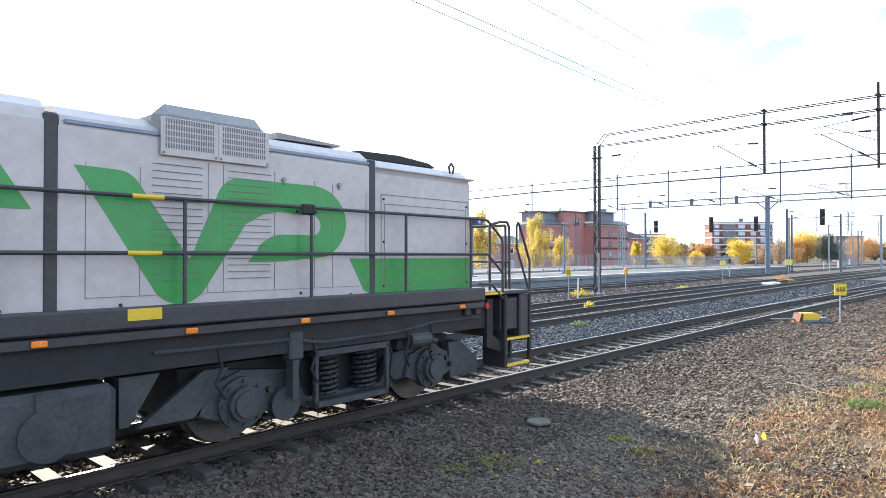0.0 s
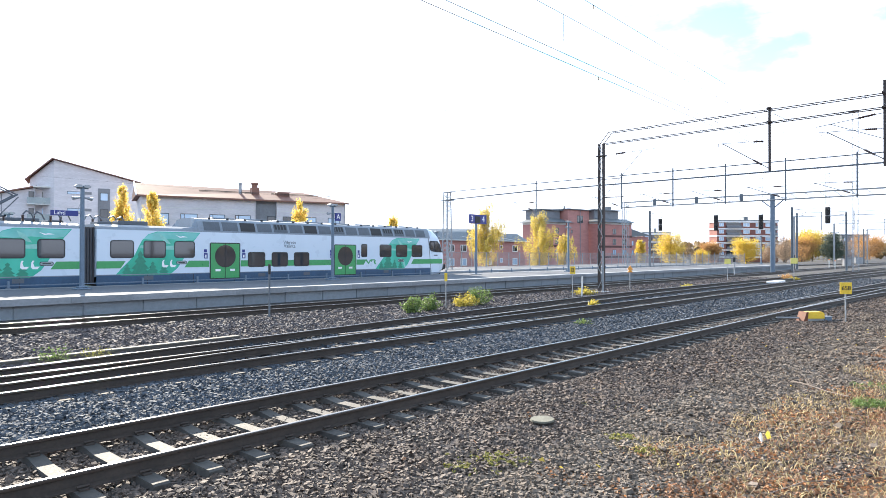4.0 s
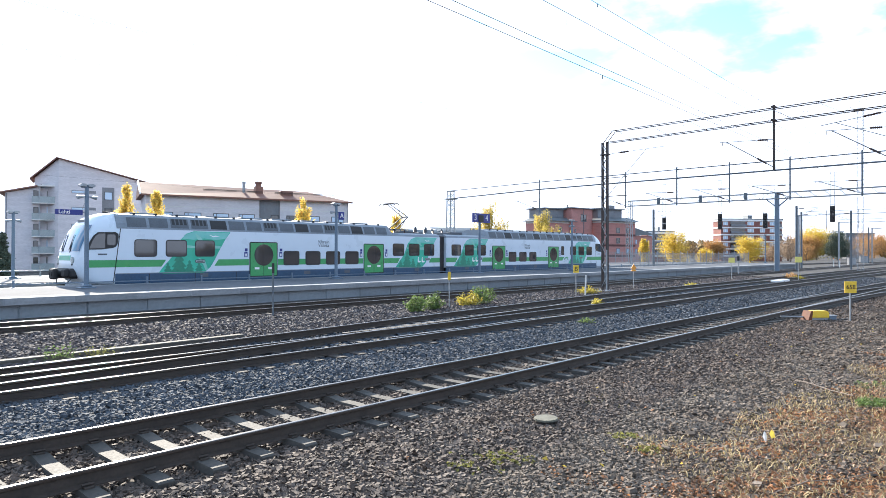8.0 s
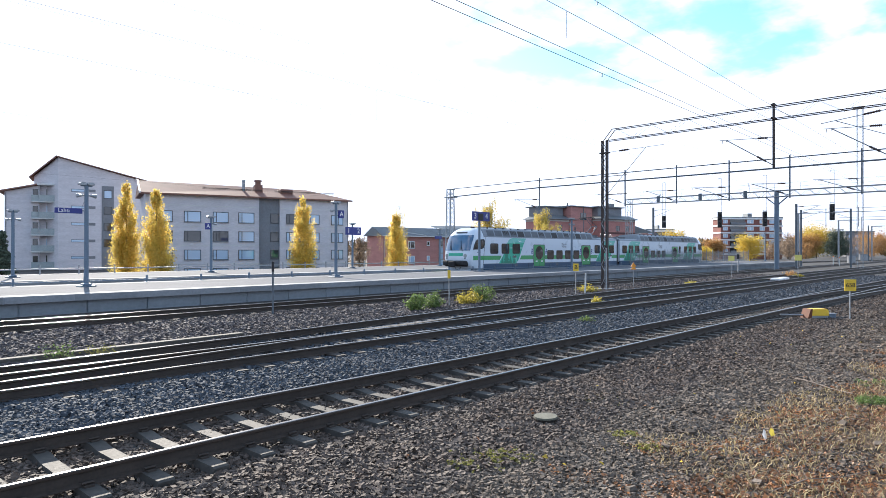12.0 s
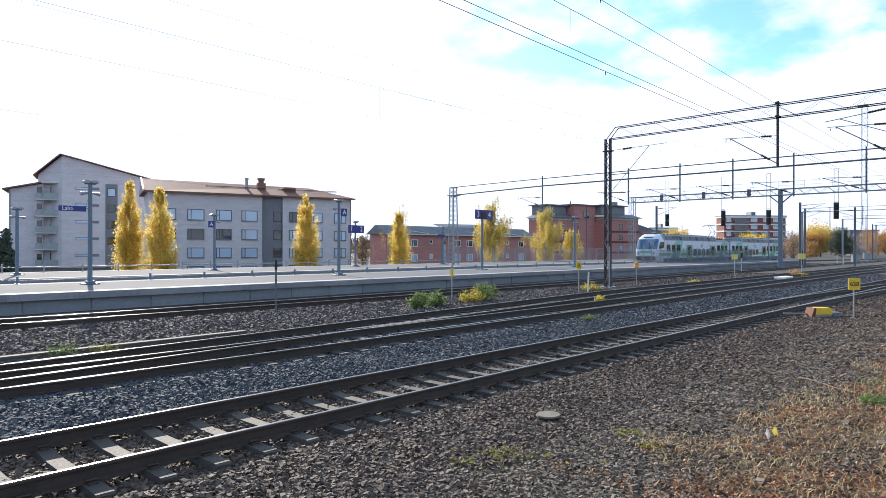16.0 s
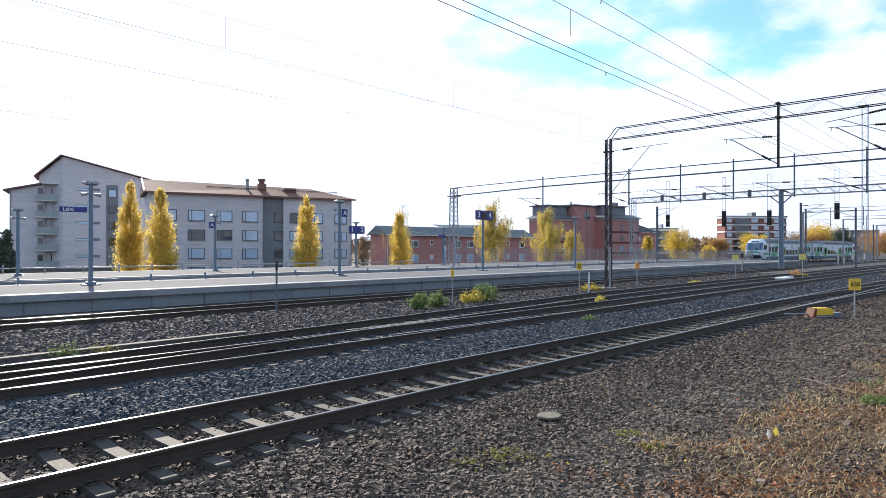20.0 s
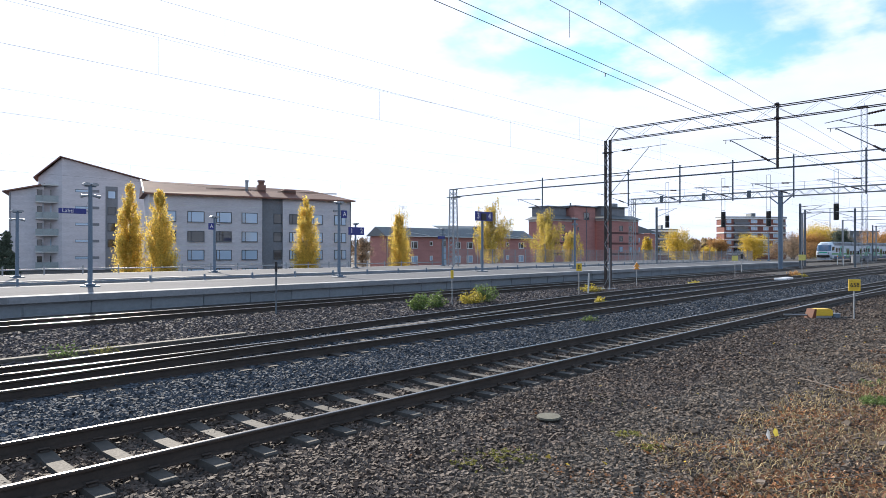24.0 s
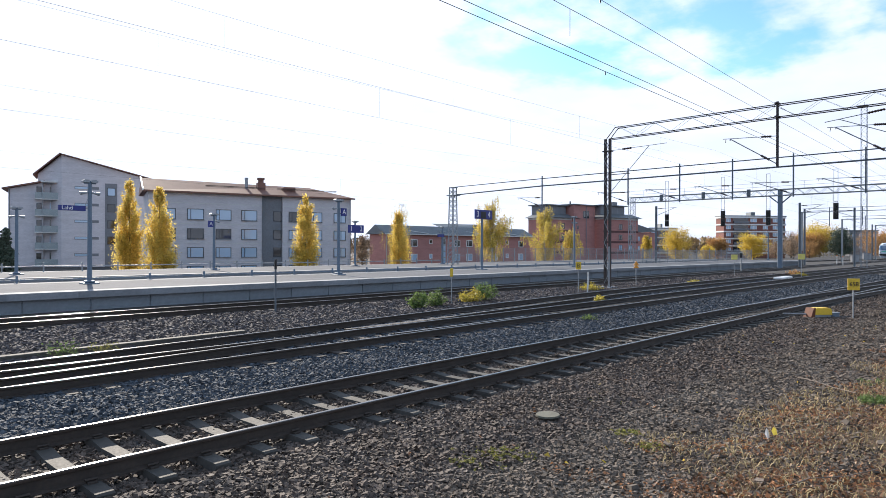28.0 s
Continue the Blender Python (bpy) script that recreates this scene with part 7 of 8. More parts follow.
banded_flats((244.3, 110.8), (258.46, 96.68), 11.1, 6.3, 3, "red brick flats with white bands behind yellow trees", ((0.8, 2.6, "w"), (3.4, 6.8, "b"), (7.8, 10.2, "w")))
bf = thing("apartment_building", "distant blue-grey block of flats beyond the line", "building", base_pose((492.0, 84.4), (505.0, 70.5)))
part("wall", Mb().box(0, 0, -1.6, 19, 14, 15.0), M["darkpanel"], bf)
part("roof", Mb().box(-0.4, -0.4, 15.0, 19.4, 14.4, 15.8), M["slate"], bf)
for z in (3.5, 7.5, 11.5):
    for x in (2.0, 6.5, 11.0, 15.5):
        window_part(bf, x, x + 2.0, z, z + 1.8, 0.0, frame_mat="white", pane="bwin", split=0.5, sill=False)


# ---- trees ----
def leaf_cloud(points, size, rng, flat=0.35):
    """Small quads, one per point, each turned its own way."""
    n = len(points)
    a = rng.normal(size=(n, 3)); a /= np.linalg.norm(a, axis=1)[:, None]
    b = rng.normal(size=(n, 3)); b -= (b * a).sum(1)[:, None] * a; b /= np.linalg.norm(b, axis=1)[:, None]
    s = size * rng.uniform(0.6, 1.4, n)[:, None]
    v = np.stack([points - a * s - b * s * 0.6, points + a * s - b * s * 0.6, points + a * s * 0.9 + b * s * 0.6, points - a * s * 0.9 + b * s * 0.6], 1).reshape(-1, 3)
    return v, np.arange(4 * n).reshape(-1, 4)


def tree(label, x, y, h, w, kind, leaf, seed, n=5000, size=0.12, base=None, bark="bark", trunk_show=0.12, name="tree"):
    rng = np.random.default_rng(seed)
    z0 = ground_z(x, y) if base is None else base
    t = thing(name, label, "tree", pose(x, y, z0))
    H = h - z0
    tr = Mb()
    segs = 7
    px = [(rng.uniform(-0.1, 0.1) * i / segs, rng.uniform(-0.1, 0.1) * i / segs, H * 0.95 * i / segs) for i in range(segs + 1)]
    r0 = (0.05 + H * 0.016) * (0.45 if kind == "poplar" else 1.0)
    for i in range(segs):
        tr.tube(px[i], px[i + 1], r0 * (1 - 0.9 * i / segs), 8, r0 * (1 - 0.9 * (i + 1) / segs))
    part("trunk", tr, M[bark], t)
    limbs, tips = Mb(), []
    nl = {"poplar": 170, "birch": 60, "round": 70, "bare": 90, "conifer": 110, "pine": 60, "bush": 40}[kind]
    for i in range(nl):
        f = rng.uniform(trunk_show, 0.99) if kind != "poplar" else trunk_show + 0.95 * rng.random() ** 1.1
        a = rng.uniform(0, 2 * math.pi)
        if kind == "poplar":
            rad = 0.5 * w * min(1.0, 0.7 + 1.4 * f) * (1 - f) ** 0.45 * rng.uniform(0.3, 1.0)
            p1 = Vector((math.cos(a) * rad, math.sin(a) * rad, H * (0.02 + 0.98 * f)))
            p0 = Vector((0, 0, max(0.1, p1.z - rad * 2.0)))
        else:
            if kind == "conifer":
                rad, up = w * 0.5 * (1 - f) ** 0.9 * rng.uniform(0.7, 1.0) + 0.1, -0.25
            elif kind == "pine":
                rad, up = w * 0.5 * math.sin(math.pi * (0.22 + 0.70 * f)) ** 0.6 * rng.uniform(0.5, 1.0), 0.1
            elif kind == "birch":
                rad, up = w * 0.5 * (math.sin(math.pi * (0.3 + 0.66 * f))) ** 0.8 * rng.uniform(0.25, 1.0), rng.uniform(0.4, 1.1)
            else:
                rad, up = w * 0.5 * (math.sin(math.pi * (0.12 + 0.83 * f))) ** 0.6 * rng.uniform(0.4, 1.0), rng.uniform(0.3, 1.0)
            p0 = Vector((0, 0, H * f * (0.82 if kind in ("round", "bush", "bare") else 0.95)))
            p1 = p0 + Vector((math.cos(a) * rad, math.sin(a) * rad, rad * up))
        rl = max(0.012, r0 * 0.22 * (1 - f * 0.7)) if kind != "poplar" else 0.012
        limbs.tube(p0, p1, rl, 4, 0.006, caps=False)
        if kind in ("bare", "birch"):
            for q in range(3):
                s0 = p0.lerp(p1, rng.uniform(0.3, 0.9))
                limbs.tube(s0, s0 + Vector((rng.normal() * 0.5, rng.normal() * 0.5, rng.uniform(0.1, 0.9) if kind == "bare" else rng.uniform(-0.9, 0.5))), 0.014, 3, 0.005, caps=False)
        tips.append((p0, p1))
    part("branchwork", limbs, M[bark], t)
    pts = []
    share = np.array([0.2 + (b - a).length for a, b in tips]); share *= n / share.sum()
    for (p0, p1), kf in zip(tips, share):
        d = p1 - p0
        k = max(6, int(kf))
        f = rng.uniform(0.15 if kind != "poplar" else 0.3, 1.08, k) ** 0.7
        c = np.array(p0)[None, :] + f[:, None] * np.array(d)[None, :]
        spread = {"poplar": 0.27 * (1.3 - p1.z / H), "conifer": 0.16, "pine": 0.07 * w, "birch": 0.30, "round": 0.075 * w, "bare": 0.06 * w, "bush": 0.1 * w}[kind]
        # loose clumps along the limb, not an even fog
        lean = np.array([0.75, 0.75, 2.0]) if kind == "poplar" else np.ones(3)
        cl = rng.normal(size=(max(3, k // 12), 3)) * spread * lean
        c += cl[rng.integers(0, len(cl), k)] + rng.normal(size=(k, 3)) * spread * 0.5 * lean
        if kind == "birch":
            # hanging strands below the limb
            ns = max(2, k // 14)
            root = rng.uniform(0.25, 1.05, ns)
            ln = rng.uniform(0.4, 1.0, ns) * min(2.6, 0.24 * H)
            sid = rng.integers(0, ns, k)
            c = np.array(p0)[None, :] + root[sid][:, None] * np.array(d)[None, :] + (rng.normal(size=(ns, 3)) * 0.22)[sid] + rng.normal(size=(k, 3)) * 0.05
            c[:, 2] -= rng.random(k) * ln[sid]
        pts.append(c)
    pts = np.concatenate(pts)
    pts[:, 2] = np.maximum(pts[:, 2], 0.05)
    v, f = leaf_cloud(pts, size, rng)
    me = stuff_mesh("crown", v, f, M[leaf], "", "")
    c = new("crown", me)
    c.parent = t
    return t


tree("slim yellow autumn poplar", 30.2, 78.0, 10.5, 3.8, "poplar", "poplar", 1, 23000, 0.066, trunk_show=0.03)
tree("slim yellow autumn poplar", 32.2, 74.4, 9.6, 4.6, "poplar", "poplar", 2, 22000, 0.066, trunk_show=0.03)
tree("slim yellow autumn poplar by the grey building", 48.5, 68.5, 9.5, 4.2, "poplar", "poplar", 3, 20000, 0.066, trunk_show=0.03)
tree("slim yellow autumn poplar before the red brick house", 65.6, 69.1, 7.9, 4.4, "poplar", "poplar", 4, 18000, 0.064, trunk_show=0.03)
tree("half-bare birch behind the yellow poplar", 83.3, 86.8, 11.4, 9.0, "birch", "birchleaf", 5, 3600, 0.06, bark="birchbark", trunk_show=0.3)
tree("drooping yellow birch by the platform", 83.0, 64.8, 10.9, 8.2, "birch", "birchleaf", 6, 20000, 0.068, bark="birchbark", trunk_show=0.2)
tree("drooping yellow-green birch by the red tower", 101.6, 66.8, 10.6, 8.4, "birch", "birchleaf", 7, 20000, 0.068, bark="birchbark", trunk_show=0.15)
tree("small yellow-green birch by the fence", 105.5, 63.5, 6.3, 5.0, "birch", "birchleaf", 8, 8500, 0.068, bark="birchbark", trunk_show=0.15)
tree("dark green spruce beside grey flats", 21.7, 94.7, 4.9, 3.2, "conifer", "conifer", 9, 8000, 0.10, name="spruce")
for i, (x, y, h, w) in enumerate(((68.8, 86.0, 5.9, 4.2), (66.2, 87.5, 6.4, 4.2), (71.6, 84.5, 5.2, 4.0))):
    tree("leafless reddish-brown thicket tree", x, y, h, w, "bare", "rust" if i == 1 else "brownleaf", 20 + i, 4200, 0.07, trunk_show=0.1)
tree("golden autumn tree beside the fence", 148.2, 60.3, 7.6, 7.4, "round", "gold", 30, 12000, 0.075)
tree("small golden tree beside the fence", 124.3, 56.8, 5.4, 3.4, "birch", "gold", 31, 6000, 0.07)
tree("small golden bush by the fence", 153.0, 55.1, 3.2, 3.8, "bush", "gold", 32, 5000, 0.07)
tree("golden autumn tree before the banded flats", 176.5, 51.6, 6.0, 7.6, "round", "gold", 33, 11000, 0.08)
for i, (x, y, h, w, k, l) in enumerate(((252, 94.7, 7.5, 10, "bare", "rust"), (240, 96, 6.6, 8, "bare", "rust"), (262, 90, 6.8, 9, "round", "rust"), (255, 62, 10.0, 8, "bare", "brownleaf"), (268, 64, 9.0, 9, "bare", "brownleaf"), (240, 58, 7.5, 6, "bare", "brownleaf"), (291, 60.1, 11.6, 18, "round", "gold"), (296, 64, 10.0, 14, "round", "gold"), (284, 62.5, 8.5, 12, "round", "rust"), (397, 55.4, 10.5, 20, "round", "rust"), (359, 52.4, 7.0, 12, "bare", "brownleaf"), (196, 47, 5.5, 6, "bare", "brownleaf"), (345, 58, 8, 12, "bare", "brownleaf"), (228, 50, 5, 6, "bare", "rust"), (212, 55, 4.5, 7, "bush", "brownleaf"))):
    tree("far autumn tree in " + {"rust": "rust red", "brownleaf": "bare brown", "gold": "golden yellow"}[l] + " colour", x, y, h, w, k, l, 40 + i, 16000 if k == "round" else 2600, 0.13 if k != "bare" else 0.07)
tree("rounded grey-green pine by the far curve", 268, 48.6, 9.8, 9.0, "pine", "conifer", 60, 12000, 0.13, name="pine")


def far_woods():
    """One sheet of treetops on the low hills at the end of the line."""
    rng = np.random.default_rng(77)
    vs, fs = [], []
    for row, (d, hh) in enumerate(((520, 9), (700, 16), (950, 26))):
        n = 260
        for i in range(n):
            ang = radians(-60 + 150 * i / n)
            r = d + rng.uniform(-25, 25)
            x, y = r * math.cos(ang), r * math.sin(ang)
            hgt = hh * (0.6 + 0.5 * noise.noise((i * 0.06, row * 3.1, 0))) + rng.uniform(0, 3)
            w = rng.uniform(6, 11) * (1 + row * 0.4)
            for k in range(9):
                c = np.array([x + rng.normal() * w * 0.35, y + rng.normal() * w * 0.35, hgt * rng.uniform(0.25, 1)])
                s = w * rng.uniform(0.14, 0.28)
                o = len(vs)
                vs += [c + np.array(q) * s for q in ((1, 0, 0), (-1, 0, 0), (0, 1, 0), (0, -1, 0), (0, 0, 1.3), (0, 0, -1.3))]
                fs += [(o, o + 2, o + 4), (o + 2, o + 1, o + 4), (o + 1, o + 3, o + 4), (o + 3, o, o + 4), (o + 2, o, o + 5), (o + 1, o + 2, o + 5), (o + 3, o + 1, o + 5), (o, o + 3, o + 5)]
    me = stuff_mesh("far_woods", np.array(vs), np.array(fs), mat("far_woodland", (0.10, 0.095, 0.05), 0.9, scale=0.02, amount=0.4, island=0.4, col2=(0.16, 0.10, 0.04)), "", "", 3)
    tagged(new("far_woods", me), "distant autumn woods on low hills", "woods", kind="stuff")


far_woods()


# ---- shrubs, grass, leaves, ballast ----
def shrub(label, x, y, h, w, leaf, seed, n=1300, size=0.028):
    rng = np.random.default_rng(seed)
    t = thing("shrub", label, "shrub", pose(x, y, ground_z(x, y)))
    st, pts = Mb(), []
    for i in range(24):
        a, r = rng.uniform(0, 6.28), rng.uniform(0.1, 1.0) ** 0.6
        tip = (math.cos(a) * r * w / 2, math.sin(a) * r * w / 2, h * (1.05 - 0.55 * r * r) * rng.uniform(0.7, 1.0))
        st.tube((tip[0] * 0.25, tip[1] * 0.25, 0), tip, 0.008, 4, 0.003, caps=False)
        f = rng.uniform(0.25, 1.05, n // 24)
        pts.append(np.array(tip)[None, :] * np.stack([0.25 + 0.75 * f, 0.25 + 0.75 * f, f], 1) + rng.normal(size=(n // 24, 3)) * min(0.07, 0.25 * h))
    part("stem_clump", st, M["bark"], t)
    v, f = leaf_cloud(np.concatenate(pts), size, rng)
    c = new("foliage", stuff_mesh("foliage", v, f, M[leaf], "", ""))
    c.parent = t


shrub("green weedy shrub on the gravel between the tracks", 18.25, 18.0, 0.7, 0.85, "shrub", 1)
shrub("green weedy shrub on the gravel between the tracks", 19.5, 18.3, 0.72, 0.9, "shrub", 2)
shrub("yellowing shrub on the gravel between the tracks", 22.0, 18.4, 0.6, 1.2, "yshrub", 3)
shrub("green weedy shrub with yellow tips", 23.2, 18.5, 0.95, 1.3, "shrub", 4)
shrub("low yellow shrub by the portal leg", 33.2, 18.7, 0.4, 1.5, "yshrub", 5, 900)
shrub("sparse weed on the timber kerb", 4.6, 15.6, 0.45, 0.7, "shrub", 6, 260, 0.018)
shrub("sparse weed on the timber kerb", 5.5, 15.5, 0.25, 0.8, "moss", 7, 260, 0.016)
shrub("low yellow weed between the rails", 25.6, 13.9, 0.35, 0.5, "yshrub", 8, 240, 0.04)
shrub("low green weed in the gravel", 19.2, 10.8, 0.18, 0.8, "shrub", 9, 220, 0.02)
shrub("fresh green grass clump at the verge", 11.5, 1.6, 0.10, 0.6, "shrub", 10, 2400, 0.010)
shrub("yellow-green weed tuft at the verge", 13.2, 1.75, 0.06, 0.8, "shrub", 12, 900, 0.010)
shrub("yellow weed beside the far track", 45.5, 17.3, 0.25, 1.0, "yshrub", 11, 400, 0.04)


def litter_density(a, b):
    """How thick leaves and withered grass lie: most at the verge, thinning towards the track."""
    return 0.55 - 0.40 * abs(b - 1.75) ** (1 if b > 1.75 else 0.5) * (1 if b > 1.75 else 0.6) - 0.22 * max(0.0, 4.0 - a) - 0.04 * max(0.0, a - 9) * max(0.0, b - 1.2)


def stones(name, label, zones, material, seed, verge=False):
    """Broken stones as jittered blocks, scattered over zones (x0, x1, y0, y1, per square metre, size)."""
    rng = np.random.default_rng(seed)
    P, S = [], []
    for x0, x1, y0, y1, dens, size in zones:
        n = int((x1 - x0) * (y1 - y0) * dens)
        p = np.stack([rng.uniform(x0, x1, n), rng.uniform(y0, y1, n)], 1)
        P.append(p)
        S.append(size * rng.uniform(0.55, 1.45, n))
    P, S = np.concatenate(P), np.concatenate(S)
    # thin out behind the viewpoint, with a ragged edge
    d = np.hypot(P[:, 0] + 2, P[:, 1] * 0.9) - 9 + 2.5 * rng.normal(size=len(P))
    ok = (P[:, 0] > 1.2) & (P[:, 1] > 1.2) | (d < 0)
    P, S = P[ok], S[ok]
    if verge:
        # fewer stones show where litter lies thick
        ld = np.array([litter_density(a, b) + 0.45 * noise.noise((a * 0.9, b * 0.9, 4)) for a, b in P])
        ok = rng.random(len(P)) > np.clip(1.5 * ld, 0, 0.8)
        P, S = P[ok], S[ok]
    z = np.array([ground_z(a, b) for a, b in P])
    n = len(P)
    cube = np.array([(-1, -1, -1), (1, -1, -1), (1, 1, -1), (-1, 1, -1), (-1, -1, 1), (1, -1, 1), (1, 1, 1), (-1, 1, 1)], float)
    v = cube[None] * np.array([1.15, 0.92, 0.44]) * rng.uniform(0.55, 1.12, (n, 8, 3)) * rng.uniform(0.75, 1.25, (n, 1, 3))
    q = rng.normal(size=(n, 4)) * np.array([1.0, 0.2, 0.2, 1.0]); q /= np.linalg.norm(q, axis=1)[:, None]
    w, x, y, zq = q.T
    R = np.stack([np.stack([1 - 2 * (y * y + zq * zq), 2 * (x * y - zq * w), 2 * (x * zq + y * w)], 1), np.stack([2 * (x * y + zq * w), 1 - 2 * (x * x + zq * zq), 2 * (y * zq - x * w)], 1), np.stack([2 * (x * zq - y * w), 2 * (y * zq + x * w), 1 - 2 * (x * x + y * y)], 1)], 1)
    v = np.einsum("nij,nkj->nki", R, v) * (S * 0.5)[:, None, None]
    v[:, :, 0] += P[:, 0, None]
    v[:, :, 1] += P[:, 1, None]
    v[:, :, 2] += (z + S * rng.uniform(-0.1, 0.4, n))[:, None]
    q4 = np.array([(4, 5, 6, 7), (0, 1, 5, 4), (1, 2, 6, 5), (2, 3, 7, 6), (3, 0, 4, 7)])
    f = (q4[None] + 8 * np.arange(n)[:, None, None]).reshape(-1, 4)
    me = stuff_mesh(name, v.reshape(-1, 3), f, M[material], "", "")
    tagged(new(name, me), label, "gravel", kind="stuff")


stones("ballast_stones", "grey broken ballast stones in and between the tracks",
       [(0.5, 10, 9.2, 11.9, 1250, 0.050), (10, 22, 9.0, 11.8, 700, 0.055), (22, 42, 8.6, 11.6, 200, 0.075), (42, 75, 8.4, 11.2, 70, 0.09), (2, 20, 11.9, 15.4, 140, 0.066), (26, 60, 14.0, 15.0, 60, 0.1)], "ballast", 11)
stones("platform_side_stones", "dull grey-brown broken stones before the platform",
       [(2, 16, 15.6, 21.8, 330, 0.066), (16, 40, 16.8, 21.6, 190, 0.078), (40, 70, 17.0, 21.4, 60, 0.1)], "dusk", 15)
stones("trackbed_stones", "brown broken stones in and beside the near track",
       [(-12, 0.5, 4.2, 9.2, 60, 0.062), (0.5, 12, 6.2, 9.2, 850, 0.050), (12, 30, 6.0, 9.0, 230, 0.065), (30, 60, 5.6, 8.4, 90, 0.075), (0.5, 12, 4.2, 6.2, 1150, 0.043), (12, 26, 4.0, 6.2, 430, 0.052), (26, 60, 3.0, 5.6, 110, 0.065)], "rusty", 12)
stones("foreground_stones", "grey-brown gravel in front of the near track",
       [(1.2, 9, 1.2, 4.3, 1700, 0.036), (9, 16, 1.5, 4.3, 720, 0.044), (16, 30, 1.0, 4.3, 220, 0.052), (3, 10, 1.0, 3.2, 8, 0.08), (-12, 1.2, -6, 4.3, 60, 0.055), (1.2, 12, -7, 1.2, 80, 0.055)], "mixed", 13, True)


def blades(name, label, n, zone, h, material, seed, dens):
    """Thin bent blades of withered grass, thicker where the noise says so."""
    rng = np.random.default_rng(seed)
    x = rng.uniform(zone[0], zone[1], n); y = rng.uniform(zone[2], zone[3], n)
    keep = np.array([noise.noise((a * 0.6, b * 0.6, seed)) + dens(a, b) > 0.15 for a, b in zip(x, y)])
    x, y = x[keep], y[keep]
    n = len(x)
    z = np.array([ground_z(a, b) for a, b in zip(x, y)])
    a = rng.uniform(0, 6.28, n)
    l = h * rng.uniform(0.4, 1.3, n)
    lean = rng.uniform(0.3, 1.6, n)
    dx, dy = np.cos(a), np.sin(a)
    wd = 0.004 + 0.003 * rng.random(n)
    sx, sy = -dy * wd, dx * wd
    b0 = np.stack([x, y, z], 1)
    mid = b0 + np.stack([dx * l * lean * 0.3, dy * l * lean * 0.3, l * 0.55], 1)
    tip = b0 + np.stack([dx * l * lean * 0.9, dy * l * lean * 0.9, l * (0.9 - 0.3 * np.minimum(1, lean * 0.6))], 1)
    s = np.stack([sx, sy, np.zeros(n)], 1)
    v = np.stack([b0 - s, b0 + s, mid + s, mid - s, tip + s * 0.2, tip - s * 0.2], 1).reshape(-1, 3)
    o = 6 * np.arange(n)[:, None]
    f = np.concatenate([o + np.array([[0, 1, 2, 3]]), o + np.array([[3, 2, 4, 5]])], 0)
    tagged(new(name, stuff_mesh(name, v, f, M[material], "", "")), label, "grass", kind="stuff")


blades("dry_grass", "withered straw-coloured grass on the verge", 60000, (-3, 26, -4.5, 4.2), 0.085, "drygrass", 5, lambda a, b: litter_density(a, b) - 0.1)
blades("red_brown_grass", "red-brown withered stalks on the verge", 26000, (-2, 20, -4.0, 3.2), 0.05, "redgrass", 6, lambda a, b: litter_density(a, b) - 0.05)
blades("moss_grass", "short yellow-green grass and moss among the stones", 9000, (3, 16, 1.4, 5.2), 0.03, "moss", 8, lambda a, b: -0.22)


def leaf_litter(name, label, n, zone, size, material, seed, patchy):
    """Curled four-cornered leaves, thick where litter gathers."""
    rng = np.random.default_rng(seed)
    x = rng.uniform(zone[0], zone[1], n); y = rng.uniform(zone[2], zone[3], n)
    if patchy:
        keep = np.array([0.9 * noise.noise((p * 1.1, q * 1.1, seed)) + litter_density(p, q) * 0.9 > r for p, q, r in zip(x, y, rng.uniform(0.05, 0.75, n))])
        x, y = x[keep], y[keep]
        n = len(x)
    p = np.stack([x, y, [ground_z(a, b) for a, b in zip(x, y)]], 1)
    p[:, 2] += rng.uniform(0.008, 0.035, n)
    a = rng.uniform(0, 6.28, n)
    t = rng.normal(size=(n, 2)) * 0.5
    u = np.stack([np.cos(a), np.sin(a), t[:, 0]], 1); w = np.stack([-np.sin(a), np.cos(a), t[:, 1]], 1)
    s = (size * rng.uniform(0.5, 1.4, n))[:, None]
    lift = np.zeros((n, 3)); lift[:, 2] = s[:, 0] * rng.uniform(0.1, 0.7, n)
    v = np.stack([p - u * s, p - w * s * 0.6 + lift * 0.7, p + u * s, p + w * s * 0.6 + lift], 1).reshape(-1, 3)
    o = 4 * np.arange(n)[:, None]
    f = np.concatenate([o + np.array([[0, 1, 2]]), o + np.array([[0, 2, 3]])], 0)
    tagged(new(name, stuff_mesh(name, v, f, M[material], "", "", 3)), label, "leaves", kind="stuff")


leaf_litter("fallen_leaves", "curled red-brown fallen leaves on the verge", 60000, (3, 20, -0.5, 3.8), 0.021, "litter", 9, True)
leaf_litter("pale_leaves", "pale withered leaves scattered over the verge", 22000, (3, 18, -0.5, 3.8), 0.018, "paleleaf", 10, True)
leaf_litter("scattered_leaves", "single orange leaves scattered on the gravel", 420, (2, 24, 0.5, 5.6), 0.024, "litter", 12, False)
leaf_litter("yellow_leaves", "single bright yellow leaves on the gravel", 70, (2.5, 26, 0.5, 6.0), 0.034, "gold", 14, False)


def twig(label, pts, r):
    t = thing("fallen_twig", label, "twig")
    q = [(x, y, ground_z(x, y) + h) for x, y, h in pts]
    part("stem", Mb().path(q, r, 5), M["twigwood"], t)
    part("side_shoot", Mb().tube(q[1], (q[1][0] + 0.25, q[1][1] + 0.12, q[1][2] + 0.05), r * 0.6, 4), M["twigwood"], t)


twig("pale dry twig lying on the gravel", [(12.9, 2.95, 0.05), (12.6, 2.65, 0.06), (12.3, 2.35, 0.05), (11.9, 1.95, 0.07)], 0.009)
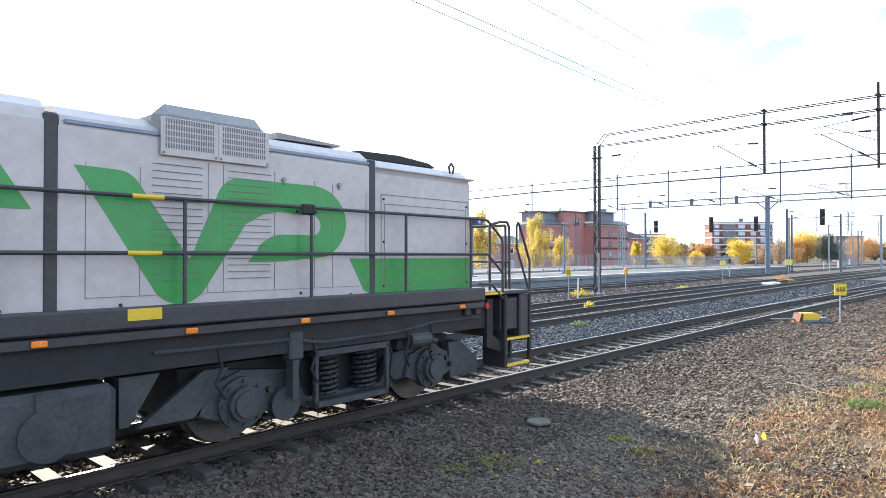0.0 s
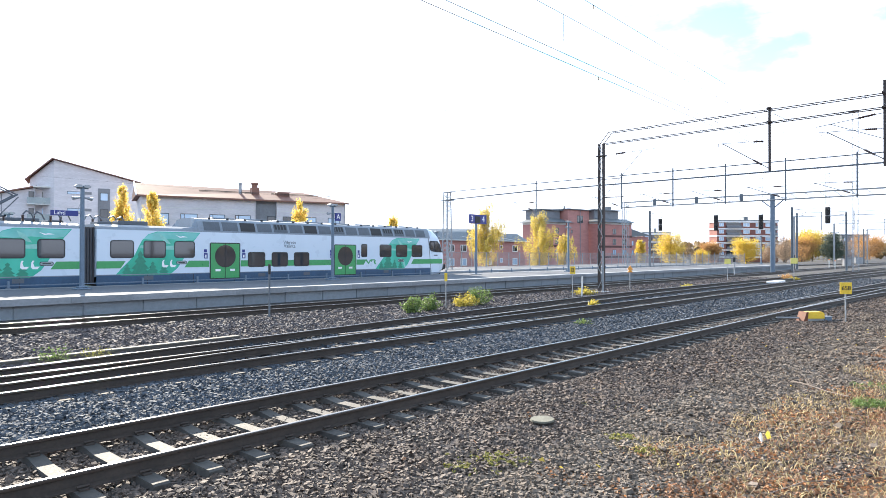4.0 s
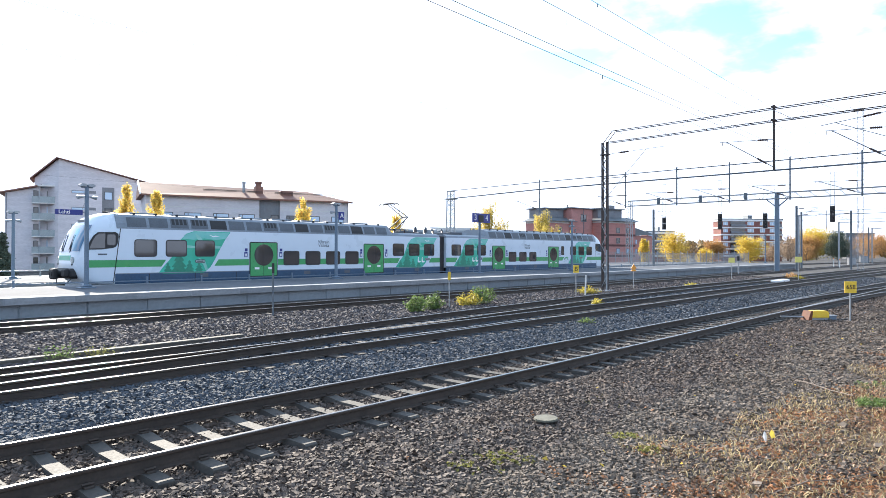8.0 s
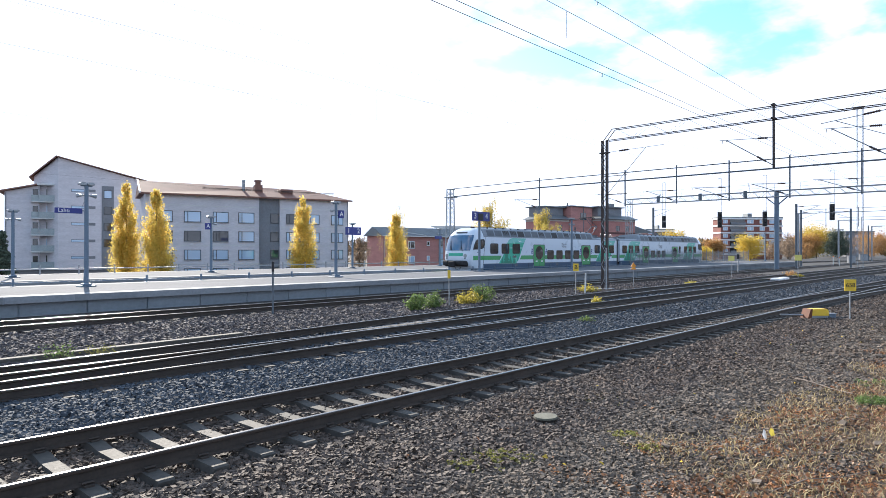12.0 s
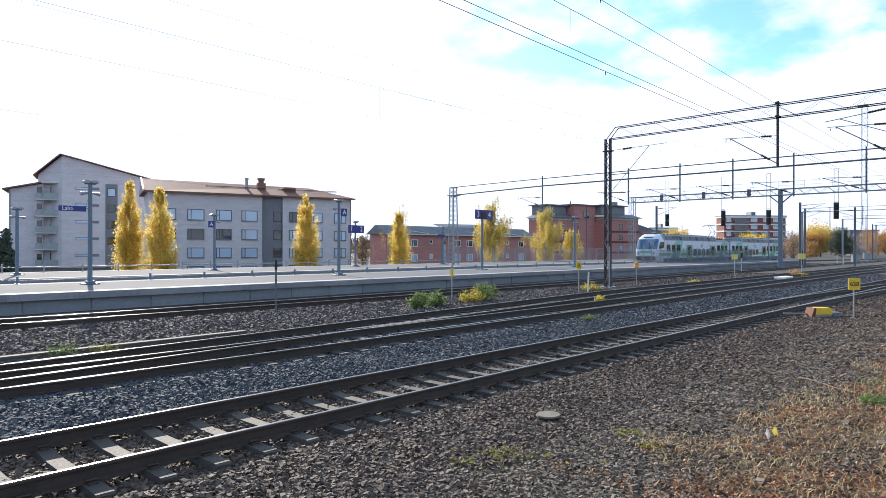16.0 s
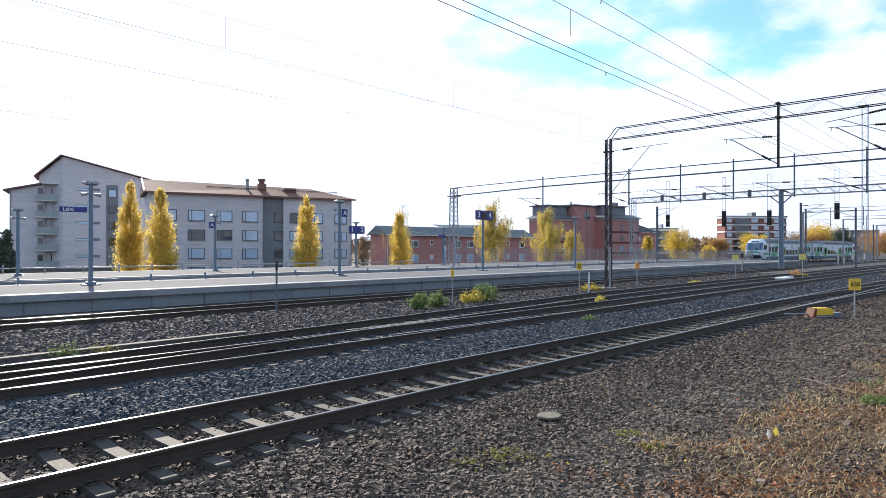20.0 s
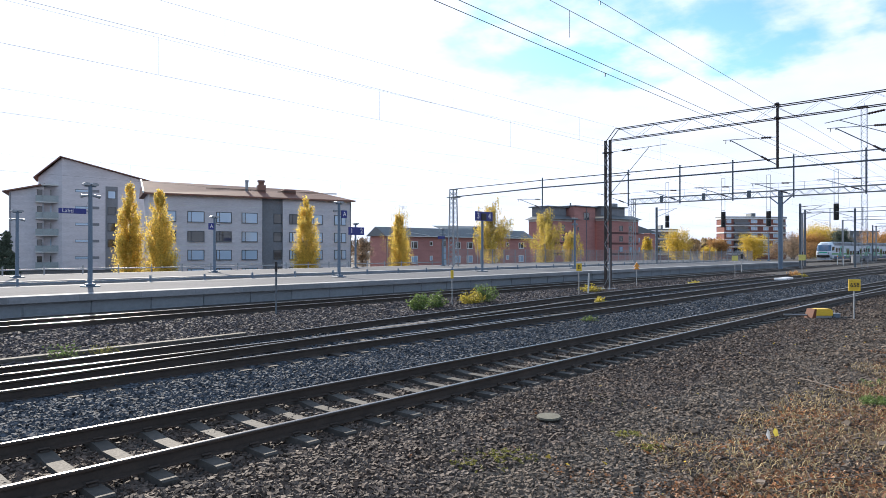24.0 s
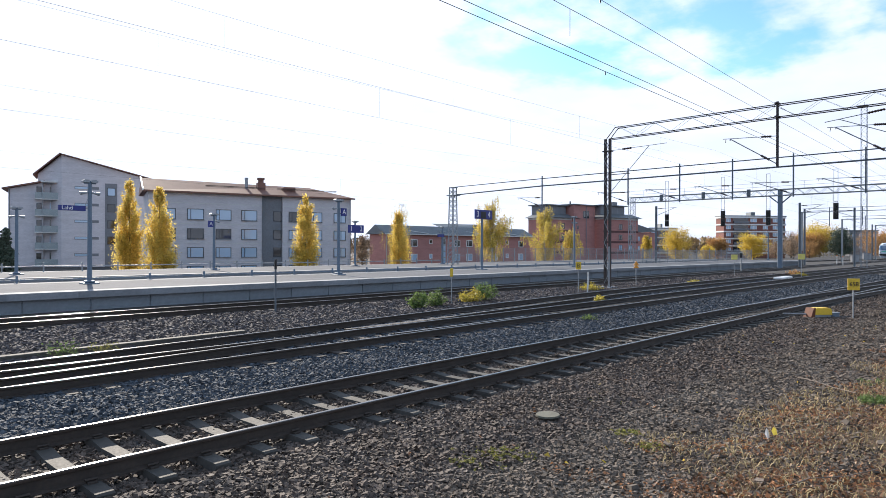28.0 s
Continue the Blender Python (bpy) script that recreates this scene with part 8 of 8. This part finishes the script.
twig("grey dry twig in the leaf litter", [(6.6, 1.75, 0.04), (7.1, 1.55, 0.07), (7.5, 1.3, 0.05), (7.9, 1.1, 0.06)], 0.005)
sc = thing("paper_scrap", "crumpled white paper scrap in the dry grass", "litter", pose(8.45, 2.30, -0.13, 0, 0, 20))
part("paper", Mb().add([(0, 0, 0), (0.05, -0.02, 0.01), (0.055, -0.01, 0.10), (0.0, 0.02, 0.14), (0.03, 0.035, 0.06)], [(0, 1, 2, 3), (0, 4, 2), (0, 3, 4)]), M["white"], sc)
lf = thing("yellow_leaf", "bright yellow leaf standing in the litter", "leaf", pose(8.5, 2.25, -0.1))
part("blade", Mb().add([(0.0, 0, 0.02), (0.05, -0.03, 0.03), (0.07, -0.01, 0.09), (0.03, 0.01, 0.12), (-0.02, 0.02, 0.08)], [(0, 1, 2), (0, 2, 3), (0, 3, 4)]), M["yshrub"], lf)

# ---- small lineside things down the line ----
for lab, x, y, top, col in (("short white lineside post with an orange cap", 119.8, 22.3, 1.5, "orange"), ("short white lineside post with an orange cap", 120.6, 21.6, 1.3, "orange"), ("brown lineside post by the sign", 107.7, 24.6, 2.2, "dkiron")):
    lp = thing("lineside_post", lab, "post", pose(x, y, -0.2))
    part("post", Mb().box(-0.06, -0.06, -0.1, 0.06, 0.06, top, 0.01), M["paleband" if col == "orange" else "dkiron"], lp)
    part("cap", Mb().box(-0.075, -0.075, top, 0.075, 0.075, top + 0.14, 0.01), M[col], lp)
for x, y, w, h in ((150.8, 24.9, 1.6, 1.5), (188.0, 28.4, 2.4, 1.7)):
    rc = thing("relay_cabinet", "grey steel relay cabinet beside the track", "cabinet", pose(x, y, -0.2, 0, 0, -40))
    part("cabinet_body", Mb().box(-w / 2, -0.3, 0, w / 2, 0.3, h, 0.03), M["darkpanel"], rc)
    part("cabinet_roof", Mb().box(-w / 2 - 0.06, -0.36, h, w / 2 + 0.06, 0.36, h + 0.06, 0.01), M["darkpanel"], rc)
    part("cabinet_door", Mb().box(-w / 2 + 0.08, -0.325, 0.1, -0.02, -0.302, h - 0.08, 0.01), M["galv"], rc)
    part("cabinet_door", Mb().box(0.02, -0.325, 0.1, w / 2 - 0.08, -0.302, h - 0.08, 0.01), M["galv"], rc)
shrub("rust-brown withered weed heap by the trough cover", 67.9, 16.3, 0.6, 1.3, "rust", 21, 500, 0.03)
shrub("yellow withered weed between the far tracks", 66.0, 15.2, 0.3, 1.2, "yshrub", 22, 500, 0.03)
for x, y, w, seed in ((5.62, 4.57, 0.7, 31), (5.95, 4.35, 0.5, 32), (7.62, 3.74, 0.35, 33), (7.27, 3.24, 0.3, 34)):
    shrub("low yellow-green moss tuft among the stones", x, y, 0.035, w * 1.3, "moss", seed, 900, 0.011)


# ---- what moves ----
def train_at(t):
    """Metres along the line of the train's rear end: it gathers speed."""
    table = ((0.0, -37.8), (1.0, -32.8), (2.0, -27.6), (3.0, -22.0), (4.0, -16.0), (5.5, -6.6), (7.0, 3.5), (8.0, 10.65), (9.0, 17.95), (10.0, 25.5), (11.0, 33.4), (12.5, 45.8), (14.5, 64.2), (16.0, 79.1), (17.0, 89.6), (18.0, 100.4), (19.0, 111.6), (20.0, 122.8), (21.0, 132.8), (22.0, 142.4), (23.5, 156.9), (24.0, 161.9), (25.0, 172.8), (26.0, 183.9), (27.0, 195.6), (28.0, 207.0))
    for (t0, a), (t1, b) in zip(table, table[1:]):
        if t <= t1:
            return a + (b - a) * (t - t0) / (t1 - t0)
    return table[-1][1]


TRAIN_TIMES = (0.0, 1.0, 2.0, 3.0, 4.0, 5.5, 7.0, 8.0, 9.0, 10.0, 11.0, 12.5, 14.5, 16.0, 17.0, 18.0, 19.0, 20.0, 21.0, 22.0, 23.5, 24.0, 25.0, 26.0, 27.0, 28.0)


def on_line(x0, x1):
    """The pose of a car whose ends stand at x0 and x1 on the far track."""
    y0, y1 = far_y(x0), far_y(x1)
    return pose(x0, y0, 0, 0, 0, math.degrees(math.atan2(y1 - y0, x1 - x0)))


def motions():
    rows_a, rows_b, rows_l = [], [], []
    for t in TRAIN_TIMES:
        s = train_at(t)
        rows_a.append((t, on_line(s, s + 27.9)))
        rows_b.append((t, on_line(s + 55.8, s + 27.9)))
    walk(CAR_A, rows_a)
    walk(CAR_B, rows_b)
    ang = math.degrees(math.atan(-0.018))
    for t in (0.0, 0.3, 0.6, 1.0, 2.0, 5.0, 10.0, 20.0, 28.0):
        x = 7.87 - 10.25 * t
        rows_l.append((t, pose(x, near_y(x), 0, 0, 0, ang)))
    walk(LOCO, rows_l)


motions()
